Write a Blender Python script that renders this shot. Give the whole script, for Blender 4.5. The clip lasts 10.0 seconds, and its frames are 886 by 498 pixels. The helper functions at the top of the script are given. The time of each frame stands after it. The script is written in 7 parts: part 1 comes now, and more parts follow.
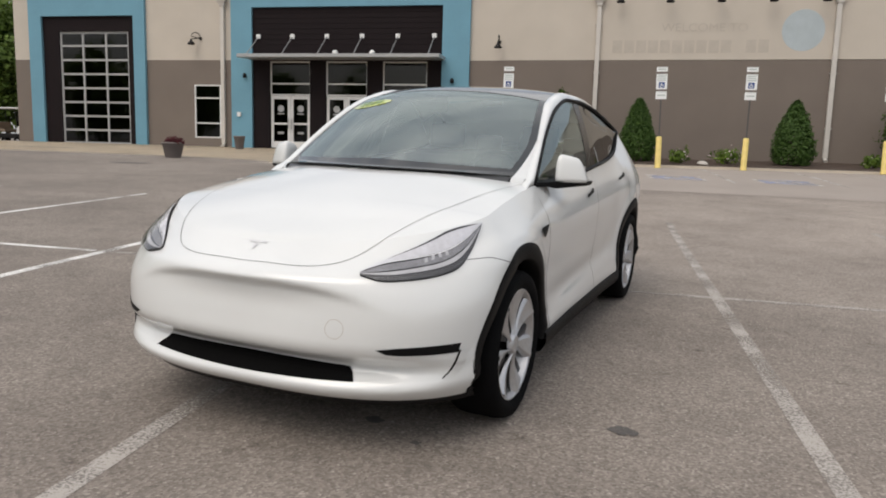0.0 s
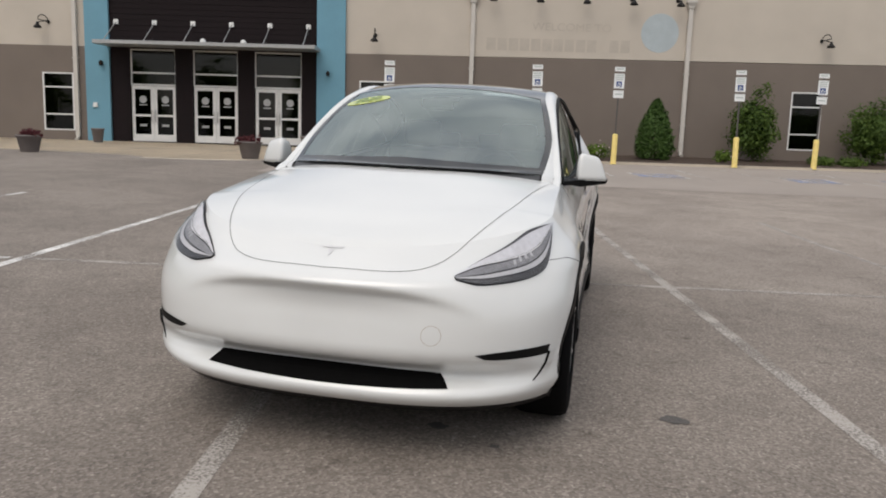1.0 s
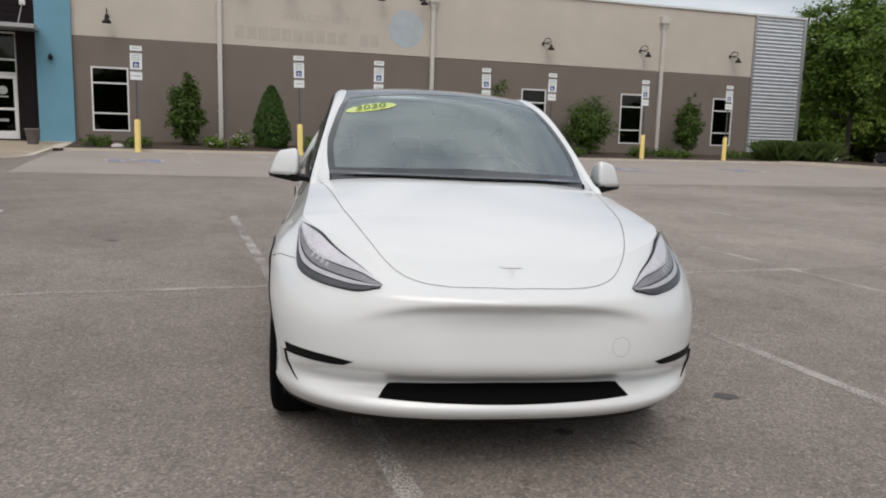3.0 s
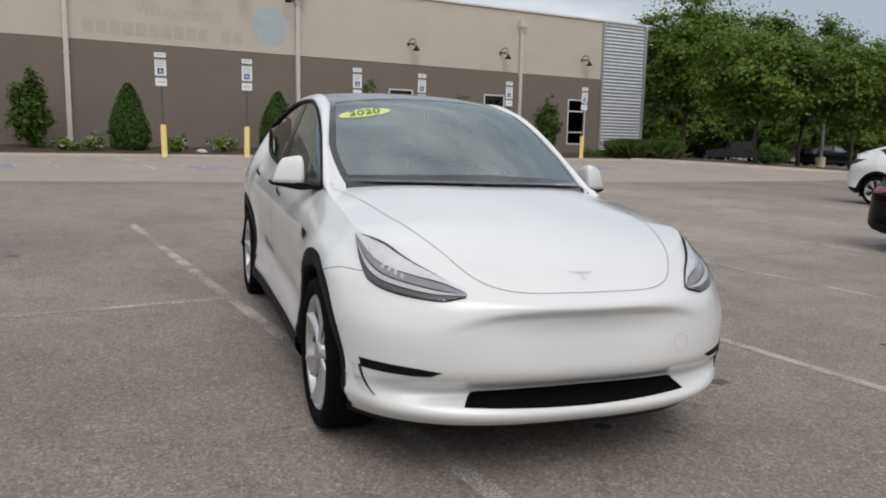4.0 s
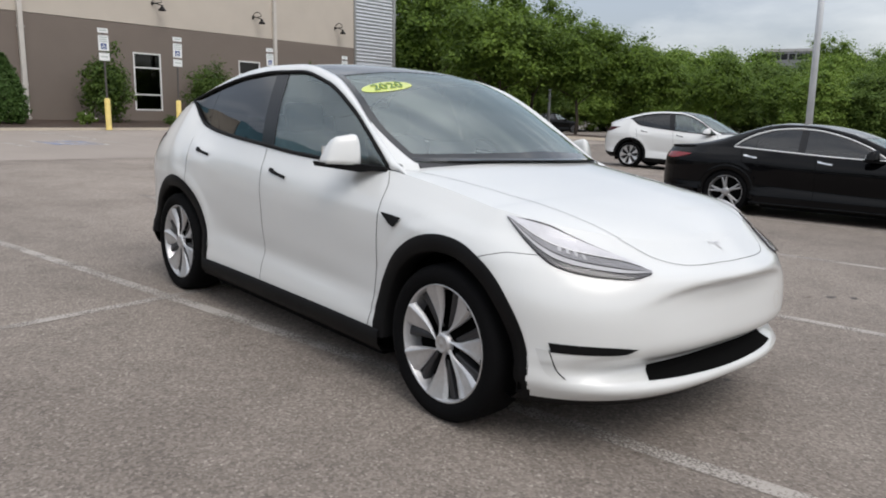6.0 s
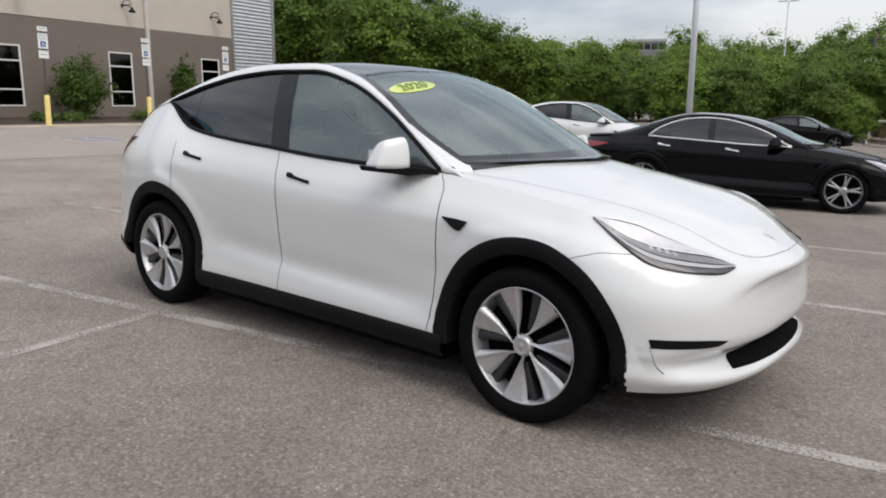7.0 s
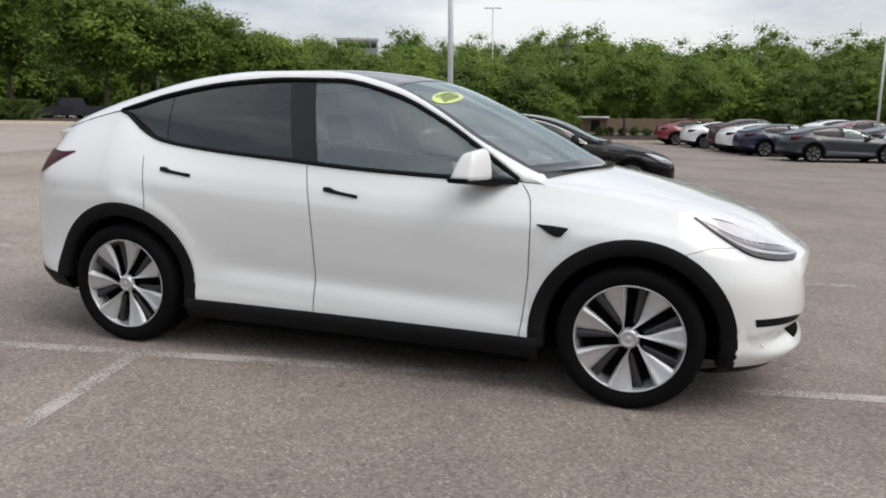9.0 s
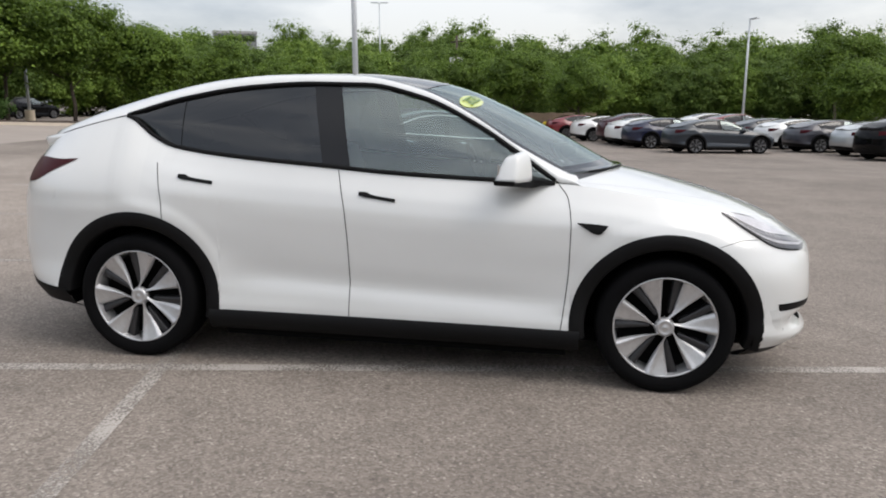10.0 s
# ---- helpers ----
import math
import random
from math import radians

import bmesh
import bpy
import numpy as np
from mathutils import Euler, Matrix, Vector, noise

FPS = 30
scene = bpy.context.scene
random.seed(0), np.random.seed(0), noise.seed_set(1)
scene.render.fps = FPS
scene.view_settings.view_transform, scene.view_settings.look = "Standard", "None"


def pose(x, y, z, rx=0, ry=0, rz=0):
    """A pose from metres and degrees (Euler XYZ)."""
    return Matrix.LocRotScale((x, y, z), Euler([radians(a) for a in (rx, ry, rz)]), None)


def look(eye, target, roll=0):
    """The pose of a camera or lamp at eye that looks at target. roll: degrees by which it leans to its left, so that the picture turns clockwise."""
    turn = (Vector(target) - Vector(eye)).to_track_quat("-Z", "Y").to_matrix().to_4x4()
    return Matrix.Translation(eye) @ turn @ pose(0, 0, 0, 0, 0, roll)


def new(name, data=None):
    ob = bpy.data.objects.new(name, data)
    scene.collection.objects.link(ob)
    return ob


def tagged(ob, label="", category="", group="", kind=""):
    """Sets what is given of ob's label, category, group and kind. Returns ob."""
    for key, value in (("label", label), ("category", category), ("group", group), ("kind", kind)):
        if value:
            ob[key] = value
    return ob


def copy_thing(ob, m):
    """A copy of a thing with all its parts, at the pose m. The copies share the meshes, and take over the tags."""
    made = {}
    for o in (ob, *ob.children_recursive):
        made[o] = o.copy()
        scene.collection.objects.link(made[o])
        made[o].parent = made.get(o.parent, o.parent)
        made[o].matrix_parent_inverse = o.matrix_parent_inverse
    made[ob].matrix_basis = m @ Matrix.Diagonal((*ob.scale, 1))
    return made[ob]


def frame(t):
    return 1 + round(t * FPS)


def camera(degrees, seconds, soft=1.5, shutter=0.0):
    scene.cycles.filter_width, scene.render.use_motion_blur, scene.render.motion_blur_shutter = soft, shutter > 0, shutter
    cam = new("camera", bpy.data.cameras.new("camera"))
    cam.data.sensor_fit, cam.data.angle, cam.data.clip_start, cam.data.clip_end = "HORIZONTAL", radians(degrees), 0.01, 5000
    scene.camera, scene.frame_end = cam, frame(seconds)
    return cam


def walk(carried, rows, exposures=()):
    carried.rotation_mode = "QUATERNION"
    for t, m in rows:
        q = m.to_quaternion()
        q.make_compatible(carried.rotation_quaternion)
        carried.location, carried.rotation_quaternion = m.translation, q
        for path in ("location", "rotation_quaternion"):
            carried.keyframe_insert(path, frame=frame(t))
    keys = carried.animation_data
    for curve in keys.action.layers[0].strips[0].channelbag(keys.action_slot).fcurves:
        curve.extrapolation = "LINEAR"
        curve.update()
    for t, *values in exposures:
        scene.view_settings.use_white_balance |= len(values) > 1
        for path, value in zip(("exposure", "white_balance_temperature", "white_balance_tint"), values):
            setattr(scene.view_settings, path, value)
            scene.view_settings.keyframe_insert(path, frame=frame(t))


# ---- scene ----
cam = camera(62.10, 10.0, soft=1.9)
LEAN = pose(0, 0, 0, 1.19, 1.08, 0)  # the car park slopes a little under the car
PATH = [
    (0, (1.96, -4.69, 1.214), (1.171, -2.874, 0.938), 1.6),
    (0.5, (1.533, -4.801, 1.202), (0.918, -2.919, 0.924), 1.6),
    (1, (1.077, -4.924, 1.215), (0.649, -2.991, 0.933), 1.8),
    (1.5, (0.639, -5.03, 1.229), (0.393, -3.067, 0.941), 2.0),
    (2, (0.181, -5.006, 1.248), (0.118, -3.029, 0.957), 2.1),
    (2.5, (-0.259, -5.025, 1.252), (-0.143, -3.05, 0.96), 2.1),
    (2.7, (-0.439, -5.016, 1.264), (-0.245, -3.047, 0.973), 1.9),
    (3.8, (-1.39, -4.774, 1.292), (-0.765, -2.895, 1.011), 1.1),
    (4, (-1.552, -4.748, 1.297), (-0.857, -2.894, 1.016), 1.2),
    (4.5, (-1.962, -4.531, 1.304), (-1.083, -2.759, 1.009), 0.9),
    (5, (-2.346, -4.343, 1.306), (-1.314, -2.659, 0.989), 1.0),
    (5.5, (-2.687, -4.137, 1.312), (-1.52, -2.549, 0.974), 1.1),
    (5.7, (-2.792, -3.989, 1.297), (-1.571, -2.443, 0.953), 1.1),
    (6.8, (-3.454, -3.282, 1.357), (-1.972, -1.99, 0.99), 0.3),
    (7, (-3.54, -3.133, 1.354), (-2.015, -1.894, 0.981), 0.2),
    (7.5, (-3.773, -2.741, 1.382), (-2.136, -1.656, 1.001), 0.2),
    (8, (-4.038, -2.382, 1.419), (-2.302, -1.464, 1.037), 0.2),
    (8.5, (-4.211, -2.007, 1.412), (-2.398, -1.25, 1.038), 0.1),
    (9, (-4.402, -1.62, 1.422), (-2.53, -1.029, 1.043), 0.1),
    (9.5, (-4.575, -1.242, 1.436), (-2.663, -0.806, 1.046), 0.0),
    (10, (-4.667, -0.869, 1.473), (-2.728, -0.576, 1.08), -0.1),
]
EXPOSURE = [(0, .18, 6780, 10), (1.0, .07, 6700, 10), (2.0, .02, 6600, 10), (4.0, .03, 6500, 10), (5.5, .20, 6400, 9.5), (7.0, .28, 6500, 10), (10, .39, 6550, 10)]
walk(cam, [(t, look(eye, target, roll)) for t, eye, target, roll in PATH], EXPOSURE)

# ---- world, sun, exposure ----
world = bpy.data.worlds.new("overcast")
world.use_nodes = True
scene.world = world
wn, wl = world.node_tree.nodes, world.node_tree.links
wn.clear()
sky = wn.new("ShaderNodeTexSky")
sky.sky_type, sky.sun_disc = "NISHITA", False
sky.sun_elevation, sky.sun_rotation = radians(53), radians(192)
sky.air_density, sky.dust_density = 1.0, 4.0
coord = wn.new("ShaderNodeTexCoord")
stretch = wn.new("ShaderNodeMapping")
stretch.inputs["Scale"].default_value = (1.0, 1.0, 3.2)
cloud = wn.new("ShaderNodeTexNoise")
cloud.inputs["Scale"].default_value, cloud.inputs["Detail"].default_value, cloud.inputs["Roughness"].default_value = 1.9, 7.0, 0.55
tone = wn.new("ShaderNodeValToRGB")
tone.color_ramp.elements[0].position, tone.color_ramp.elements[0].color = 0.42, (0.50, 0.535, 0.59, 1)
tone.color_ramp.elements[1].position, tone.color_ramp.elements[1].color = 0.61, (1.0, 1.0, 1.0, 1)
bg_sky, bg_cloud = wn.new("ShaderNodeBackground"), wn.new("ShaderNodeBackground")
bg_sky.inputs["Strength"].default_value = 0.05
both, out = wn.new("ShaderNodeAddShader"), wn.new("ShaderNodeOutputWorld")
wl.new(coord.outputs["Generated"], stretch.inputs["Vector"])
wl.new(stretch.outputs["Vector"], cloud.inputs["Vector"])
wl.new(cloud.outputs["Fac"], tone.inputs["Fac"])
wl.new(tone.outputs["Color"], bg_cloud.inputs["Color"])
# an overcast sky is brighter overhead than at the horizon
height, rise, glow = wn.new("ShaderNodeSeparateXYZ"), wn.new("ShaderNodeMapRange"), wn.new("ShaderNodeMath")
rise.inputs["From Min"].default_value, rise.inputs["From Max"].default_value = 0.0, 1.0
rise.inputs["To Min"].default_value, rise.inputs["To Max"].default_value = 0.78, 1.42
wl.new(coord.outputs["Generated"], height.inputs["Vector"])
wl.new(height.outputs["Z"], rise.inputs["Value"])
glow.operation, glow.inputs[1].default_value = "MULTIPLY", 0.68
wl.new(rise.outputs["Result"], glow.inputs[0])
wl.new(glow.outputs[0], bg_cloud.inputs["Strength"])
wl.new(sky.outputs["Color"], bg_sky.inputs["Color"])
wl.new(bg_sky.outputs[0], both.inputs[0])
wl.new(bg_cloud.outputs[0], both.inputs[1])
wl.new(both.outputs[0], out.inputs["Surface"])

sun = new("sun", bpy.data.lights.new("sun", "SUN"))
sun.data.energy, sun.data.angle, sun.data.color = 0.95, radians(40), (1.0, 0.97, 0.92)
sun.matrix_world = look((0, 0, 30), (4.5, 21.8, 0.0))


# ---- materials ----
def rgb(c):
    return (*c, 1.0) if len(c) == 3 else c


def material(name, base, rough=0.6, metal=0.0, vary=0.12, scale=3.0, fine=60.0, bump=0.0, coat=0.0, spec=0.5):
    """A surface whose colour and roughness vary at a coarse and a fine scale."""
    m = bpy.data.materials.new(name)
    m.use_nodes = True
    n, l = m.node_tree.nodes, m.node_tree.links
    b = n["Principled BSDF"]
    b.inputs["Metallic"].default_value, b.inputs["Specular IOR Level"].default_value = metal, spec
    b.inputs["Coat Weight"].default_value, b.inputs["Coat Roughness"].default_value = coat, 0.03
    tc = n.new("ShaderNodeTexCoord")
    src = tc.outputs["Object"]
    big, small = n.new("ShaderNodeTexNoise"), n.new("ShaderNodeTexNoise")
    big.inputs["Scale"].default_value, big.inputs["Detail"].default_value = scale, 5.0
    small.inputs["Scale"].default_value, small.inputs["Detail"].default_value = fine, 3.0
    l.new(src, big.inputs["Vector"])
    l.new(src, small.inputs["Vector"])
    add = n.new("ShaderNodeMath")
    add.operation = "ADD"
    l.new(big.outputs["Fac"], add.inputs[0])
    l.new(small.outputs["Fac"], add.inputs[1])
    ramp = n.new("ShaderNodeMapRange")
    ramp.inputs["From Min"].default_value, ramp.inputs["From Max"].default_value = 0.7, 1.3
    ramp.inputs["To Min"].default_value, ramp.inputs["To Max"].default_value = 1 - vary, 1 + vary
    l.new(add.outputs[0], ramp.inputs["Value"])
    mul = n.new("ShaderNodeVectorMath")
    mul.operation = "SCALE"
    mul.inputs[0].default_value = base[:3]
    l.new(ramp.outputs["Result"], mul.inputs["Scale"])
    l.new(mul.outputs[0], b.inputs["Base Color"])
    rr = n.new("ShaderNodeMapRange")
    rr.inputs["To Min"].default_value, rr.inputs["To Max"].default_value = max(0.02, rough * (1 - vary)), min(1, rough * (1 + vary))
    l.new(big.outputs["Fac"], rr.inputs["Value"])
    l.new(rr.outputs["Result"], b.inputs["Roughness"])
    if bump:
        bp = n.new("ShaderNodeBump")
        bp.inputs["Strength"].default_value, bp.inputs["Distance"].default_value = bump, 0.01
        l.new(small.outputs["Fac"], bp.inputs["Height"])
        l.new(bp.outputs["Normal"], b.inputs["Normal"])
    return m


def glass(name, tint=(0.6, 0.66, 0.66), rough=0.0, see=0.8, ior=1.6, haze=0.0, sheen=(1.0, 1.0, 1.0)):
    """A thin pane: clear but tinted, with a mirror-like sheen and a pale film for dust and sky glare."""
    m = bpy.data.materials.new(name)
    m.use_nodes = True
    n, l = m.node_tree.nodes, m.node_tree.links
    n.clear()
    o = n.new("ShaderNodeOutputMaterial")
    t, g, mix, f = n.new("ShaderNodeBsdfTransparent"), n.new("ShaderNodeBsdfGlossy"), n.new("ShaderNodeMixShader"), n.new("ShaderNodeFresnel")
    t.inputs["Color"].default_value = (tint[0] * see, tint[1] * see, tint[2] * see, 1)
    g.inputs["Roughness"].default_value, f.inputs["IOR"].default_value = rough, ior
    g.inputs["Color"].default_value = (sheen[0], sheen[1], sheen[2], 1)
    dust_glare, with_haze, spots = n.new("ShaderNodeBsdfDiffuse"), n.new("ShaderNodeMixShader"), n.new("ShaderNodeTexNoise")
    dust_glare.inputs["Color"].default_value = (0.55, 0.56, 0.55, 1)
    spots.inputs["Scale"].default_value = 3.0
    amount = n.new("ShaderNodeMath")
    amount.operation, amount.inputs[1].default_value = "MULTIPLY", 2 * haze
    l.new(spots.outputs["Fac"], amount.inputs[0])
    l.new(amount.outputs[0], with_haze.inputs[0])
    l.new(t.outputs[0], with_haze.inputs[1])
    l.new(dust_glare.outputs[0], with_haze.inputs[2])
    l.new(f.outputs[0], mix.inputs[0])
    l.new(with_haze.outputs[0], mix.inputs[1])
    l.new(g.outputs[0], mix.inputs[2])
    l.new(mix.outputs[0], o.inputs["Surface"])
    return m


def asphalt_material():
    m = bpy.data.materials.new("asphalt")
    m.use_nodes = True
    n, l = m.node_tree.nodes, m.node_tree.links
    b = n["Principled BSDF"]
    tc = n.new("ShaderNodeTexCoord")
    p = tc.outputs["Object"]

    def noise_at(scale, detail=4.0, rough=0.6):
        q = n.new("ShaderNodeTexNoise")
        q.inputs["Scale"].default_value, q.inputs["Detail"].default_value, q.inputs["Roughness"].default_value = scale, detail, rough
        l.new(p, q.inputs["Vector"])
        return q.outputs["Fac"]

    def ramp(fac, *stops):
        r = n.new("ShaderNodeValToRGB")
        while len(r.color_ramp.elements) < len(stops):
            r.color_ramp.elements.new(0.5)
        for e, (at, c) in zip(r.color_ramp.elements, stops):
            e.position, e.color = at, (c[0], c[1], c[2], 1)
        l.new(fac, r.inputs["Fac"])
        return r.outputs["Color"]

    def mixed(kind, fac, a, c):
        x = n.new("ShaderNodeMix")
        x.data_type, x.blend_type = "RGBA", kind
        x.inputs["Factor"].default_value = fac
        l.new(a, x.inputs["A"])
        l.new(c, x.inputs["B"])
        return x.outputs["Result"]

    stone = n.new("ShaderNodeTexVoronoi")
    stone.inputs["Scale"].default_value = 84.0
    l.new(p, stone.inputs["Vector"])
    chip = ramp(stone.outputs["Color"], (0.0, (0.150, 0.130, 0.116)), (0.55, (0.258, 0.225, 0.200)), (0.84, (0.315, 0.280, 0.251)), (1.0, (0.455, 0.414, 0.374)))
    gaps = ramp(stone.outputs["Distance"], (0.0, (1, 1, 1)), (0.75, (0.72, 0.72, 0.72)))
    col = mixed("MULTIPLY", 0.6, chip, gaps)
    col = mixed("MULTIPLY", 0.9, col, ramp(noise_at(0.35, 5.0), (0.34, (0.78, 0.765, 0.75)), (0.62, (1.09, 1.08, 1.06))))
    col = mixed("MULTIPLY", 0.8, col, ramp(noise_at(2.3, 6.0, 0.7), (0.3, (0.80, 0.79, 0.78)), (0.55, (1.04, 1.03, 1.02))))
    col = mixed("MULTIPLY", 0.75, col, ramp(noise_at(7.0, 3.0, 0.5), (0.26, (0.62, 0.60, 0.59)), (0.34, (1.0, 1.0, 1.0))))
    # up to a third paler round a point towards the building, fading outwards
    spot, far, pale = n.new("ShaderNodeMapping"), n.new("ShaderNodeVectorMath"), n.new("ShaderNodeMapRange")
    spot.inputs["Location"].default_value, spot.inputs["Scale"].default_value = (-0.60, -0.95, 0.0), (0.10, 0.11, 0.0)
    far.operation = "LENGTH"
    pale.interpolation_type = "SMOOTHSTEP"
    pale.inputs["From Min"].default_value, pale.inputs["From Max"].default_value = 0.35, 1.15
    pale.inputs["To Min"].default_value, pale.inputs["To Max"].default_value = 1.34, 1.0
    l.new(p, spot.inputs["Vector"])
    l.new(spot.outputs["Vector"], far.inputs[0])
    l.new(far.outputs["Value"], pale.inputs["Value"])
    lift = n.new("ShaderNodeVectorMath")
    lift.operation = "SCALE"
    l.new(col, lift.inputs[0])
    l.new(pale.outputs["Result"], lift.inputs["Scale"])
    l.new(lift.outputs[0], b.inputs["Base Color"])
    b.inputs["Roughness"].default_value, b.inputs["Specular IOR Level"].default_value = 0.85, 0.3
    bp = n.new("ShaderNodeBump")
    bp.inputs["Strength"].default_value, bp.inputs["Distance"].default_value = 0.5, 0.004
    l.new(stone.outputs["Distance"], bp.inputs["Height"])
    l.new(bp.outputs["Normal"], b.inputs["Normal"])
    return m


def worn_paint(name, colour, wear=0.5):
    """Road paint worn through to the asphalt in spots."""
    m = bpy.data.materials.new(name)
    m.use_nodes = True
    n, l = m.node_tree.nodes, m.node_tree.links
    b = n["Principled BSDF"]
    tc = n.new("ShaderNodeTexCoord")
    a, c = n.new("ShaderNodeTexNoise"), n.new("ShaderNodeTexNoise")
    a.inputs["Scale"].default_value, a.inputs["Detail"].default_value = 80.0, 3.0
    c.inputs["Scale"].default_value, c.inputs["Detail"].default_value = 2.2, 4.0
    l.new(tc.outputs["Object"], a.inputs["Vector"])
    l.new(tc.outputs["Object"], c.inputs["Vector"])
    add = n.new("ShaderNodeMath")
    add.operation = "ADD"
    l.new(a.outputs["Fac"], add.inputs[0])
    l.new(c.outputs["Fac"], add.inputs[1])
    r = n.new("ShaderNodeValToRGB")
    r.color_ramp.elements[0].position, r.color_ramp.elements[0].color = 0.42 + 0.12 * wear, (0, 0, 0, 1)
    r.color_ramp.elements[1].position, r.color_ramp.elements[1].color = 0.60 + 0.12 * wear, (1, 1, 1, 1)
    half = n.new("ShaderNodeMath")
    half.operation, half.inputs[1].default_value = "MULTIPLY", 0.5
    l.new(add.outputs[0], half.inputs[0])
    l.new(half.outputs[0], r.inputs["Fac"])
    b.inputs["Base Color"].default_value = rgb(colour)
    b.inputs["Roughness"].default_value = 0.85
    bare, mx = n.new("ShaderNodeBsdfTransparent"), n.new("ShaderNodeMixShader")
    l.new(r.outputs["Color"], mx.inputs[0])
    l.new(bare.outputs[0], mx.inputs[1])
    l.new(b.outputs[0], mx.inputs[2])
    l.new(mx.outputs[0], n["Material Output"].inputs["Surface"])
    return m


def leaf_material(name, dark, light, patch=0.66):
    """Leaves whose green changes from leaf to leaf and, more slowly, from bough to bough."""
    m = bpy.data.materials.new(name)
    m.use_nodes = True
    n, l = m.node_tree.nodes, m.node_tree.links
    b = n["Principled BSDF"]
    geo, tc, broad = n.new("ShaderNodeNewGeometry"), n.new("ShaderNodeTexCoord"), n.new("ShaderNodeTexNoise")
    broad.inputs["Scale"].default_value, broad.inputs["Detail"].default_value = 0.55, 3.0
    l.new(tc.outputs["Object"], broad.inputs["Vector"])
    blend = n.new("ShaderNodeMix")
    blend.inputs["Factor"].default_value = patch
    l.new(geo.outputs["Random Per Island"], blend.inputs["A"])
    l.new(broad.outputs["Fac"], blend.inputs["B"])
    r = n.new("ShaderNodeValToRGB")
    r.color_ramp.elements[0].position, r.color_ramp.elements[1].position = 0.2, 0.8
    r.color_ramp.elements[0].color, r.color_ramp.elements[1].color = rgb(dark), rgb(light)
    l.new(blend.outputs["Result"], r.inputs["Fac"])
    l.new(r.outputs["Color"], b.inputs["Base Color"])
    b.inputs["Roughness"].default_value, b.inputs["Specular IOR Level"].default_value = 0.55, 0.25
    tr, mix = n.new("ShaderNodeBsdfTranslucent"), n.new("ShaderNodeMixShader")
    mix.inputs[0].default_value = 0.36
    l.new(r.outputs["Color"], tr.inputs["Color"])
    l.new(b.outputs[0], mix.inputs[1])
    l.new(tr.outputs[0], mix.inputs[2])
    l.new(mix.outputs[0], n["Material Output"].inputs["Surface"])
    return m


M_ASPHALT = asphalt_material()
M_CONCRETE = material("concrete", (0.62, 0.53, 0.41), 0.85, vary=0.16, scale=0.8, fine=40, bump=0.15)
M_APRON = material("worn pale concrete", (0.305, 0.265, 0.234), 0.88, vary=0.12, scale=0.6, fine=45, bump=0.15)
M_KERB = material("kerb concrete", (0.52, 0.46, 0.38), 0.85, vary=0.14, scale=1.5, fine=50, bump=0.15)
M_MULCH = material("bark mulch", (0.055, 0.036, 0.026), 0.95, vary=0.45, scale=6, fine=45, bump=1.0)
M_LINE = worn_paint("worn white paint", (0.39, 0.357, 0.326), -0.3)
M_FENCE = material("weathered board", (0.21, 0.155, 0.11), 0.85, vary=0.25, scale=4, fine=60, bump=0.2)
M_LINE_FAINT = worn_paint("faded white paint", (0.52, 0.49, 0.455), -0.2)
M_LINE_FRESH = worn_paint("white paint", (0.74, 0.725, 0.70), -0.5)
M_BLUE_PAINT = worn_paint("blue paint", (0.27, 0.34, 0.55), 0.3)
M_DARK_MARK = material("oil stain", (0.085, 0.076, 0.070), 0.7, vary=0.4, scale=25, fine=90)
M_BEIGE = material("beige stucco", (0.525, 0.472, 0.408), 0.9, vary=0.07, scale=0.7, fine=35, bump=0.25)
M_BROWN = material("brown stucco", (0.180, 0.149, 0.127), 0.9, vary=0.08, scale=0.7, fine=35, bump=0.25)
M_BLUE = material("blue stucco", (0.145, 0.315, 0.41), 0.85, vary=0.07, scale=0.8, fine=35, bump=0.2)
M_DARK = material("dark brown panel", (0.014, 0.010, 0.011), 0.75, vary=0.2, scale=1.2, fine=30, spec=0.12)
M_CORR = material("galvanised sheet", (0.62, 0.64, 0.67), 0.4, 0.35, vary=0.1, scale=2, fine=30)
M_ALU = material("white aluminium frame", (0.72, 0.72, 0.71), 0.45, vary=0.06)
M_GREY_BAR = material("grey door bar", (0.38, 0.38, 0.38), 0.5, vary=0.08)
M_STEEL = material("grey steel", (0.42, 0.42, 0.42), 0.45, 0.6, vary=0.1)
M_PIPE = material("cream downpipe", (0.56, 0.53, 0.49), 0.6, vary=0.08)
M_BLACK = material("black metal", (0.012, 0.011, 0.011), 0.5, vary=0.2, spec=0.2)
M_BRIGHT_YELLOW = material("bright yellow plastic", (0.80, 0.60, 0.03), 0.45, vary=0.1, scale=5)
M_POLE = material("pale grey painted pole", (0.60, 0.63, 0.66), 0.55, vary=0.1, scale=3)
M_YELLOW = material("yellow bollard paint", (0.73, 0.57, 0.19), 0.55, vary=0.12, scale=5, fine=50)
M_POST = material("galvanised post", (0.10, 0.092, 0.088), 0.55, 0.3, vary=0.15)
M_SIGN = material("white sign face", (0.78, 0.80, 0.80), 0.45, vary=0.04)
M_SIGN_BLUE = material("blue sign print", (0.02, 0.06, 0.22), 0.45, vary=0.05)
M_SIGN_GREEN = material("green sign print", (0.42, 0.47, 0.46), 0.5, vary=0.05)
M_FADED = material("faded lettering", (0.47, 0.422, 0.367), 0.9, vary=0.07, scale=3, fine=35)
M_FADED_BLUE = material("faded blue disc", (0.42, 0.475, 0.50), 0.9, vary=0.10, scale=2, fine=35)
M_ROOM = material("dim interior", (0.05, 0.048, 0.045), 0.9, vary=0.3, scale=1)
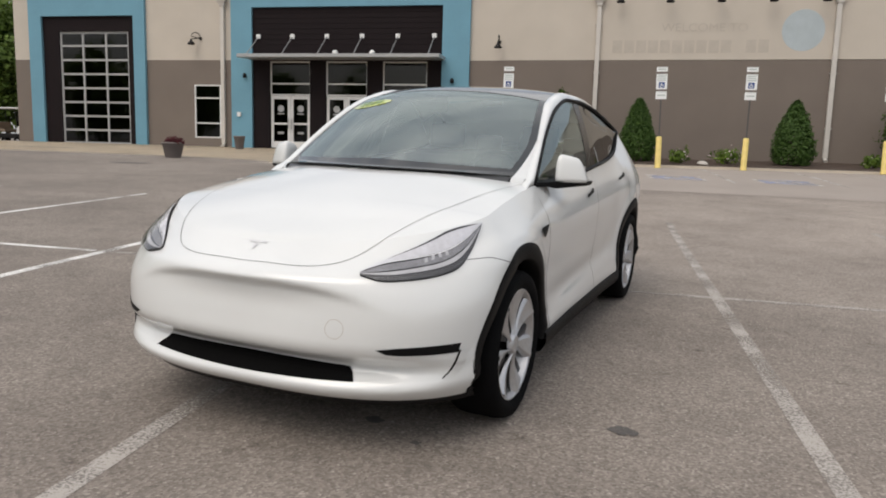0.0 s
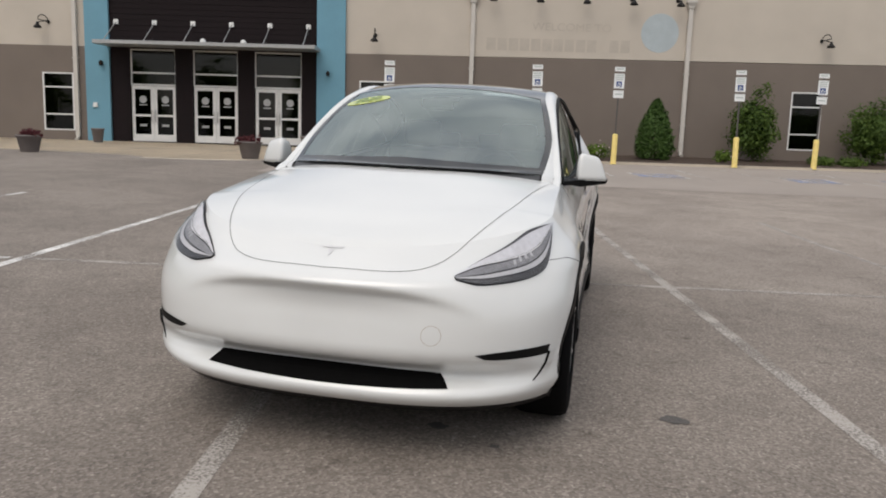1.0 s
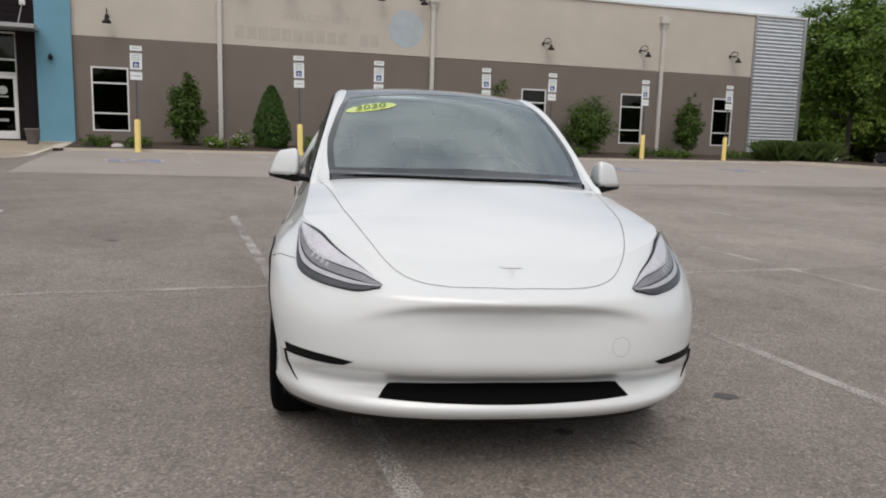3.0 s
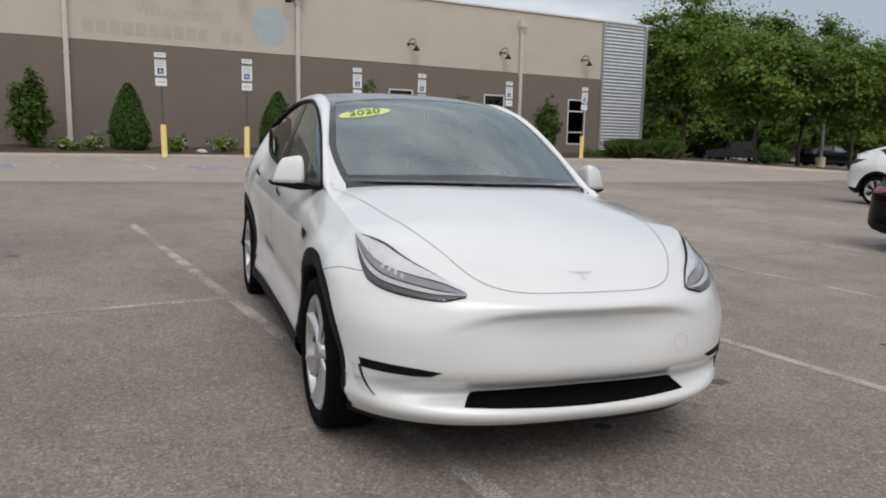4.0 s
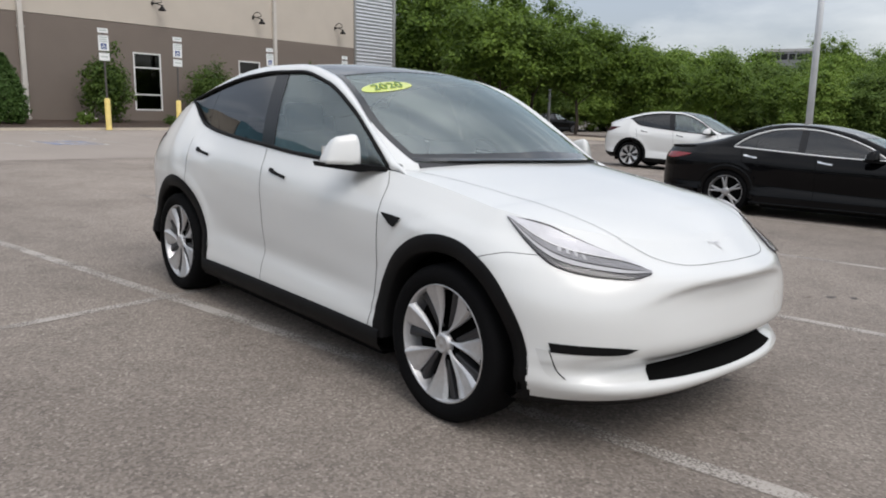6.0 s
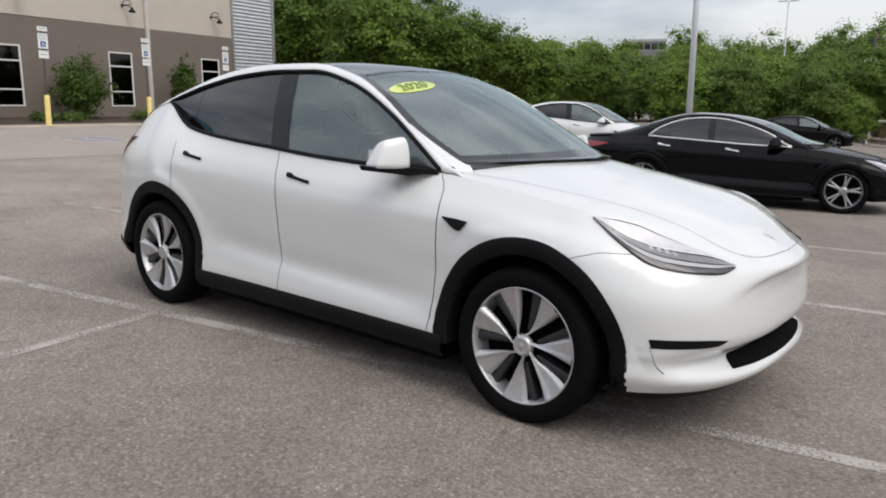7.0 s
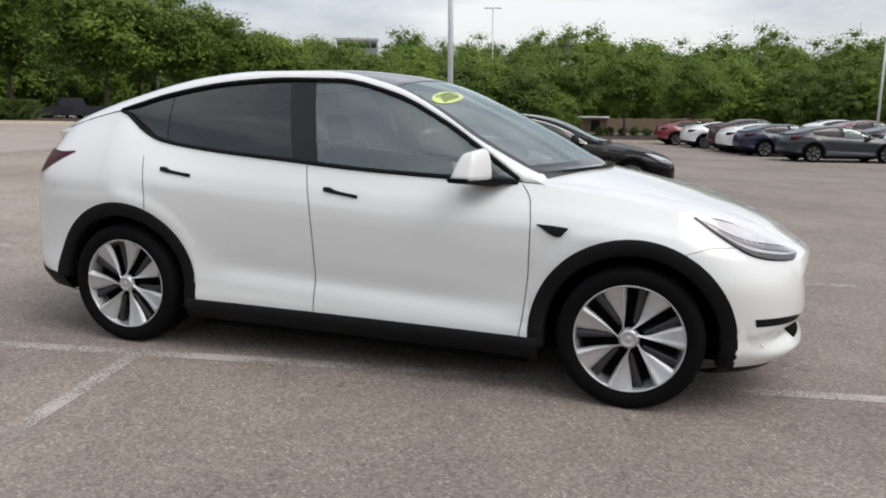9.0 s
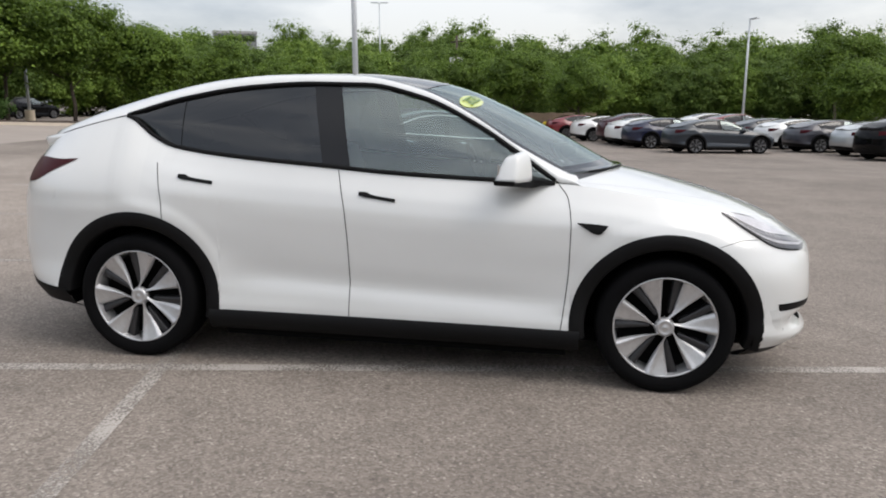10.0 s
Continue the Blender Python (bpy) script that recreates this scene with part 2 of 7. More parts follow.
M_PLANTER = material("grey brown planter", (0.16, 0.14, 0.135), 0.8, vary=0.12, scale=5, fine=50, bump=0.2)
M_FLOWER_RED = leaf_material("red flowers", (0.06, 0.010, 0.015), (0.13, 0.032, 0.036))
M_FLOWER = material("pale flowers", (0.75, 0.62, 0.62), 0.7, vary=0.1)
M_LEAF = leaf_material("green leaves", (0.030, 0.064, 0.012), (0.21, 0.315, 0.046))
M_LEAF_DARK = leaf_material("dark green leaves", (0.058, 0.11, 0.025), (0.20, 0.285, 0.06))
M_LEAF_WOOD = leaf_material("wood leaves", (0.066, 0.130, 0.022), (0.28, 0.39, 0.07))
M_SHRUB = leaf_material("shrub leaves", (0.036, 0.075, 0.015), (0.125, 0.19, 0.034))
M_HEDGE = leaf_material("evergreen leaves", (0.040, 0.082, 0.018), (0.10, 0.18, 0.042))
M_GRASS = leaf_material("grass blades", (0.05, 0.082, 0.018), (0.12, 0.17, 0.05))
M_BARK = material("bark", (0.09, 0.07, 0.055), 0.95, vary=0.3, scale=4, fine=30, bump=0.8)
M_STONE = material("pale stone", (0.5, 0.47, 0.43), 0.8, vary=0.15, scale=8, bump=0.3)
M_PANE = glass("dark window pane", (0.40, 0.42, 0.42), see=0.5, ior=1.42)


# ---- mesh helpers ----
def mesh_object(name, bm, mat, parent=None, label="", smooth=False):
    me = bpy.data.meshes.new(name)
    if smooth:
        for f in bm.faces:
            f.smooth = True
    bm.to_mesh(me)
    bm.free()
    for x in mat if isinstance(mat, (list, tuple)) else (mat,):
        me.materials.append(x)
    ob = new(name, me)
    if parent:
        ob.parent = parent
    if label:
        ob["label"] = label
    return ob


def part(name, bm, mat, parent, label="", smooth=False):
    return mesh_object(name, bm, mat, parent, label, smooth)


def empty(name, m=None):
    e = new(name)
    e.empty_display_size = 0.2
    if m is not None:
        e.matrix_world = m
    return e


def add_box(bm, x0, x1, y0, y1, z0, z1, bevel=0.0, m=None):
    r = bmesh.ops.create_cube(bm, size=1.0, matrix=Matrix.Translation(((x0 + x1) / 2, (y0 + y1) / 2, (z0 + z1) / 2)) @ Matrix.Diagonal((abs(x1 - x0), abs(y1 - y0), abs(z1 - z0), 1)))
    vs = r["verts"]
    if bevel:
        es = list({e for v in vs for e in v.link_edges})
        r2 = bmesh.ops.bevel(bm, geom=es, offset=bevel, segments=2, affect="EDGES", profile=0.6)
        vs = list({v for f in r2["faces"] for v in f.verts} | {v for v in vs if v.is_valid})
    if m is not None:
        bmesh.ops.transform(bm, matrix=m, verts=vs)
    return vs


def box(x0, x1, y0, y1, z0, z1, bevel=0.0):
    bm = bmesh.new()
    add_box(bm, x0, x1, y0, y1, z0, z1, bevel)
    return bm


def tube(bm, pts, r, seg=10, cap=True, r1=None):
    """A round bar through the points."""
    pts = [Vector(p) for p in pts]
    rings = []
    for i, p in enumerate(pts):
        d = (pts[min(i + 1, len(pts) - 1)] - pts[max(i - 1, 0)]).normalized()
        a = d.orthogonal().normalized() if abs(d.z) > 0.99 else d.cross(Vector((0, 0, 1))).normalized()
        b = d.cross(a)
        rad = r if r1 is None else r + (r1 - r) * i / (len(pts) - 1)
        rings.append([bm.verts.new(p + rad * (math.cos(k * 2 * math.pi / seg) * a + math.sin(k * 2 * math.pi / seg) * b)) for k in range(seg)])
    for u, v in zip(rings, rings[1:]):
        for k in range(seg):
            bm.faces.new((u[k], u[(k + 1) % seg], v[(k + 1) % seg], v[k]))
    if cap:
        bm.faces.new(rings[0][::-1])
        bm.faces.new(rings[-1])
    return bm


def grid_faces(bm, rows, flip=False, closed=False):
    """Faces between rows of points."""
    vs = [[bm.verts.new(p) for p in row] for row in rows]
    for a, b in zip(vs, vs[1:]):
        n = len(a)
        for k in range(n if closed else n - 1):
            q = (a[k], a[(k + 1) % n], b[(k + 1) % n], b[k])
            bm.faces.new(q[::-1] if flip else q)
    return vs


def lathe(bm, profile, seg=32, axis="z", m=None):
    """A turned shape from (radius, height) pairs."""
    rows = []
    for k in range(seg):
        a = 2 * math.pi * k / seg
        c, s = math.cos(a), math.sin(a)
        rows.append([(r * c, r * s, h) if axis == "z" else (h, r * c, r * s) for r, h in profile])
    vs = [[bm.verts.new(p) for p in row] for row in rows]
    for k in range(seg):
        a, b = vs[k], vs[(k + 1) % seg]
        for i in range(len(a) - 1):
            bm.faces.new((a[i], b[i], b[i + 1], a[i + 1]))
    if m is not None:
        bmesh.ops.transform(bm, matrix=m, verts=[v for row in vs for v in row])
    return bm


def curve(x, keys):
    """Smooth interpolation through (at, value) pairs."""
    xs, ys = [k[0] for k in keys], [k[1] for k in keys]
    if x <= xs[0]:
        return ys[0]
    if x >= xs[-1]:
        return ys[-1]
    i = max(k for k in range(len(xs) - 1) if xs[k] <= x)
    h = xs[i + 1] - xs[i]
    t = (x - xs[i]) / h

    def slope(k):
        if k == 0:
            return (ys[1] - ys[0]) / (xs[1] - xs[0])
        if k == len(xs) - 1:
            return (ys[-1] - ys[-2]) / (xs[-1] - xs[-2])
        a, b = (ys[k] - ys[k - 1]) / (xs[k] - xs[k - 1]), (ys[k + 1] - ys[k]) / (xs[k + 1] - xs[k])
        return 0.0 if a * b <= 0 else 2 * a * b / (a + b)

    m0, m1 = slope(i), slope(i + 1)
    return ((1 + 2 * t) * (1 - t) ** 2 * ys[i] + t * (1 - t) ** 2 * h * m0 + t * t * (3 - 2 * t) * ys[i + 1] + t * t * (t - 1) * h * m1)


def smoothstep(a, b, x):
    t = min(1, max(0, (x - a) / (b - a)))
    return t * t * (3 - 2 * t)


# ---- ground ----
YAW_B = radians(12.5)
FRONT = pose(-.44, 28.4, 0, 0, 0, 12.5)  # the facade: x along it, y into the building, z up


def facade_v(x, y):
    return math.sin(YAW_B) * x - math.cos(YAW_B) * (y - 28.5)


def ease(v, lo, hi):
    """v, held smoothly between two limits."""
    if v > 0:
        return hi * math.tanh(v / hi) if v > 0.5 * hi else v if v < 0.35 * hi else v + (hi * math.tanh(v / hi) - v) * (v / hi - 0.35) / 0.15
    return -ease(-v, 0, -lo) if lo else 0.0


def ground_z(x, y):
    near = -0.01885 * ease(x, -22.0, 11.0) + 0.02077 * ease(y, -9.0, 24.0)
    near -= 0.0100 * ease(x - 16.0, 0.0, 55.0) * (1 - smoothstep(3.0, 20.0, y)) if x > 14 else 0.0
    near -= 0.27 * smoothstep(12.0, 25.0, x) * (1 - smoothstep(8.0, 20.0, y))
    near += 0.06 * smoothstep(4.5, 9.0, y) * (1 - smoothstep(14.0, 20.0, y))
    along = math.cos(YAW_B) * x + math.sin(YAW_B) * (y - 28.5)
    s = (1 - smoothstep(5.5, 18.0, facade_v(x, y))) * (1 - smoothstep(26.0, 40.0, along))
    return near + (0.66 - near) * s


def ground():
    edges = [-600, -300, -160, -100, -70, -50] + [-40 + 1.25 * k for k in range(65)] + [50, 70, 100, 160, 300, 600]
    bm = bmesh.new()
    grid_faces(bm, [[(x, y, ground_z(x, y)) for y in edges] for x in edges])
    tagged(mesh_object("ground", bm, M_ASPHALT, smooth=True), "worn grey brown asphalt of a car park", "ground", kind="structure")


ground()


# ---- the building ----
def wall_piece(u0, u1, z0, z1, openings, y0=0.0, y1=0.3):
    """A wall of that thickness with openings (u0, u1, z0, z1) right through it."""
    cu = sorted({u0, u1} | {min(max(c, u0), u1) for o in openings for c in o[:2]})
    cz = sorted({z0, z1} | {min(max(c, z0), z1) for o in openings for c in o[2:]})
    bm = bmesh.new()
    for a, b in zip(cu, cu[1:]):
        for s, e in zip(cz, cz[1:]):
            m, n = (a + b) / 2, (s + e) / 2
            if b - a > 1e-4 and e - s > 1e-4 and not any(o[0] < m < o[1] and o[2] < n < o[3] for o in openings):
                add_box(bm, a, b, y0, y1, s, e)
    bmesh.ops.remove_doubles(bm, verts=bm.verts, dist=1e-4)
    bm.verts.index_update()
    seen = {}
    for f in bm.faces:
        seen.setdefault(frozenset(v.index for v in f.verts), []).append(f)
    bmesh.ops.delete(bm, geom=[f for fs in seen.values() if len(fs) > 1 for f in fs], context="FACES_ONLY")
    return bm



WINDOWS = [-23.47, -9.6, 9.3, 15.02, 20.95]
W_WIDE, W_LOW, W_HIGH = 1.36, 1.28, 3.78
STEP, ROOF = 4.92, 7.92


def building():
    b = tagged(empty("commercial_building", FRONT), "long two-tone beige and brown stucco building with blue entrance portals", "building")
    wins = [(u, u + W_WIDE, W_LOW, W_HIGH) for u in WINDOWS]
    for u0, u1 in ((-33.2, -32.25), (-25.95, -21.5), (-10.22, 23.45)):
        part("lower_wall", wall_piece(u0, u1, 0.3, STEP, wins), M_BROWN, b, "brown stucco lower wall")
        part("upper_wall", wall_piece(u0, u1, STEP, ROOF, []), M_BEIGE, b, "beige stucco upper wall")
    part("garage_portal", wall_piece(-32.25, -25.95, 0.3, ROOF + 0.25, [(-31.55, -26.55, 0.0, 6.98)], -0.16), M_BLUE, b, "blue stucco surround")
    part("entrance_portal", wall_piece(-21.5, -10.22, 0.3, ROOF + 0.25, [(-20.46, -11.45, 0.0, 7.28)], -0.16), M_BLUE, b, "blue stucco surround")
    part("garage_frame", wall_piece(-31.55, -26.55, 0.3, 6.98, [(-30.68, -26.9, 0.0, 6.27)], -0.02, 0.28), M_DARK, b, "dark brown frame")
    bays = [(-19.65, -17.65), (-16.9, -14.92), (-14.2, -12.13)]
    part("entrance_panel", wall_piece(-20.46, -11.45, 0.3, 7.28, [(p, q, 0.0, 4.88) for p, q in bays], -0.03, 0.28), M_DARK, b, "dark brown boarded panel")
    for k in range(9):
        part("board", box(-20.46, -11.45, -0.045, -0.031, 5.15 + k * 0.235, 5.15 + k * 0.235 + 0.215), M_DARK, b)
    for u0, u1 in ((-33.25, -32.25), (-25.95, -21.5), (-10.22, 27.1)):
        part("coping", box(u0, u1, -0.08, 0.4, ROOF, ROOF + 0.09), M_ALU, b, "pale metal coping")
    part("roof", box(-33.2, 27.0, 0.3, 26.0, ROOF - 0.5, ROOF - 0.3), M_CONCRETE, b)
    part("wall", box(-33.2, -32.9, 0.3, 26.0, 0.3, ROOF), M_BEIGE, b)
    part("wall", box(-33.2, 27.0, 26.0, 26.3, 0.3, ROOF), M_BEIGE, b)
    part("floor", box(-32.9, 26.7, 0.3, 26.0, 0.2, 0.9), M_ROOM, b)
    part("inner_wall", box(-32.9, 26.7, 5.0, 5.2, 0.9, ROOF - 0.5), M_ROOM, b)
    # corrugated corner
    for name, along in (("corrugated_front", True), ("corrugated_side", False)):
        bm = bmesh.new()
        rows = []
        for i in range(39 * 6 + 1):
            z, d = 0.75 + i * (ROOF - 0.75) / (39 * 6), 0.034 * math.sin(2 * math.pi * i / 6)
            rows.append([(23.45, -d, z), (27.0, -d, z)] if along else [(27.0 + d, 0.0, z), (27.0 + d, 26.0, z)])
        grid_faces(bm, rows, flip=not along)
        part(name, bm, M_CORR, b, "ribbed galvanised sheet", smooth=True)
    part("corner_trim", box(26.92, 27.1, -0.1, 0.06, 0.75, ROOF), M_STEEL, b)
    part("corner_trim", box(23.40, 23.54, -0.09, -0.02, 0.75, ROOF), M_STEEL, b)
    # windows
    for u in WINDOWS:
        w = part("window", wall_piece(u, u + W_WIDE, W_LOW, W_HIGH, [(u + 0.06, u + W_WIDE - 0.06, W_LOW + 0.06, W_HIGH - 0.06)], -0.02, 0.1), M_ALU, b, "white framed tall window")
        for zb in (W_LOW + 0.28 * 2.5, W_LOW + 0.75 * 2.5):
            part("glazing_bar", box(u + 0.06, u + W_WIDE - 0.06, 0.0, 0.07, zb - 0.03, zb + 0.03), M_ALU, w)
        for lo, hi in ((W_LOW + 0.06, W_LOW + 0.67), (W_LOW + 0.73, W_LOW + 1.845), (W_LOW + 1.905, W_HIGH - 0.06)):
            part("pane", box(u + 0.06, u + W_WIDE - 0.06, 0.03, 0.04, lo, hi), M_PANE, w)
    # sectional garage door
    g0, g1, gz0, gz1 = -30.68, -26.9, 0.86, 6.27
    g = part("garage_door", wall_piece(g0, g1, gz0, gz1, [(g0 + 0.1, g1 - 0.1, gz0 + 0.1, gz1 - 0.1)], 0.06, 0.14), M_GREY_BAR, b, "glazed sectional door with pale bars")
    for k in range(1, 8):
        z = gz0 + k * (gz1 - gz0) / 8
        part("rail", box(g0 + 0.1, g1 - 0.1, 0.05, 0.13, z - 0.045, z + 0.045), M_GREY_BAR, g)
    for k in (1, 2):
        u = g0 + k * (g1 - g0) / 3
        part("stile", box(u - 0.045, u + 0.045, 0.055, 0.125, gz0 + 0.1, gz1 - 0.1), M_GREY_BAR, g)
    for r in range(8):
        for c in range(3):
            part("pane", box(g0 + 0.05 + c * 1.243 + 0.04, g0 + c * 1.243 + 1.2, 0.09, 0.1, gz0 + r * 0.676 + 0.06, gz0 + r * 0.676 + 0.62), M_PANE, g)
    # entrance doors
    for p, q in bays:
        t = part("transom_window", wall_piece(p, q, 3.33, 4.88, [(p + 0.06, q - 0.06, 3.39, 4.82)], 0.1, 0.2), M_ALU, b, "transom light over the doors")
        part("glazing_bar", box(p + 0.06, q - 0.06, 0.11, 0.19, 3.83, 3.9), M_ALU, t)
        part("pane", box(p + 0.06, q - 0.06, 0.14, 0.15, 3.39, 3.83), M_PANE, t)
        part("pane", box(p + 0.06, q - 0.06, 0.14, 0.15, 3.9, 4.82), M_PANE, t)
        mid = (p + q) / 2
        for a, c, s in ((p + 0.03, mid - 0.01, 1), (mid + 0.01, q - 0.03, -1)):
            d = part("glass_door", wall_piece(a, c, 0.9, 3.31, [(a + 0.13, c - 0.13, 1.2, 1.98), (a + 0.13, c - 0.13, 2.07, 3.16)], 0.09, 0.16), M_ALU, b, "white framed glass door")
            part("pane", box(a + 0.13, c - 0.13, 0.12, 0.13, 1.2, 1.98), M_PANE, d)
            part("pane", box(a + 0.13, c - 0.13, 0.12, 0.13, 2.07, 3.16), M_PANE, d)
            e = c - 0.07 if s > 0 else a + 0.07
            part("pull_handle", tube(bmesh.new(), [(e, 0.05, 1.75), (e, 0.0, 1.8), (e, 0.0, 2.2), (e, 0.05, 2.25)], 0.02), M_STEEL, d)
            cx = (a + c) / 2
            bm = bmesh.new()
            lathe(bm, [(0.0, 0.0), (0.16, 0.0), (0.16, 0.004), (0.0, 0.004)], 20, m=Matrix.Translation((cx, 0.117, 2.72)) @ Matrix.Rotation(radians(90), 4, "X"))
            part("round_decal", bm, M_STEEL, d, "pale round window decal")
            part("decal_bar", box(cx - 0.17, cx + 0.17, 0.113, 0.117, 2.46, 2.51), M_STEEL, d)
            part("decal_bar", box(cx - 0.15, cx + 0.15, 0.113, 0.117, 1.55, 1.65), M_STEEL, d)
    # canopy with hangers
    rows = [[(u, y, z) for y, z in ((0.0, 5.06), (-1.35, 5.06), (-1.5, 5.03), (-1.5, 4.9), (-1.42, 4.88), (0.0, 4.93), (0.0, 5.06))] for u in (-20.55, -11.3)]
    bm = bmesh.new()
    vs = grid_faces(bm, rows)
    for row in vs:
        bm.faces.new(row[:-1])
    c = part("canopy", bm, M_STEEL, b, "flat grey metal entrance canopy")
    for k in range(6):
        u = -20.16 + k * 1.666
        part("wall_plate", box(u - 0.1, u + 0.1, -0.09, -0.03, 5.88, 6.08, 0.01), M_ALU, c)
        part("hanger_rod", tube(bmesh.new(), [(u, -0.06, 5.97), (u, -1.3, 5.06)], 0.022, 8), M_STEEL, c)
    for u in (-16.1, -14.4):
        bm = bmesh.new()
        bmesh.ops.create_uvsphere(bm, u_segments=12, v_segments=8, radius=0.13, matrix=Matrix.Translation((u, -1.0, 5.12)))
        part("flood_lamp", bm, M_ALU, c, smooth=True)
    # faded wall sign
    for k in range(13):
        if k != 10:
            u = -4.12 + k * 0.485
            part("sign_bar", box(u, u + 0.40, -0.006, 0.01, 5.24, 5.76, 0.002), M_FADED, b, "faded lettering mark")
    part("sign_disc", lathe(bmesh.new(), [(0, 0.006), (0.81, 0.006), (0.82, -0.01)], 40, m=Matrix.Translation((3.36, 0, 6.1)) @ Matrix.Rotation(radians(90), 4, "X")), M_FADED_BLUE, b, "faded pale blue disc")
    return b


def settle(u, z):
    """The courses rise a little towards the corrugated corner."""
    return z + .105 + .0035 * u + .0037 * max(0.0, u) * max(0.0, z - 3.0)


BUILDING = building()
for ob in list(BUILDING.children_recursive):
    for v in ob.data.vertices:
        v.co.z = settle(v.co.x, v.co.z)


def wall_text(text, size, m, mat, name, parent, depth=0.003):
    c = bpy.data.curves.new(name, "FONT")
    c.body, c.size, c.extrude, c.align_x, c.align_y = text, size, depth, "CENTER", "CENTER"
    c.materials.append(mat)
    ob = new(name, c)
    ob.parent = parent
    ob.matrix_local = m
    return ob


wall_text("WELCOME TO", 0.47, pose(-0.45, -0.006, 6.36, 90) @ Matrix.Diagonal((1.12, 1, 1, 1)), M_FADED, "sign_lettering", BUILDING)


def downpipe(u, top):
    e = tagged(empty("downpipe", FRONT @ pose(u, 0, .1 + .004 * u)), "cream square metal downpipe on the stucco wall", "downpipe", "downpipes")
    part("pipe", box(-0.09, 0.09, -0.16, -0.02, 1.05, top, 0.015), M_PIPE, e)
    bm = bmesh.new()
    grid_faces(bm, [[(s * (0.1 + 0.12 * k), -0.17 - 0.1 * k, top + 0.22 * k), (s2 * (0.1 + 0.12 * k), -0.17 - 0.1 * k, top + 0.22 * k)] for k, s, s2 in ((0, -1, 1), (1, -1, 1))])
    add_box(bm, -0.22, 0.22, -0.27, -0.01, top + 0.2, top + 0.55, 0.01)
    add_box(bm, -0.13, 0.13, -0.2, -0.01, top - 0.02, top + 0.2, 0.01)
    part("hopper_head", bm, M_PIPE, e)
    bm = bmesh.new()
    tube(bm, [(0, -0.09, 1.1), (0, -0.12, 0.98), (0, -0.3, 0.92)], 0.075, 8)
    part("shoe", bm, M_PIPE, e)
    for z in (2.2, 4.4, 6.4):
        part("strap", box(-0.13, 0.13, -0.165, -0.015, z, z + 0.05), M_PIPE, e)


for u, top in ((-21.95, 7.4), (-4.74, 7.2), (4.6, 7.2), (17.35, 7.25)):
    downpipe(u, top)


def gooseneck():
    e = tagged(empty("gooseneck_lamp"), "black gooseneck barn lamp on the stucco wall", "wall lamp", "wall lamps")
    bm = lathe(bmesh.new(), [(0.0, 0.0), (0.085, 0.0), (0.085, 0.03), (0.04, 0.05), (0.0, 0.05)], 14, m=Matrix.Rotation(radians(90), 4, "X"))
    part("wall_plate", bm, M_BLACK, e)
    pts = [(0, -0.04, 0.0)] + [(0.0, -0.25 - 0.22 * math.cos(a), 0.02 + 0.24 * math.sin(a)) for a in (0.15, 0.6, 1.1, 1.57, 2.1, 2.6, 3.0)] + [(0, -0.475, -0.08)]
    part("arm", tube(bmesh.new(), pts, 0.02, 8), M_BLACK, e)
    prof = [(0.025, 0.0), (0.05, -0.01), (0.065, -0.1), (0.16, -0.2), (0.17, -0.25), (0.155, -0.25), (0.05, -0.11), (0.0, -0.1)]
    part("shade", lathe(bmesh.new(), prof, 20, m=Matrix.Translation((0, -0.475, -0.06))), M_BLACK, e, smooth=True)
    return e


LAMP = gooseneck()
spots = [(-23.1, 5.93), (-8.94, 5.78), (10.36, 6.12), (16.0, 6.16), (21.85, 6.24)] + [(-3.9 + 1.985 * k, 7.62) for k in range(5)]
for k, (u, z) in enumerate(spots):
    m = FRONT @ pose(u, 0, z, 0, 0, -38 if k in (0, ) else 30 if 2 <= k <= 4 else 0)
    if k == 0:
        LAMP.matrix_world = m
    else:
        copy_thing(LAMP, m)


def small_wall_light(u, z):
    e = tagged(empty("wall_light", FRONT @ pose(u, -0.16, z)), "small dark wall light on the blue portal", "wall light", "portal lights")
    part("bracket", box(-0.05, 0.05, -0.04, 0, -0.06, 0.06, 0.01), M_BLACK, e)
    part("head", lathe(bmesh.new(), [(0.03, 0.1), (0.09, 0.0), (0.07, -0.12), (0.0, -0.12)], 12, m=Matrix.Translation((0, -0.11, 0))), M_BLACK, e, smooth=True)


small_wall_light(-20.78, 4.25)
small_wall_light(-10.95, 4.1)
e = tagged(empty("bell_box", FRONT @ pose(-21.1, -0.16, 2.45)), "small pale box fixed to the blue portal", "wall box")
part("case", box(-0.09, 0.09, -0.08, 0, -0.1, 0.1, 0.015), M_ALU, e)


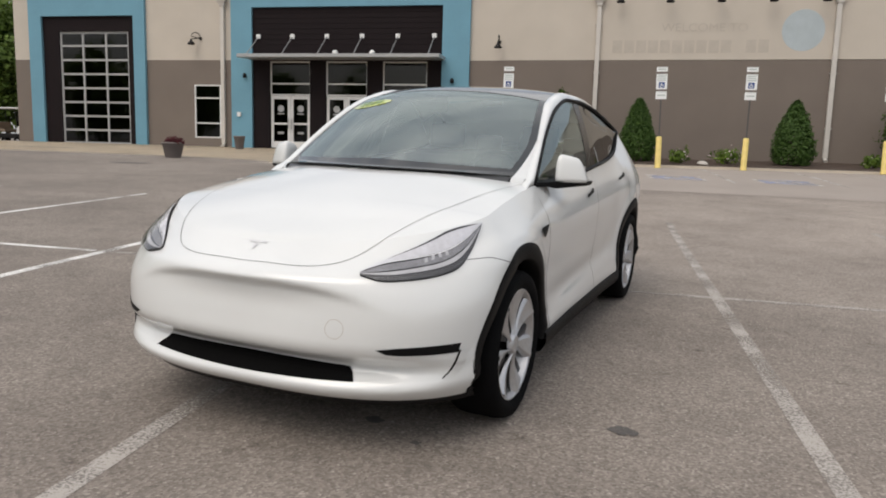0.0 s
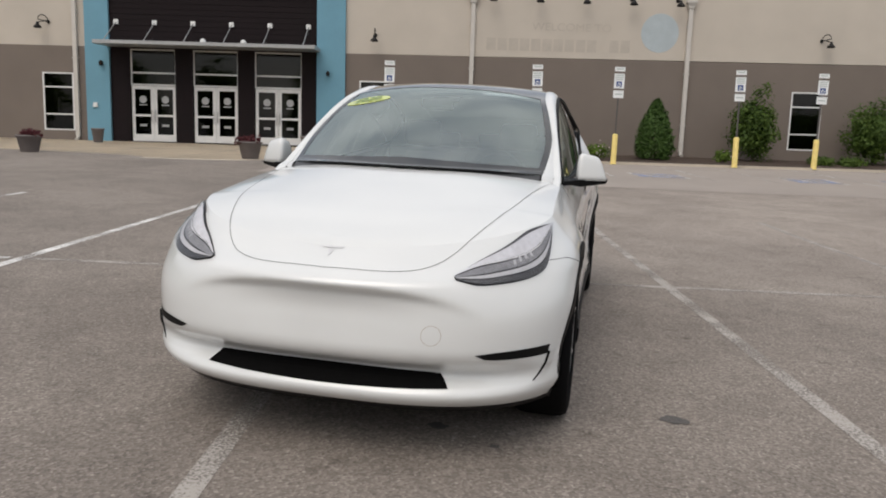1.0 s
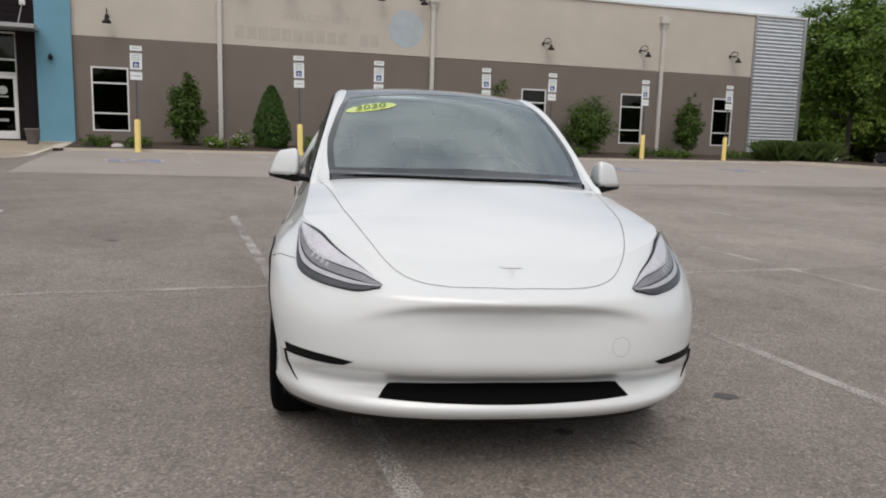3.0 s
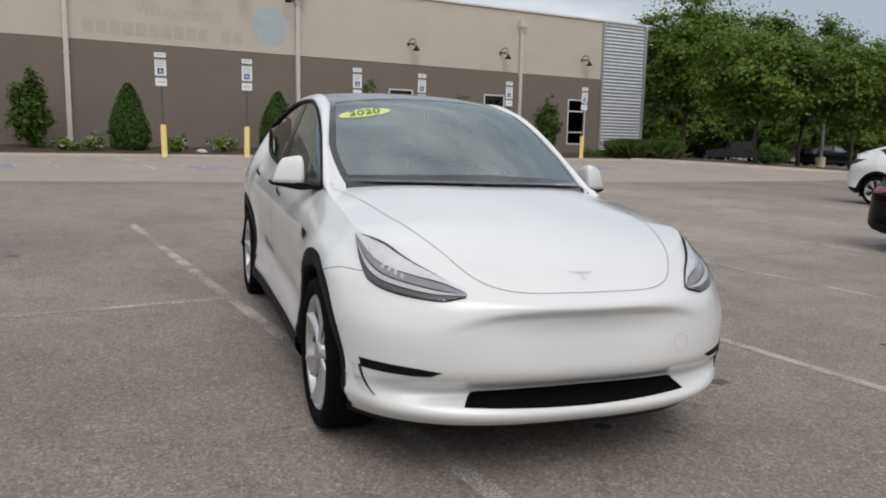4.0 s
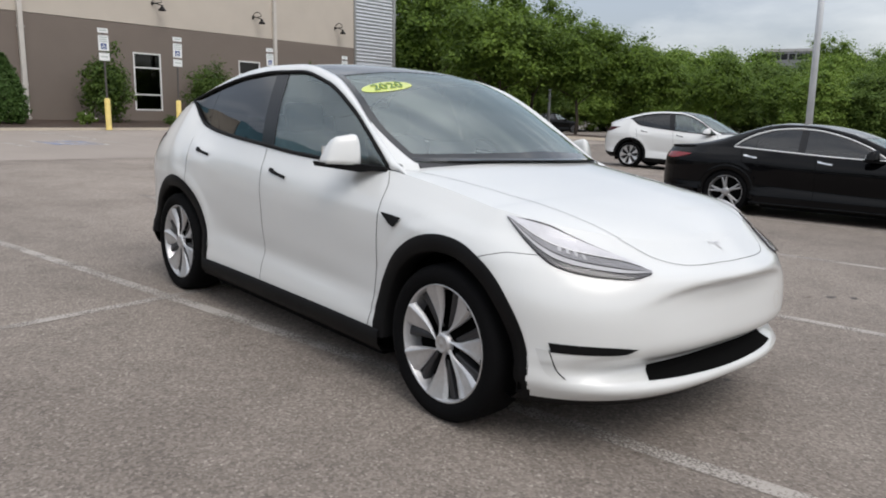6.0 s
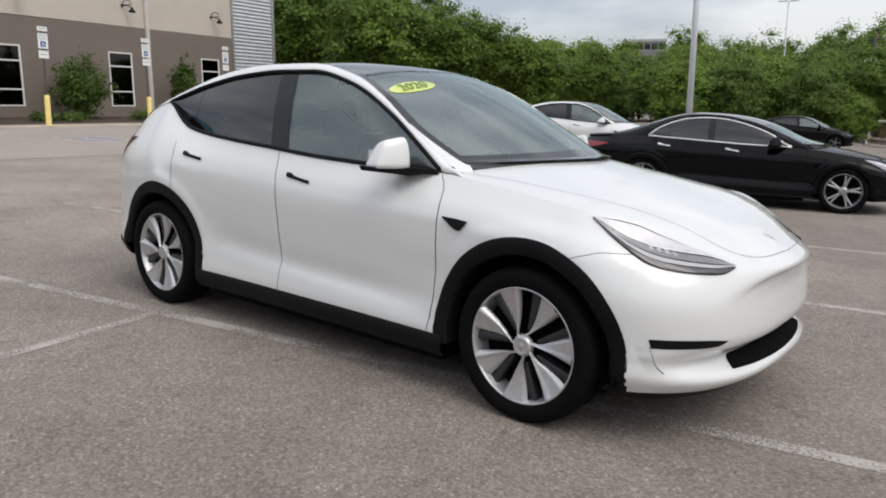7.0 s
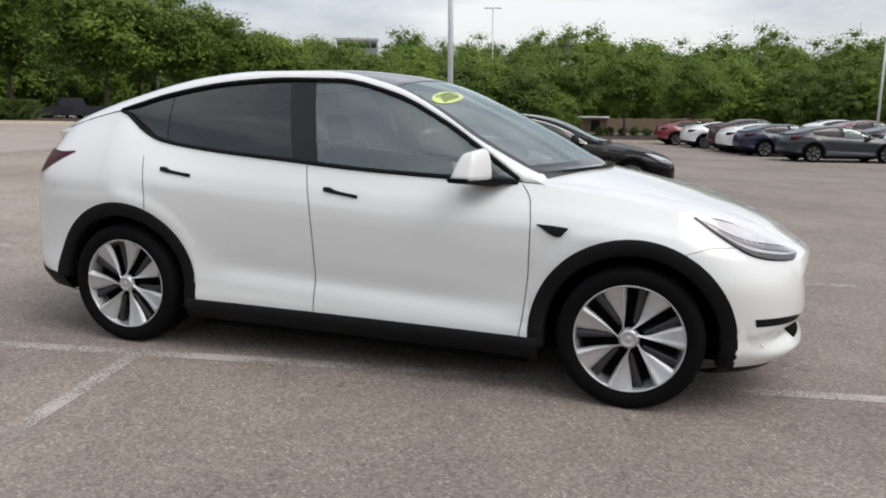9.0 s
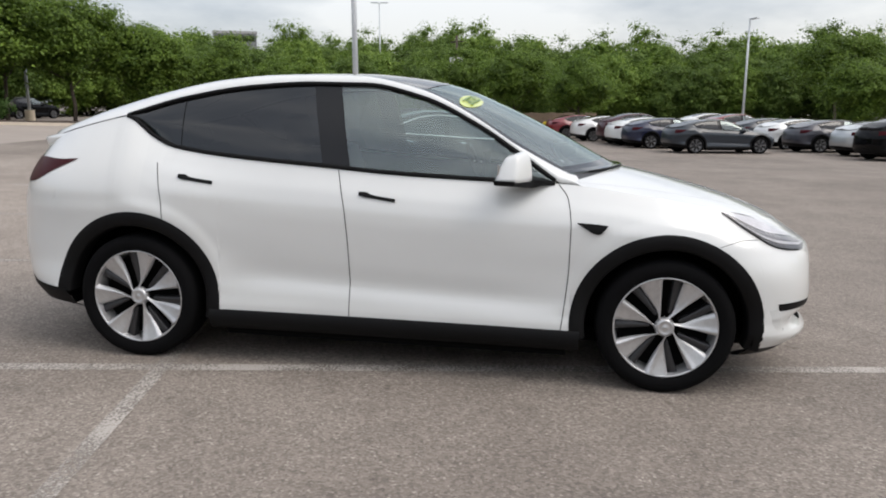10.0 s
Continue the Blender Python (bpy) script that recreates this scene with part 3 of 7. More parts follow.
# ---- parking signs in bollards ----
def parking_sign():
    s = tagged(empty("parking_sign"), "accessible parking sign on a thin post in a yellow bollard", "parking sign", "accessible parking signs")
    part("bollard", lathe(bmesh.new(), [(0.0, 1.06), (0.07, 1.05), (0.098, 1.01), (0.1, 0.0), (0.115, -0.02), (0.115, -0.06)], 18), M_YELLOW, s, "yellow painted steel bollard", smooth=True)
    part("post", box(-0.028, 0.028, -0.02, 0.02, 0.95, 3.46, 0.004), M_POST, s)
    for name, w, z0, z1, lab in (("top_plate", 0.185, 3.30, 3.46, "small white plate"), ("sign_plate", 0.185, 2.69, 3.22, "white and blue sign plate"), ("lower_plate", 0.185, 2.35, 2.62, "white plate")):
        p = part(name, box(-w, w, -0.026, -0.02, z0, z1, 0.0015), M_SIGN, s, lab)
        if name == "sign_plate":
            part("blue_field", box(-0.10, 0.10, -0.029, -0.026, z0 + 0.05, z0 + 0.25), M_SIGN_BLUE, p)
            bm = lathe(bmesh.new(), [(0.042, 0.0), (0.06, 0.0), (0.06, 0.002), (0.042, 0.002)], 16, m=Matrix.Translation((0.0, -0.0295, z0 + 0.12)) @ Matrix.Rotation(radians(90), 4, "X"))
            add_box(bm, -0.02, 0.0, -0.0315, -0.0295, z0 + 0.125, z0 + 0.225)
            add_box(bm, -0.02, 0.05, -0.0315, -0.0295, z0 + 0.145, z0 + 0.16)
            part("wheel_symbol", bm, M_SIGN, p)
            for k in range(3):
                part("print_bar", box(-0.14, 0.14, -0.029, -0.026, z0 + 0.30 + 0.07 * k, z0 + 0.335 + 0.07 * k), M_SIGN_GREEN, p)
        else:
            part("print_bar", box(-0.13, 0.13, -0.029, -0.026, (z0 + z1) / 2 - 0.02, (z0 + z1) / 2 + 0.02), M_SIGN_GREEN, p)
        part("edge_band", box(-w + .006, w - .006, -0.0275, -0.026, z1 - .03, z1 - .018), M_SIGN_GREEN, p)
    return s


SIGN = parking_sign()
SIGNS = [(-6.98, 21.42, 0.5), (-1.63, 22.56, -1.0), (1.19, 23.2, 0.7), (5.58, 24.25, -0.5), (8.55, 25.3, 1.0), (13.45, 26.9, -0.6), (18.05, 27.95, 0.8)]
for k, (x, y, tilt) in enumerate(SIGNS):
    m = pose(x, y, 0.70 + .004 * (x + 7), 0, tilt, 8.0)
    if k == 0:
        SIGN.matrix_world = m
    else:
        copy_thing(SIGN, m)


# ---- cars ----
from mathutils.bvhtree import BVHTree


def car_paint(name, base, metal=0.0, coat=1.0, spec=0.5):
    m = material(name, base, 0.32, metal, vary=0.015, scale=2, fine=400, coat=coat, spec=spec)
    return m


M_WHITE_PAINT = car_paint("pearl white paint", (0.695, 0.705, 0.70))
M_BLACK_PAINT = car_paint("black paint", (0.002, 0.002, 0.0025), coat=0.34, spec=0.02)
M_TRIM = material("black plastic cladding", (0.0055, 0.0055, 0.006), 0.55, vary=0.15, fine=200, bump=0.1, spec=0.14)
M_GAP = material("panel gap", (0.05, 0.05, 0.05), 0.9, spec=0.1)
M_TYRE = material("tyre rubber", (0.005, 0.005, 0.0055), 0.8, vary=0.2, scale=8, fine=120, bump=0.2, spec=0.07)
M_RIM = material("silver wheel cover", (0.56, 0.56, 0.57), 0.36, 0.7, vary=0.08, scale=20)
M_RIM_DARK = material("grey wheel blade", (0.045, 0.045, 0.048), 0.35, 0.5, vary=0.1)
M_SPOKE = material("grey alloy", (0.40, 0.40, 0.41), 0.35, 0.7, vary=0.1)
M_FAR_RIM = material("dull grey wheel", (0.13, 0.13, 0.135), 0.5, 0.3, vary=0.1)
M_LINER = material("dark wheel liner", (0.004, 0.004, 0.004), 0.95, spec=0.05)
M_SEAT = material("black seat leather", (0.022, 0.022, 0.023), 0.5, vary=0.15, fine=80)
M_HEAD = material("pale lamp reflector", (0.64, 0.64, 0.67), 0.25, 0.0, vary=0.10, scale=9)
M_HEAD_PALE = material("frosted light guide", (0.52, 0.52, 0.54), 0.35, 0.0, vary=0.10, scale=14)
M_HEAD_LOW = material("dark lamp trim", (0.075, 0.075, 0.08), 0.35, 0.2, vary=0.12, scale=14)
M_HEAD_GREY = material("grey lamp trim", (0.27, 0.27, 0.285), 0.3, 0.1, vary=0.18, scale=22)
M_LAMP_DARK = material("dark lamp housing", (0.03, 0.03, 0.033), 0.3, vary=0.2, scale=20)
M_LAMP_CLEAR = glass("clear lamp lens", (0.97, 0.97, 0.98), see=1.0, ior=1.4)
M_TAIL = material("dark red tail lamp", (0.045, 0.006, 0.009), 0.3, vary=0.15, spec=0.06)
M_TAIL_RED = material("red tail lamp lens", (0.20, 0.010, 0.016), 0.15, vary=0.15, coat=0.15)
M_BRIGHT = material("bright window trim", (0.80, 0.80, 0.80), 0.3, 0.45, vary=0.04)
M_CHROME = material("chrome", (0.75, 0.75, 0.76), 0.12, 1.0, vary=0.05)
# the strong haze paints sky glare into the panes, beyond what settles on them
M_SCREEN_GLASS = glass("windscreen glass", (0.68, 0.78, 0.76), see=0.9, ior=2.45, haze=.15, sheen=(0.86, 1.0, 0.99))
M_SIDE_GLASS = glass("front side glass", (0.76, 0.88, 0.86), see=0.98, ior=2.2, haze=.09, sheen=(0.88, 1.0, 0.99))
M_DARK_GLASS = glass("privacy glass", (0.10, 0.11, 0.12), see=0.6, ior=1.72, haze=.004)
M_ROOF_GLASS = glass("dark roof glass", (0.08, 0.09, 0.1), see=0.5, ior=2.8, haze=.22)
M_PILLAR = material("gloss black pillar", (0.012, 0.012, 0.013), 0.2, vary=0.05, spec=0.35)
M_FRIT = material("black glass edge", (0.018, 0.019, 0.020), 0.10, vary=0.05, coat=0.5, spec=0.5)
M_COWL = material("dark grey cowl plastic", (0.045, 0.046, 0.049), 0.35, vary=0.1, fine=90, spec=0.4)
M_BADGE = material("dull chrome badge", (0.64, 0.64, 0.65), 0.4, 0.1, vary=0.05)
M_STICKER = material("yellow green sticker", (0.56, 0.64, 0.12), 0.2, vary=0.03, coat=1.0)
M_STICKER_INK = material("green sticker ink", (0.10, 0.20, 0.03), 0.5, vary=0.03)

CROSSOVER = dict(
    wheelbase=2.89, tyre=0.352, rim=0.262, arch=0.472, track=0.828,
    xb=[(-1.6, .825), (-1.3, .815), (-.87, .81), (-.4, .838), (0, .845), (.5, .845), (.95, .83), (1.27, .805), (1.56, .765), (1.6, .76)],
    zb=[(-1.6, .965), (-1.3, 1.01), (-.87, 1.055), (-.517, 1.066), (0, 1.085), (.4, 1.113), (.944, 1.151), (1.27, 1.193), (1.38, 1.24), (1.56, 1.352), (1.6, 1.345)],
    xmax=[(-1.6, .958), (-1.445, .962), (-.95, .936), (-.4, .93), (.3, .93), (.9, .938), (1.445, .972), (1.6, .966)],
    zc_hood=[(-2.2, .82), (-2.10, .878), (-1.9, .955), (-1.6, 1.035), (-1.36, 1.088), (-1.2, 1.118)],
    nose_z=[(.2, .2), (.6, .6), (.75, .715), (.85, .768), (.92, .808), (.965, .845)],
    nose_y=[(.16, -2.03), (.22, -2.15), (.25, -2.258), (.275, -2.29), (.30, -2.304), (.32, -2.297), (.345, -2.235), (.38, -2.205), (.412, -2.25), (.45, -2.298), (.49, -2.310), (.54, -2.311), (.60, -2.312), (.66, -2.313), (.724, -2.314), (.737, -2.308), (.757, -2.284), (.795, -2.226), (.845, -2.15)],
    tail_y=[(.2, 2.20), (.3, 2.30), (.40, 2.385), (.5, 2.435), (.6, 2.46), (.8, 2.45), (1.0, 2.41), (1.1, 2.36), (1.2, 2.30)], tail_top=1.17,
    xu=[(-.87, .808), (-.687, .775), (-.437, .735), (-.124, .70), (.19, .685), (.476, .685), (.833, .69), (1.233, .715), (1.56, .762)],
    zu=[(-.87, 1.058), (-.687, 1.183), (-.437, 1.342), (-.124, 1.485), (.19, 1.548), (.476, 1.549), (.833, 1.526), (1.233, 1.455), (1.56, 1.354)],
    xe=[(-.88, .766), (-.6, .726), (-.3, .664), (-.1, .624), (.3, .596), (.7, .588), (1.05, .58), (1.4, .57), (1.7, .56), (2.2, .5)],
    ze=[(-.88, 1.09), (-.6, 1.263), (-.3, 1.442), (-.1, 1.524), (.3, 1.596), (.7, 1.594), (1.05, 1.562), (1.4, 1.49), (1.7, 1.405), (2.2, 1.225)],
    zc=[(-1.2, 1.125), (-.92, 1.275), (-.56, 1.445), (-.25, 1.565), (0, 1.612), (.3, 1.632), (.7, 1.625), (1.05, 1.592), (1.4, 1.515), (1.7, 1.425), (2.2, 1.245)],
    sill=.30, dlo=(-.855, 1.545), bpillar=(.240, .392), slant=.09, quarter=1.22, roof_end=1.15, header=-.10,
)
SHAPE = [(0, .094), (.05, .096), (.12, .088), (.25, .075), (.4, .077), (.58, .084), (.72, .083), (.82, .066), (.92, .03), (1, 0)]


class Body:
    """The skin of a car as rows of points; forward is -y, left is +x."""

    def __init__(self, s):
        self.s = s
        self.hub = s["wheelbase"] / 2
        self.cut = s["arch"] + .010  # the opening in the skin, hidden under the cladding

    def low(self, y, base):
        for c in (-self.hub, self.hub):
            d = self.cut ** 2 - (y - c) ** 2
            if d > 0:
                base = max(base, 0.345 + math.sqrt(d))
        return base

    def side_x(self, y, z):
        s = self.s
        yy = min(max(y, -1.6), 1.6)
        xb, zb = curve(yy, s["xb"]), curve(yy, s["zb"])
        h = min(1, max(0, (z - .28) / (zb - .28)))
        door = smoothstep(-1.0, -.35, yy) * (1 - smoothstep(.62, 1.0, yy))
        flare = 0.0
        for c in (-self.hub, self.hub):
            flare += .008 * (1 - smoothstep(.035, .105, math.hypot(yy - c, z - .345) - s["arch"])) if z > .4 else 0.0
        full = curve(h, SHAPE)
        if h > .60 and s.get("like", True):
            # the shoulder leans in evenly towards the tail
            full += (.0835 * (1 - ((h - .60) / .40) ** 1.45) - full) * smoothstep(1.1, 1.5, yy)
        return flare + xb + (curve(yy, s["xmax"]) - xb) / .085 * (full - .015 * door * math.exp(-((h - .235 - .05 * yy) / (.06 if h < .235 + .05 * yy else .11)) ** 2) + .004 * door * math.exp(-((h - .66) / .07) ** 2))

    def nose(self, phi, z):
        """A point of the nose: phi 0 at the centre, 90 at the side; z as at the side."""
        s = self.s
        n = curve(z, [(.25, 2.7), (.4, 2.75), (.55, 2.62), (.7, 2.28), (.8, 2.0), (.87, 1.86), (.965, 1.92)])
        cx, cy = math.sin(phi) ** (2 / n), max(0.0, math.cos(phi)) ** (2 / n)
        zf = curve(z, s["nose_z"])
        g = cy ** 1.3
        yf = curve(zf, s["nose_y"])
        if s is CROSSOVER:
            plain = curve(zf, [(.16, -2.08), (.25, -2.248), (.30, -2.285), (.45, -2.29), (.70, -2.296), (.737, -2.294), (.757, -2.28), (.795, -2.226), (.845, -2.15)])
            yf = plain + (yf - plain) * smoothstep(.45, .95, cy)
        wide = curve(z, [(.22, .90), (.26, .935), (.34, .99), (.45, 1.01), (.6, 1.03), (.8, 1.0)])
        x, y, zz = self.side_x(-1.6, z) * wide ** (cy ** .5) * cx, -1.6 + (yf + 1.6) * cy, z + (zf - z) * g
        # the hollow under the crease across the nose
        deep = curve(zz + .06 * x * x + .45 * x ** 4, [(.42, 0), (.48, .010), (.56, .024), (.64, .037), (.688, .034), (.709, .013), (.718, 0)]) if s is CROSSOVER else 0
        edge = .15 + (zz - .5) * .35
        return Vector((x, y + deep * (1 - smoothstep(edge, edge + .50, x)), zz))

    def tail(self, phi, z):
        s = self.s
        n = curve(z, [(.3, 3.0), (.8, 2.7), (1.35, 2.5)])
        cx, cy = math.sin(phi) ** (2 / n), max(0.0, math.cos(phi)) ** (2 / n)
        zb = curve(1.6, s["zb"])
        zf = z if z < .9 else .9 + (z - .9) * (s["tail_top"] - .9) / (zb - .9)
        return Vector((self.side_x(1.6, z) * cx, 1.6 + (curve(zf, s["tail_y"]) - 1.6) * cy, z + (zf - z) * cy))

    def rows(self, fine=1.0):
        """Rows of the side skin from the nose's centre round to the tail's: (where, points from the bottom up)."""
        s, out = self.s, []
        cols = [i / 43 for i in range(44)]
        top = curve(-1.6, s["zb"])

        def levels(lo, hi):
            return [lo + (hi - lo) * (1 - (1 - u) ** 1.25) for u in cols]

        n = int(44 * fine)
        def facing(y, z, fn):
            """The angle at which the skin reaches y."""
            a, b = 0.0, math.pi / 2
            for _ in range(40):
                m = (a + b) / 2
                a, b = (m, b) if abs(fn(m, z).y) > abs(y) else (a, m)
            return (a + b) / 2
        front, back = self.hub + self.cut, self.hub + self.cut
        phis = [((math.pi / 2) * (i / n) ** 0.9, None) for i in range(n)]
        if front > 1.6:
            edge = facing(-front, .345, self.nose)
            phis = [p for p in phis if p[0] < edge - .004] + [(edge - .0005, .25), (edge + .0005, .345)]
            for k in range(1, 28):
                z = .345 + self.cut * math.sin(k * math.pi / 56)
                y = self.hub + self.cut * math.cos(k * math.pi / 56)
                if y > 1.605:
                    phis.append((facing(-y, z, self.nose), z))
        for phi, lo in sorted(phis):
            if lo is None:
                lo = .25
                for _ in range(8):
                    lo = .5 * lo + .5 * self.low(self.nose(phi, lo).y, .25)
                if lo < .345:
                    lo = .25
            out.append(("nose", [self.nose(phi, z) for z in levels(lo, top)]))
        ys = {-1.6, 1.6, -.92, .262, 1.305}
        for c in (-self.hub, self.hub):
            for k in range(int(40 * fine) + 1):
                ys.add(round(c + self.cut * math.cos(math.pi * k / int(40 * fine)), 4))
        y = -1.6
        while y < 1.6:
            ys.add(round(y, 4))
            y += .05 / fine
        for y in sorted(v for v in ys if -1.6 <= v <= 1.6):
            lo = self.low(y, s["sill"])
            out.append((y, [Vector((self.side_x(y, z), y, z)) for z in levels(lo, curve(y, s["zb"]))]))
        top = curve(1.6, s["zb"])
        n = int(26 * fine)
        phis = [((math.pi / 2) * (1 - (i / n)) ** 0.9, None) for i in range(1, n + 1)]
        if back > 1.6:
            edge = facing(back, .38, self.tail)
            phis = [p for p in phis if p[0] < edge - .004] + [(edge - .0005, .36), (edge + .0005, .38)]
            for k in range(1, 28):
                z = .345 + self.cut * math.sin(k * math.pi / 56)
                y = self.hub + self.cut * math.cos(k * math.pi / 56)
                if y > 1.605:
                    phis.append((facing(y, z, self.tail), z))
        for phi, lo in sorted(phis, reverse=True):
            if lo is None:
                lo = .36
                for _ in range(8):
                    lo = .5 * lo + .5 * self.low(self.tail(phi, lo).y, .36)
                if lo < .38:
                    lo = .36
            out.append(("tail", [self.tail(phi, z) for z in levels(lo, top)]))
        return out

    def hood_rows(self, rows):
        """From the belt's front end inwards to the centre line."""
        s, out = self.s, []
        q = [i / 22 for i in range(23)]
        for where, pts in rows:
            b = pts[-1]
            if where == "tail" or (where != "nose" and where > -.879):
                continue
            y = b.y
            if where == "nose":
                yc = -1.6 + (-2.10 + 1.6) * ((y + 1.6) / (-2.15 + 1.6))
            else:
                yc = y
            yc -= .32 * smoothstep(-2.0, -.88, y)
            zc = curve(yc, s["zc_hood"])
            line = []
            for t in q:
                k = 1 - t
                line.append(Vector((b.x * k, y + (yc - y) * (1 - k * k), zc - (zc - b.z) * k ** 2.6)))
            out.append((where, line))
        return out

    def belt(self, y):
        s = self.s
        if y <= 1.6:
            return Vector((curve(y, s["xb"]), y, curve(y, s["zb"])))
        ymax = curve(s["tail_top"], s["tail_y"])
        cy = min(.995, (y - 1.6) / (ymax - 1.6))
        zb = curve(1.6, s["zb"])
        return Vector((curve(1.6, s["xb"]) * (1 - cy ** 2.5) ** (1 / 2.5), y, zb + (s["tail_top"] - zb) * cy))

    def upper(self, y):
        """The upper edge of the side glass."""
        s = self.s
        if y >= self.s.get("end", 1.56):
            return self.belt(y)
        return Vector((curve(y, s["xu"]), y, curve(y, s["zu"])))

    def edge(self, y):
        """The outer edge of windscreen and roof glass."""
        b = self.belt(y)
        return Vector((min(curve(y, self.s["xe"]), b.x - .04), y, curve(y, self.s["ze"])))

    def over(self, y, t):
        """Windscreen, roof and rear glass: t 0 at the edge, 1 on the centre line."""
        s, e = self.s, self.edge(y)
        yc = y - .32 * (1 - smoothstep(-1.15, .35, y)) * 1.28
        zc = curve(yc, s["zc"])
        k = 1 - t
        return Vector((e.x * k, y + (yc - y) * (1 - k * k), zc - (zc - e.z) * k ** 2.3))


def both_sides(bm, rows, flip=False, mirror=True):
    grid_faces(bm, rows, flip)
    if mirror:
        grid_faces(bm, [[(-p[0], p[1], p[2]) for p in row] for row in rows], not flip)


def clean(bm):
    bmesh.ops.remove_doubles(bm, verts=bm.verts, dist=0.0006)
    bmesh.ops.recalc_face_normals(bm, faces=bm.faces)
    return bm


class Skin:
    """Projects outlines onto a car's skin."""

    def __init__(self, rows):
        verts, faces = [], []
        for grid in rows:
            base, w = len(verts), len(grid[0])
            verts += [p for row in grid for p in row]
            for i in range(len(grid) - 1):
                for j in range(w - 1):
                    a = base + i * w + j
                    faces.append((a, a + 1, a + w + 1, a + w))
        self.tree = BVHTree.FromPolygons(verts, faces)

    def put(self, p, way, lift):
        p, way = Vector(p), Vector(way).normalized()
        hit, nrm, _, _ = self.tree.ray_cast(p - way * 1.2, way, 2.4)
        if hit is None:
            hit, nrm, _, _ = self.tree.find_nearest(p)
        if nrm.dot(way) > 0:
            nrm = -nrm
        return hit + nrm * lift

    def patch(self, upper, lower, way, lift, n=24, m=8, side=1):
        """A patch between two lines of points."""
        def along(pts, t):
            pts = [Vector(p) for p in pts]
            d = [0.0]
            for a, b in zip(pts, pts[1:]):
                d.append(d[-1] + (b - a).length)
            return Vector([curve(t * d[-1], [(s, p[k]) for s, p in zip(d, pts)]) for k in range(3)])
        rows = []
        for i in range(n + 1):
            a, b = along(upper, i / n), along(lower, i / n)
            row = [self.put(a.lerp(b, j / m), way, lift) for j in range(m + 1)]
            rows.append([(side * p.x, p.y, p.z) for p in row])
        bm = bmesh.new()
        grid_faces(bm, rows)
        return clean(bm)

    def ribbon(self, pts, way, width=0.005, lift=0.0012, n=40, side=1):
        pts = [Vector(p) for p in pts]
        d = [0.0]
        for a, b in zip(pts, pts[1:]):
            d.append(d[-1] + (b - a).length)
        line = [self.put([curve(d[-1] * i / n, [(s, p[k]) for s, p in zip(d, pts)]) for k in range(3)], way, lift) for i in range(n + 1)]
        rows = []
        for i, p in enumerate(line):
            t = (line[min(i + 1, n)] - line[max(i - 1, 0)]).normalized()
            a = t.cross(Vector(way)).normalized() * width / 2
            rows.append([(side * (p + a).x, (p + a).y, (p + a).z), (side * (p - a).x, (p - a).y, (p - a).z)])
        bm = bmesh.new()
        grid_faces(bm, rows)
        return bm


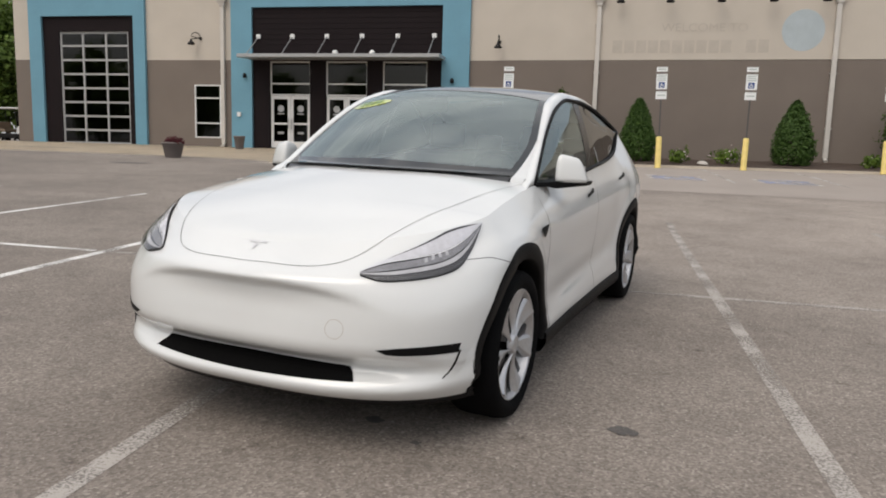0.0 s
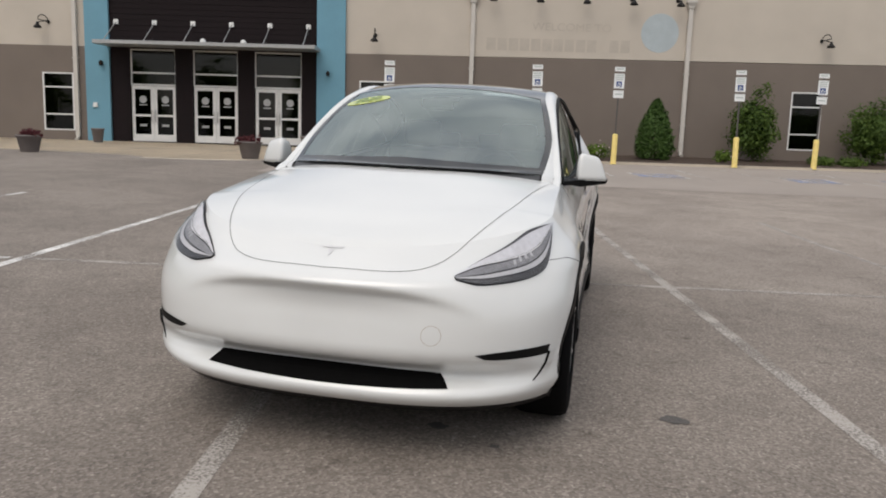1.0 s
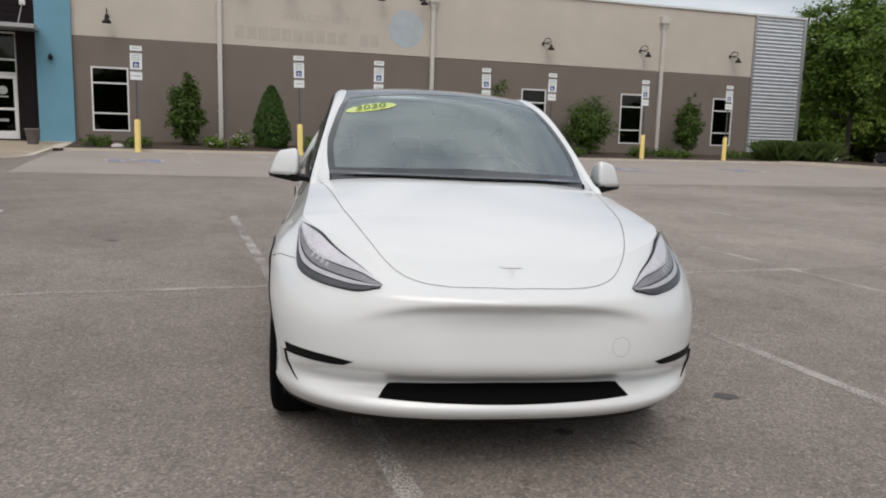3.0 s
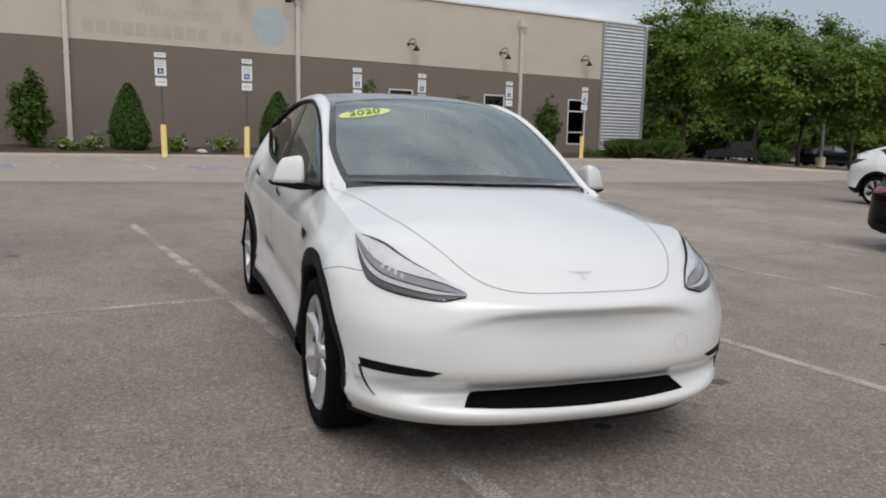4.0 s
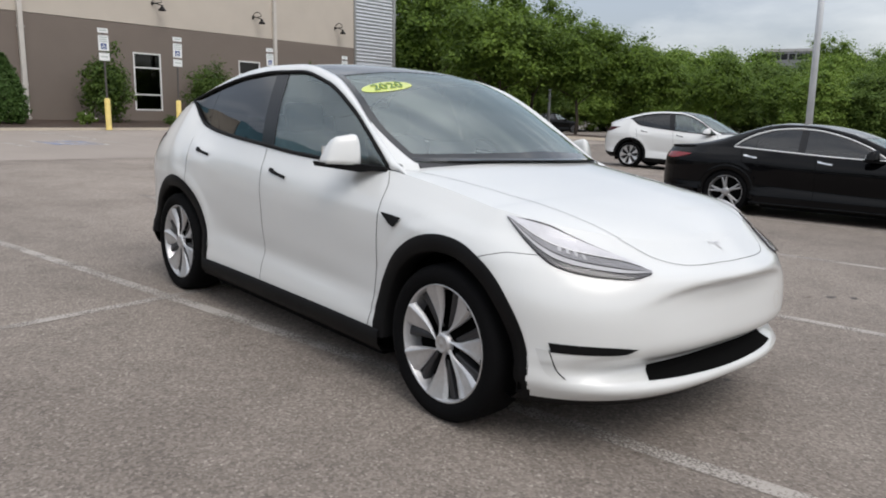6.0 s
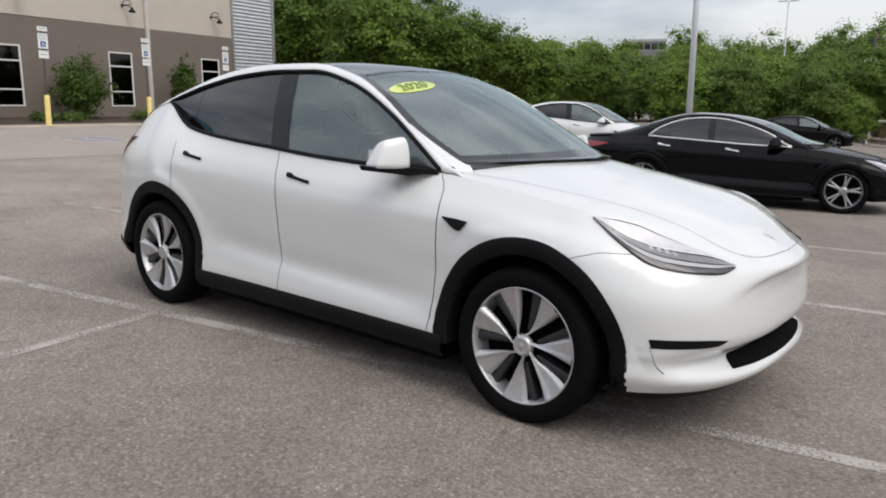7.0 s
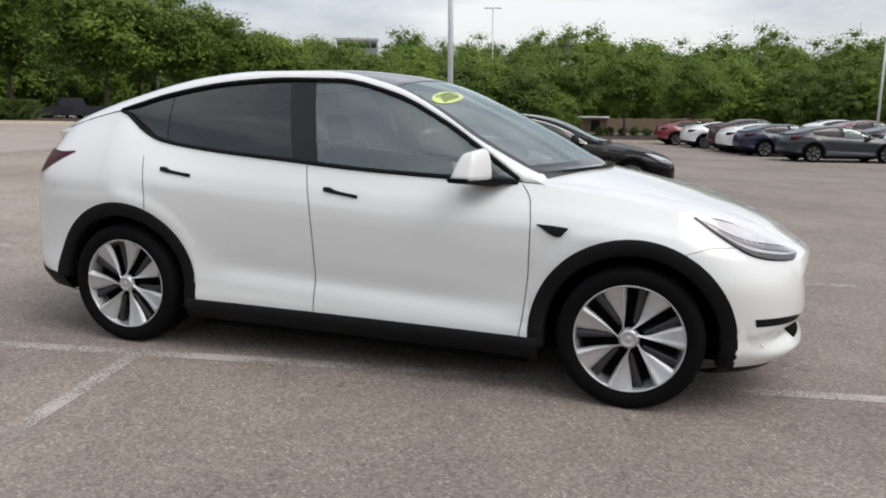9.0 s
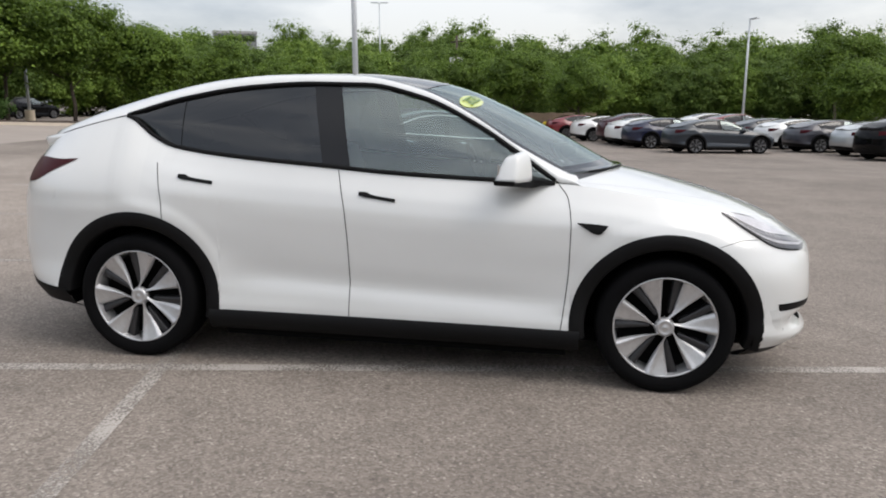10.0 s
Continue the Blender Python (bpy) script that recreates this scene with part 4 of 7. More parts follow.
def wheel_meshes(tyre, rim, style):
    """Tyre and rim as (name, mesh, material, label); the outer face looks along +x, the centre is the origin."""
    out = []
    t = [(rim - .004, .105), (rim + .012, .118), (tyre * .86, .128), (tyre * .955, .118), (tyre * .99, .095), (tyre, .06), (tyre, -.06), (tyre * .99, -.095), (tyre * .955, -.118), (tyre * .86, -.128), (rim, -.115), (rim - .004, -.1)]
    out.append(("tyre", lathe(bmesh.new(), t, 56, "x"), M_TYRE, "black rubber tyre"))
    bm = bmesh.new()
    lathe(bm, [(rim + .003, .108), (rim - .003, .114), (rim - .008, .104), (rim - .03, -.05), (rim - .05, -.1)], 56, "x")
    out.append(("rim_lip", bm, M_RIM, ""))
    bm = bmesh.new()
    lathe(bm, [(rim - .03, .03), (.05, .03), (0.0, .03)], 40, "x")
    out.append(("backing", bm, M_LINER, ""))
    if style == "blades":
        n = 7
        for k in range(n):
            a0 = 2 * math.pi * k / n
            bm = bmesh.new()
            rows = []
            for i in range(15):
                f = i / 14
                r = .046 + (rim - .006 - .046) * f
                wide = curve(f, [(0, .34), (.1, .16), (.2, .21), (.42, .36), (.72, .455), (1, .49)])
                swirl = curve(f, [(0, .34), (.12, .10), (.3, .02), (1, 0)])
                row = []
                for j in range(11):
                    g = j / 10
                    a = a0 + swirl + wide * (g - .5)
                    ridge = curve(g, [(0, -.026), (.05, .001), (.16, .009), (.32, .001), (.7, -.006), (.93, -.011), (1, -.028)])
                    h = .098 + .013 * f * f - .010 * math.sin(math.pi * f) + ridge * (.35 + .65 * f)
                    row.append((h, r * math.cos(a), r * math.sin(a)))
                rows.append(row)
            grid_faces(bm, rows)
            out.append(("petal", bm, M_RIM, ""))
            bm = bmesh.new()
            rows = []
            for i in range(7):
                f = i / 6
                r = .075 + (rim - .010 - .075) * f
                lo = curve(f, [(0, .10), (.3, .17), (1, .235)])
                hi = lo + curve(f, [(0, .30), (.4, .24), (1, .21)])
                rows.append([(h, r * math.cos(a), r * math.sin(a)) for h, a in ((.060, lo + a0), (.074, lo + a0 + .02), (.082, hi + a0 - .03), (.076, hi + a0), (.040, hi + a0 + .01))])
            grid_faces(bm, rows)
            out.append(("dark_blade", bm, M_RIM_DARK, ""))
        bm = bmesh.new()
        lathe(bm, [(.052, .080), (.049, .094), (.043, .102), (.036, .110), (.031, .106), (.012, .106), (.008, .109), (0, .109)], 28, "x")
        out.append(("hub_cap", bm, M_RIM, ""))
    else:
        for k in range(5):
            for off in (-.115, .115):
                a0 = 2 * math.pi * k / 5
                bm = bmesh.new()
                rows = []
                for i in range(6):
                    r = .05 + (rim - .02 - .05) * i / 5
                    a = a0 + off * (.55 + .75 * i / 5)
                    half = .0125 / r * (1.3 - .25 * i / 5)
                    rows.append([(h, r * math.cos(a + s * half), r * math.sin(a + s * half)) for h, s in ((.06, -1.2), (.095, -1), (.10, 0), (.095, 1), (.06, 1.2))])
                grid_faces(bm, rows)
                out.append(("spoke", bm, M_SPOKE, ""))
        bm = bmesh.new()
        lathe(bm, [(.07, .07), (.06, .1), (.03, .104), (0, .104)], 20, "x")
        out.append(("hub_cap", bm, M_RIM, ""))
    return out


def car(name, s, paint, label, group="", full=True, style="blades", rim_chrome=False, clad=None):
    """A car, standing at the origin with its nose towards -y."""
    car_e = tagged(empty(name), label, "car", group)
    clad = clad or M_TRIM
    body = Body(s)
    rows = body.rows(1.0 if full else .55)
    hood = body.hood_rows(rows)
    grids = [[r[1] for r in rows], [r[1] for r in hood]]
    skin = Skin(grids + [[[Vector((-p.x, p.y, p.z)) for p in row] for row in g] for g in grids])
    gap = M_LINER if rim_chrome else M_GAP
    hub, dz = body.hub, curve(-.87, s["zb"]) - 1.055

    # side panels, split at the shut lines
    def span(test):
        keep = [i for i in range(len(rows) - 1) if test(rows[i][1][14].y, rows[i + 1][1][14].y)]
        return [r[1] for r in rows[keep[0]:keep[-1] + 2]] if keep else None
    for pname, lo, hi, lab in (("front_bumper", -9, -1.92, ""), ("fender", -1.92, -.92, ""), ("front_door", -.92, .262, ""), ("rear_door", .262, 1.305, ""), ("quarter_panel", 1.305, 1.93, ""), ("rear_bumper", 1.93, 9, "")):
        grid = span(lambda a, b: lo - 1e-4 <= (a + b) / 2 <= hi + 1e-4)
        if not grid:
            continue
        if "bumper" in pname:
            bm = bmesh.new()
            both_sides(bm, grid)
            part(pname, clean(bm), paint, car_e, smooth=True)
        else:
            for sgn in (1, -1):
                bm = bmesh.new()
                grid_faces(bm, [[(sgn * p.x, p.y, p.z) for p in row] for row in grid])
                part(pname, clean(bm), paint, car_e, smooth=True)
    bm = bmesh.new()
    both_sides(bm, [r[1] for r in hood])
    part("hood", clean(bm), paint, car_e, smooth=True)

    # greenhouse
    def strip(ys, fn, m):
        return [[fn(y, j / m) for j in range(m + 1)] for y in ys]

    def steps(a, b, d=.05):
        n = max(2, int(round((b - a) / d)))
        return [a + (b - a) * i / n for i in range(n + 1)]
    tail_end = curve(s["tail_top"], s["tail_y"]) - .012

    def rail(y, t):
        a, e = body.upper(y), body.edge(y)
        m = a.lerp(e, t)
        n = Vector((e.z - a.z, 0, a.x - e.x)).normalized()
        return m + n * .022 * math.sin(math.pi * t) ** .7

    # the foot of the pillar runs out onto the hood
    foot = [rail(-.879, j / 8) for j in range(9)]
    runout = [[Vector((p.x, -.992, body.belt(-.95).z - .004)) for p in foot]] + [[p + Vector((0, -.03 * k, -.014 * k * j / 8)) for j, p in enumerate(foot)] for k in (2, 1)]
    for sgn in (1, -1):
        bm = bmesh.new()
        grid_faces(bm, [[(sgn * p.x, p.y, p.z) for p in row] for row in runout + strip(steps(-.879, tail_end), rail, 8)])
        part("roof_rail", clean(bm), paint, car_e, smooth=True)
    hatch = s["roof_end"] + .55
    for pname, a, b, mat in (("windscreen", -.879, s["header"], M_SCREEN_GLASS), ("roof_glass", s["header"], s["roof_end"], M_ROOF_GLASS), ("rear_glass", s["roof_end"] + .012, hatch, M_DARK_GLASS), ("tailgate", hatch, tail_end, paint)):
        bm = bmesh.new()
        both_sides(bm, strip(steps(a, b), body.over, 16))
        part(pname, clean(bm), mat, car_e, smooth=True)
    bm = bmesh.new()
    both_sides(bm, [[Vector(body.over(-.872 + (.057 + .035 * t) * i / 8, .075 + .925 * t)) + Vector((0, -.002, .003)) for t in [j / 20 for j in range(21)]] for i in range(9)])
    part("cowl_band", clean(bm), M_FRIT, car_e, "black band along the windscreen base", smooth=True)

    bm = bmesh.new()
    rws = [[], [], []]
    ex = body.edge(-.84).x
    for p in hood[-1][1]:
        if p.x > ex * .925:
            continue
        q = body.over(-.84, max(.03, 1 - p.x / ex)) + Vector((0, -.002, .0035))
        for k in range(3):
            rws[k].append((p + Vector((0, -.01, -.005))).lerp(q, k / 2))
    both_sides(bm, rws)
    part("cowl_panel", clean(bm), M_COWL, car_e, "dark grey panel at the windscreen's foot", smooth=True)
    if full and not rim_chrome:
        for sgn in (1, -1):
            bm = bmesh.new()
            rws = []
            for i in range(11):
                y = -.879 + .30 * i / 10
                wide = .070 * (1 - i / 10) ** 1.4 + .004
                rws.append([Vector(body.over(y, wide * j / 5)) + Vector((0, 0, .005 * math.sin(math.pi * min(1, .25 + .75 * (1 - j / 5))))) for j in range(6)])
            rws = [[p + Vector((0, -.075, -.07)) for p in rws[0]], [p + Vector((0, -.03, -.006)) for p in rws[0]]] + rws
            grid_faces(bm, [[(sgn * p.x, p.y, p.z) for p in row] for row in rws])
            part("pillar_foot", clean(bm), paint, car_e, smooth=True)
    if full:
        for sgn in (1, -1):
            bm = bmesh.new()
            grid_faces(bm, [[(sgn * p.x, p.y, p.z + .0025) for p in row] for row in strip(steps(-.872, s["header"] + .02), lambda y, t: body.over(y, (0 if rim_chrome else .070 * max(0, 1 - (y + .879) / .3) ** 1.4) + .05 * t), 4)])
            part("glass_edge_band", clean(bm), M_FRIT, car_e, smooth=True)
        bm = bmesh.new()
        both_sides(bm, [[p + Vector((0, 0, .0025)) for p in row] for row in strip([s["header"] - .012, s["header"], s["header"] + .012], body.over, 16)])
        part("glass_seam", clean(bm), M_FRIT, car_e, smooth=True)
    bm = bmesh.new()
    rws = []
    for k in range(25):
        phi = (math.pi / 2) * (k / 24) * .74
        p = body.tail(phi, curve(1.6, s["zb"]))
        if s is CROSSOVER:
            tip = Vector((p.x, max(p.y + .01, curve(p.x, [(0, 2.37), (.3, 2.345), (.5, 2.27), (.6, 2.20), (.66, 2.10), (.70, 2.01), (.8, 1.8)])), min(p.z - .004, 1.21) if p.x > .3 else 1.21))
            rws.append([p + Vector((0, -.17, .05)), p + Vector((0, -.08, .03)), tip.lerp(p, .35) + Vector((0, 0, .006)), tip, tip + Vector((0, -.012, -.035)), Vector((p.x, max(tip.y - .03, p.y), 1.09))])
        else:
            rws.append([p + Vector((0, -.10, .010)), p + Vector((0, -.02, .016)), p + Vector((0, .022, .024)), p + Vector((0, .018, .010)), p + Vector((0, -.01, -.010))])
    both_sides(bm, rws)
    part("spoiler_lip", clean(bm), paint, car_e, smooth=True)

    if full and not rim_chrome:
        for sgn in (1, -1):
            pts = [body.belt(y) for y in steps(1.57, tail_end - .04, .06)]
            part("tailgate_seam", tube(bmesh.new(), [(sgn * (p.x + .0005), p.y, p.z + .001) for p in pts], .0028, 5), gap, car_e)

    def side_glass(y, t):
        a, c = body.belt(y), body.upper(y)
        p = a.lerp(c, t)
        return p + Vector((.014 * math.sin(math.pi * t) - .006, 0, 0))
    d0, d1 = s["dlo"]
    b0, b1 = s["bpillar"]
    lean, q0 = s.get("slant", 0.0), s["quarter"]
    panes = [("front_window", d0, b0, 0, lean, M_DARK_GLASS if rim_chrome else M_SIDE_GLASS), ("b_pillar", b0, b1, lean, lean, M_PILLAR), ("rear_window", b1, q0, lean, 0, M_DARK_GLASS), ("quarter_window", q0 + .006, d1, 0, 0, M_DARK_GLASS), ("window_divider", q0, q0 + .006, 0, 0, M_TRIM)]

    def pane_rows(a, b, la, lb):
        n = max(2, int(round((b - a) / .04)))
        return [[side_glass(a + la * j / 10 + (b + lb * j / 10 - a - la * j / 10) * i / n, j / 10) for j in range(11)] for i in range(n + 1)]
    for sgn in (1, -1):
        for pname, a, b, la, lb, mat in panes:
            bm = bmesh.new()
            grid_faces(bm, [[(sgn * (p.x + (.003 if mat is M_PILLAR else 0)), p.y, p.z) for p in row] for row in pane_rows(a, b, la, lb)])
            part(pname, clean(bm), mat, car_e, smooth=True)
        for fn, mat in ((body.belt, M_BRIGHT if rim_chrome else M_TRIM), (body.upper, M_BRIGHT if rim_chrome else M_TRIM)):
            pts = [fn(y) for y in steps(d0 + .002, d1 + .012, .05)]
            bm = tube(bmesh.new(), [(sgn * (p.x + .003), p.y, p.z) for p in pts], .012, 8)
            part("window_trim", bm, mat, car_e, smooth=True)

    # cladding round the arches and along the sills
    for sgn in (1, -1):
        for c in (-hub, hub):
            rws = []
            first, last = (-10.2, 193.0) if c < 0 else (-12.0 if rim_chrome else 2.0, 192.4)
            for k in range(45):
                a = math.radians(first + (last - first) * k / 44)
                ro = s["arch"] + .016
                yo, zo = c + ro * math.cos(a), .345 + ro * math.sin(a)
                least = s["sill"] + .01 if (c < 0) == (math.cos(a) > 0) else .262 if c < 0 else .385
                at = skin.put((.9, yo, max(zo, least)), (-1, 0, 0), .003)
                ri = body.cut + .001
                near = skin.put((.9, c + ri * math.cos(a), max(.345 + ri * math.sin(a), least)), (-1, 0, 0), .003)
                flush = smoothstep(1.62, 1.92, -yo)
                row = [(sgn * (at.x - .0015 * flush), yo, zo)]
                for r, dx in ((s["arch"] + .006, .005), (s["arch"] - .055, .006), (s["arch"] - .064, -.006), (s["arch"] - .064, -.09)):
                    row.append((sgn * (near.x + dx - .004 * flush), c + r * math.cos(a), .345 + r * math.sin(a)))
                rws.append(row)
            bm = bmesh.new()
            grid_faces(bm, rws)
            part("arch_cladding", clean(bm), clad, car_e, smooth=True)
            bm = bmesh.new()
            rws = [[(sgn * x, c + (s["arch"] - .03) * math.cos(math.radians(-10 + 200 * k / 24)), .345 + (s["arch"] - .03) * math.sin(math.radians(-10 + 200 * k / 24))) for x in (.91, .55)] for k in range(25)]
            grid_faces(bm, rws)
            add_box(bm, sgn * .54, sgn * .56, c - .47, c + .47, .18, .82)
            part("wheel_liner", bm, M_LINER, car_e)
        rws = []
        for y in steps(-hub + s["arch"] - .04, hub - s["arch"] + .04, .1):
            x = body.side_x(y, .31)
            rws.append([(sgn * (x + dx), y, z) for dx, z in ((.001, s["sill"] + .006), (.012, s["sill"] - .004), (.008, .235), (-.02, .195), (-.12, .185))])
        bm = bmesh.new()
        grid_faces(bm, rws)
        part("sill_cladding", clean(bm), clad, car_e, smooth=True)
    bm = bmesh.new()
    add_box(bm, -.62, .62, -1.72, 2.0, .16, .24)
    add_box(bm, -.88, .88, -.95, .95, .15, .24)
    add_box(bm, -.66, .66, hub + s["arch"] - .02, hub + s["arch"] + .22, .24, .46)
    part("underbody", bm, M_LINER, car_e)
    # lower front lip and rear valance
    bm = bmesh.new()
    rws = []
    for k in range(29):
        phi = (math.pi / 2) * (k / 28) ** .9 * .80
        p = body.nose(phi, .25)
        rws.append([p + Vector((0, 0, .004)), Vector((p.x * .985, p.y + .05, .212)), Vector((p.x * .93, p.y + .16, .20))])
    both_sides(bm, rws)
    part("front_lip", clean(bm), M_TRIM, car_e, smooth=True)
    bm = bmesh.new()
    rws = []
    for k in range(25):
        phi = (math.pi / 2) * (k / 24) ** .9 * .86
        p, q = body.tail(phi, .425 - .05 * k / 24), body.tail(phi, .362)
        out = Vector((math.sin(phi), math.cos(phi), 0)) * .004
        rws.append([p + out, q + out, Vector((q.x * .985, q.y - .05, .29)), Vector((q.x * .93, q.y - .16, .25))])
    both_sides(bm, rws)
    part("rear_valance", clean(bm), M_TRIM, car_e, smooth=True)

    # wheels
    kit = wheel_meshes(s["tyre"], s["rim"], style)
    if not full or rim_chrome:
        kit = [(a, b, (M_SPOKE if rim_chrome else M_FAR_RIM) if m in (M_RIM, M_SPOKE) else m, c) for a, b, m, c in kit]
    made = []
    for c in (-hub, hub):
        for sgn in (1, -1):
            w = new("wheel")
            w.parent = car_e
            w.matrix_local = pose(sgn * (s["track"] + (.014 if c > 0 else 0)), c, s["tyre"] - .004) @ (pose(0, 0, 0, 12 + 20 * c) if sgn > 0 else pose(0, 0, 0, 0, 0, 180) @ pose(0, 0, 0, 6.5 if c < 0 else 27.0))
            if not made:
                for pname, bm, mat, lab in kit:
                    bmesh.ops.remove_doubles(bm, verts=bm.verts, dist=.0004)
                    bmesh.ops.recalc_face_normals(bm, faces=bm.faces)
                    made.append(part(pname, bm, mat, w, lab, smooth=True))
            else:
                for o in made:
                    cp = new(o.name.split(".")[0], o.data)
                    cp.parent = w
                    if "label" in o:
                        cp["label"] = o["label"]

    # lamps and small parts, mirrored
    way = (-.5, .82, -.28)
    top = [(.822, -1.688, .938), (.783, -1.775, .934), (.735, -1.845, .916), (.70, -1.91, .888), (.655, -1.978, .857), (.585, -2.065, .818), (.502, -2.172, .765)]
    low = [(.828, -1.695, .932), (.843, -1.83, .845), (.835, -1.925, .787), (.79, -2.008, .757), (.69, -2.108, .740), (.60, -2.168, .736), (.512, -2.185, .752)]
    top, low = [(x, y, z + dz * 1.15) for x, y, z in top], [(x, y, z + dz * 1.15) for x, y, z in low]

    def between(*parts_of):
        """The line that lies at those shares of the way from the lamp's upper to its lower edge."""
        return [Vector(a).lerp(Vector(b), f) for a, b, f in zip(top, low, parts_of)]
    for sgn in (1, -1):
        h = part("headlight", skin.patch(top, low, way, .002, 30, 12, sgn), M_LAMP_DARK, car_e, "clear headlight with grey reflector", smooth=True)
        if full:
            part("reflector", skin.patch(between(.14, .10, .08, .07, .07, .07, .08), between(.45, .46, .46, .42, .36, .24, .12), way, .009, 30, 8, sgn), M_HEAD, h, "pale upper reflector", smooth=True)
            part("reflector_edge", skin.patch(between(.46, .47, .47, .43, .37, .25, .13), between(.50, .50, .50, .46, .40, .28, .15), way, .0105, 30, 2, sgn), M_BRIGHT, h, smooth=True)
            part("projector_band", skin.patch(between(.54, .52, .51, .48, .43, .33, .25), between(.72, .68, .67, .66, .64, .60, .55), way, .008, 30, 6, sgn), M_HEAD_GREY, h, "grey projector band", smooth=True)
            part("light_guide", skin.patch(between(.76, .72, .71, .70, .69, .66, .60), between(.84, .82, .82, .81, .80, .77, .70), way, .0095, 30, 4, sgn), M_HEAD_PALE, h, smooth=True)
            part("lower_trim", skin.patch(between(.88, .86, .85, .84, .83, .80, .74), between(.93, .95, .96, .96, .96, .95, .9), way, .0078, 30, 4, sgn), M_HEAD_LOW, h, smooth=True)
            for t in (.18, .34, .50, .66):
                a = [Vector(top[2]).lerp(Vector(top[4]), t), Vector(top[2]).lerp(Vector(top[4]), t + .07)]
                b = [Vector(low[2]).lerp(Vector(low[4]), t), Vector(low[2]).lerp(Vector(low[4]), t + .07)]
                part("lamp_element", skin.patch([p.lerp(q, .51) for p, q in zip(a, b)], [p.lerp(q, .64) for p, q in zip(a, b)], way, .0105, 4, 4, sgn), M_HEAD_PALE, h, smooth=True)
            part("lens", skin.patch(top, low, way, .015, 30, 12, sgn), M_LAMP_CLEAR, h, "clear glossy lens", smooth=True).visible_shadow = False
        lamp_top, lamp_low = [(.91, 1.835, 1.108 + dz), (.87, 1.98, 1.10 + dz), (.79, 2.125, 1.105 + dz), (.62, 2.25, 1.10 + dz)], [(.912, 1.84, 1.103 + dz), (.89, 1.98, 1.04 + dz), (.80, 2.14, .966 + dz), (.63, 2.26, .955 + dz)]
        if rim_chrome:
            lamp_top, lamp_low = [(.90, 2.12, .90), (.86, 2.27, .905), (.78, 2.42, .91), (.6, 2.55, .90)], [(.90, 2.13, .885), (.87, 2.27, .845), (.79, 2.43, .815), (.6, 2.58, .815)]
        part("tail_lamp", skin.patch(lamp_top, lamp_low, (-.75, -.65, 0), .004, 16, 8, sgn), M_TAIL_RED if rim_chrome else M_TAIL, car_e, "red tail lamp" if rim_chrome else "dark red tail lamp", smooth=True)
        if s is CROSSOVER or s.get("like"):
            f = part("fog_slot", skin.patch([(.878, -2.0, .491), (.80, -2.09, .490), (.70, -2.17, .486), (.605, -2.215, .476)], [(.868, -2.005, .453), (.80, -2.09, .453), (.70, -2.17, .453), (.645, -2.2, .457)], (-.35, .94, 0), .002, 16, 4, sgn), M_TRIM, car_e, "black bumper slot")
            leg = [(.874, -1.995, .462), (.868, -2.004, .435), (.860, -2.013, .405), (.848, -2.025, .375), (.828, -2.052, .345)]
            ridge, flank = [], []
            for k in range(17):
                q = k / 16
                p = Vector([curve(q, [(i / 4, v[j]) for i, v in enumerate(leg)]) for j in range(3)])
                high = .010 * math.sin(math.pi * min(1.0, .42 + .58 * q)) ** .8
                foot, out = skin.put(p, (-.6, .8, 0), .001), Vector((.62, -.78, 0))
                side = skin.put(p + Vector((.03, .04, 0)), (-.8, .6, 0), .0005)
                crown = foot + out * high
                ridge.append([(sgn * v.x, v.y, v.z) for v in (side, side.lerp(crown, .5) + out * .002, crown)])
                flank.append([(sgn * v.x, v.y, v.z) for v in (crown, foot + Vector((-.006, -.004, 0)))])
            bm = bmesh.new()
            grid_faces(bm, ridge)
            part("slot_ridge", clean(bm), paint, f, smooth=True)
            bm = bmesh.new()
            grid_faces(bm, flank)
            part("slot_leg", clean(bm), M_TRIM, f)
            part("side_badge", skin.patch([(.93, -.975, .868), (.93, -1.05, .865), (.93, -1.13, .859)], [(.93, -.976, .863), (.93, -1.085, .814), (.93, -1.129, .854)], (-1, 0, 0), .008, 8, 3, sgn), M_TRIM, car_e, "black triangular camera badge")
        if full:
            for pname, pts in (("shut_line", [(.93, -.875, 1.05), (.93, -.925, .98), (.93, -.945, .83), (.93, -.945, .66), (.93, -.93, .425), (.93, -.915, .302)]), ("shut_line", [(.93, .30, 1.09), (.93, .27, .97), (.93, .247, .87), (.93, .23, .69), (.93, .222, .5), (.93, .22, .302)]), ("shut_line", [(.93, 1.33, 1.10), (.93, 1.31, 1.03), (.93, 1.29, .95), (.93, 1.273, .86), (.93, 1.268, .80)])):
                part(pname, skin.ribbon(pts, (-1, 0, 0), .0045, .0015, 40, sgn), gap, car_e)
            part("shut_line", skin.ribbon([(.953, -1.66, .775), (.953, -1.675, .78), (.941, -1.733, .797), (.92, -1.802, .811), (.881, -1.905, .81)], (-.9, .4, 0), .0026, .0014, 16, sgn), gap, car_e)
        for yh, zh in s.get("handles", ((.0755, .965 + dz), (1.092, 1.025 + dz))):
            sl = -.012
            h = part("door_handle", skin.patch([(.9, yh - .10, zh + sl - .002), (.9, yh + .04, zh + .006), (.9, yh + .055, zh + .016), (.9, yh + .10, zh + .018)], [(.9, yh - .10, zh + sl - .02), (.9, yh + .04, zh - .014), (.9, yh + .06, zh - .012), (.9, yh + .10, zh - .002)], (-1, 0, 0), .006, 16, 4, sgn), M_CHROME if rim_chrome else M_TRIM, car_e, "bright door handle" if rim_chrome else "flush black door handle")
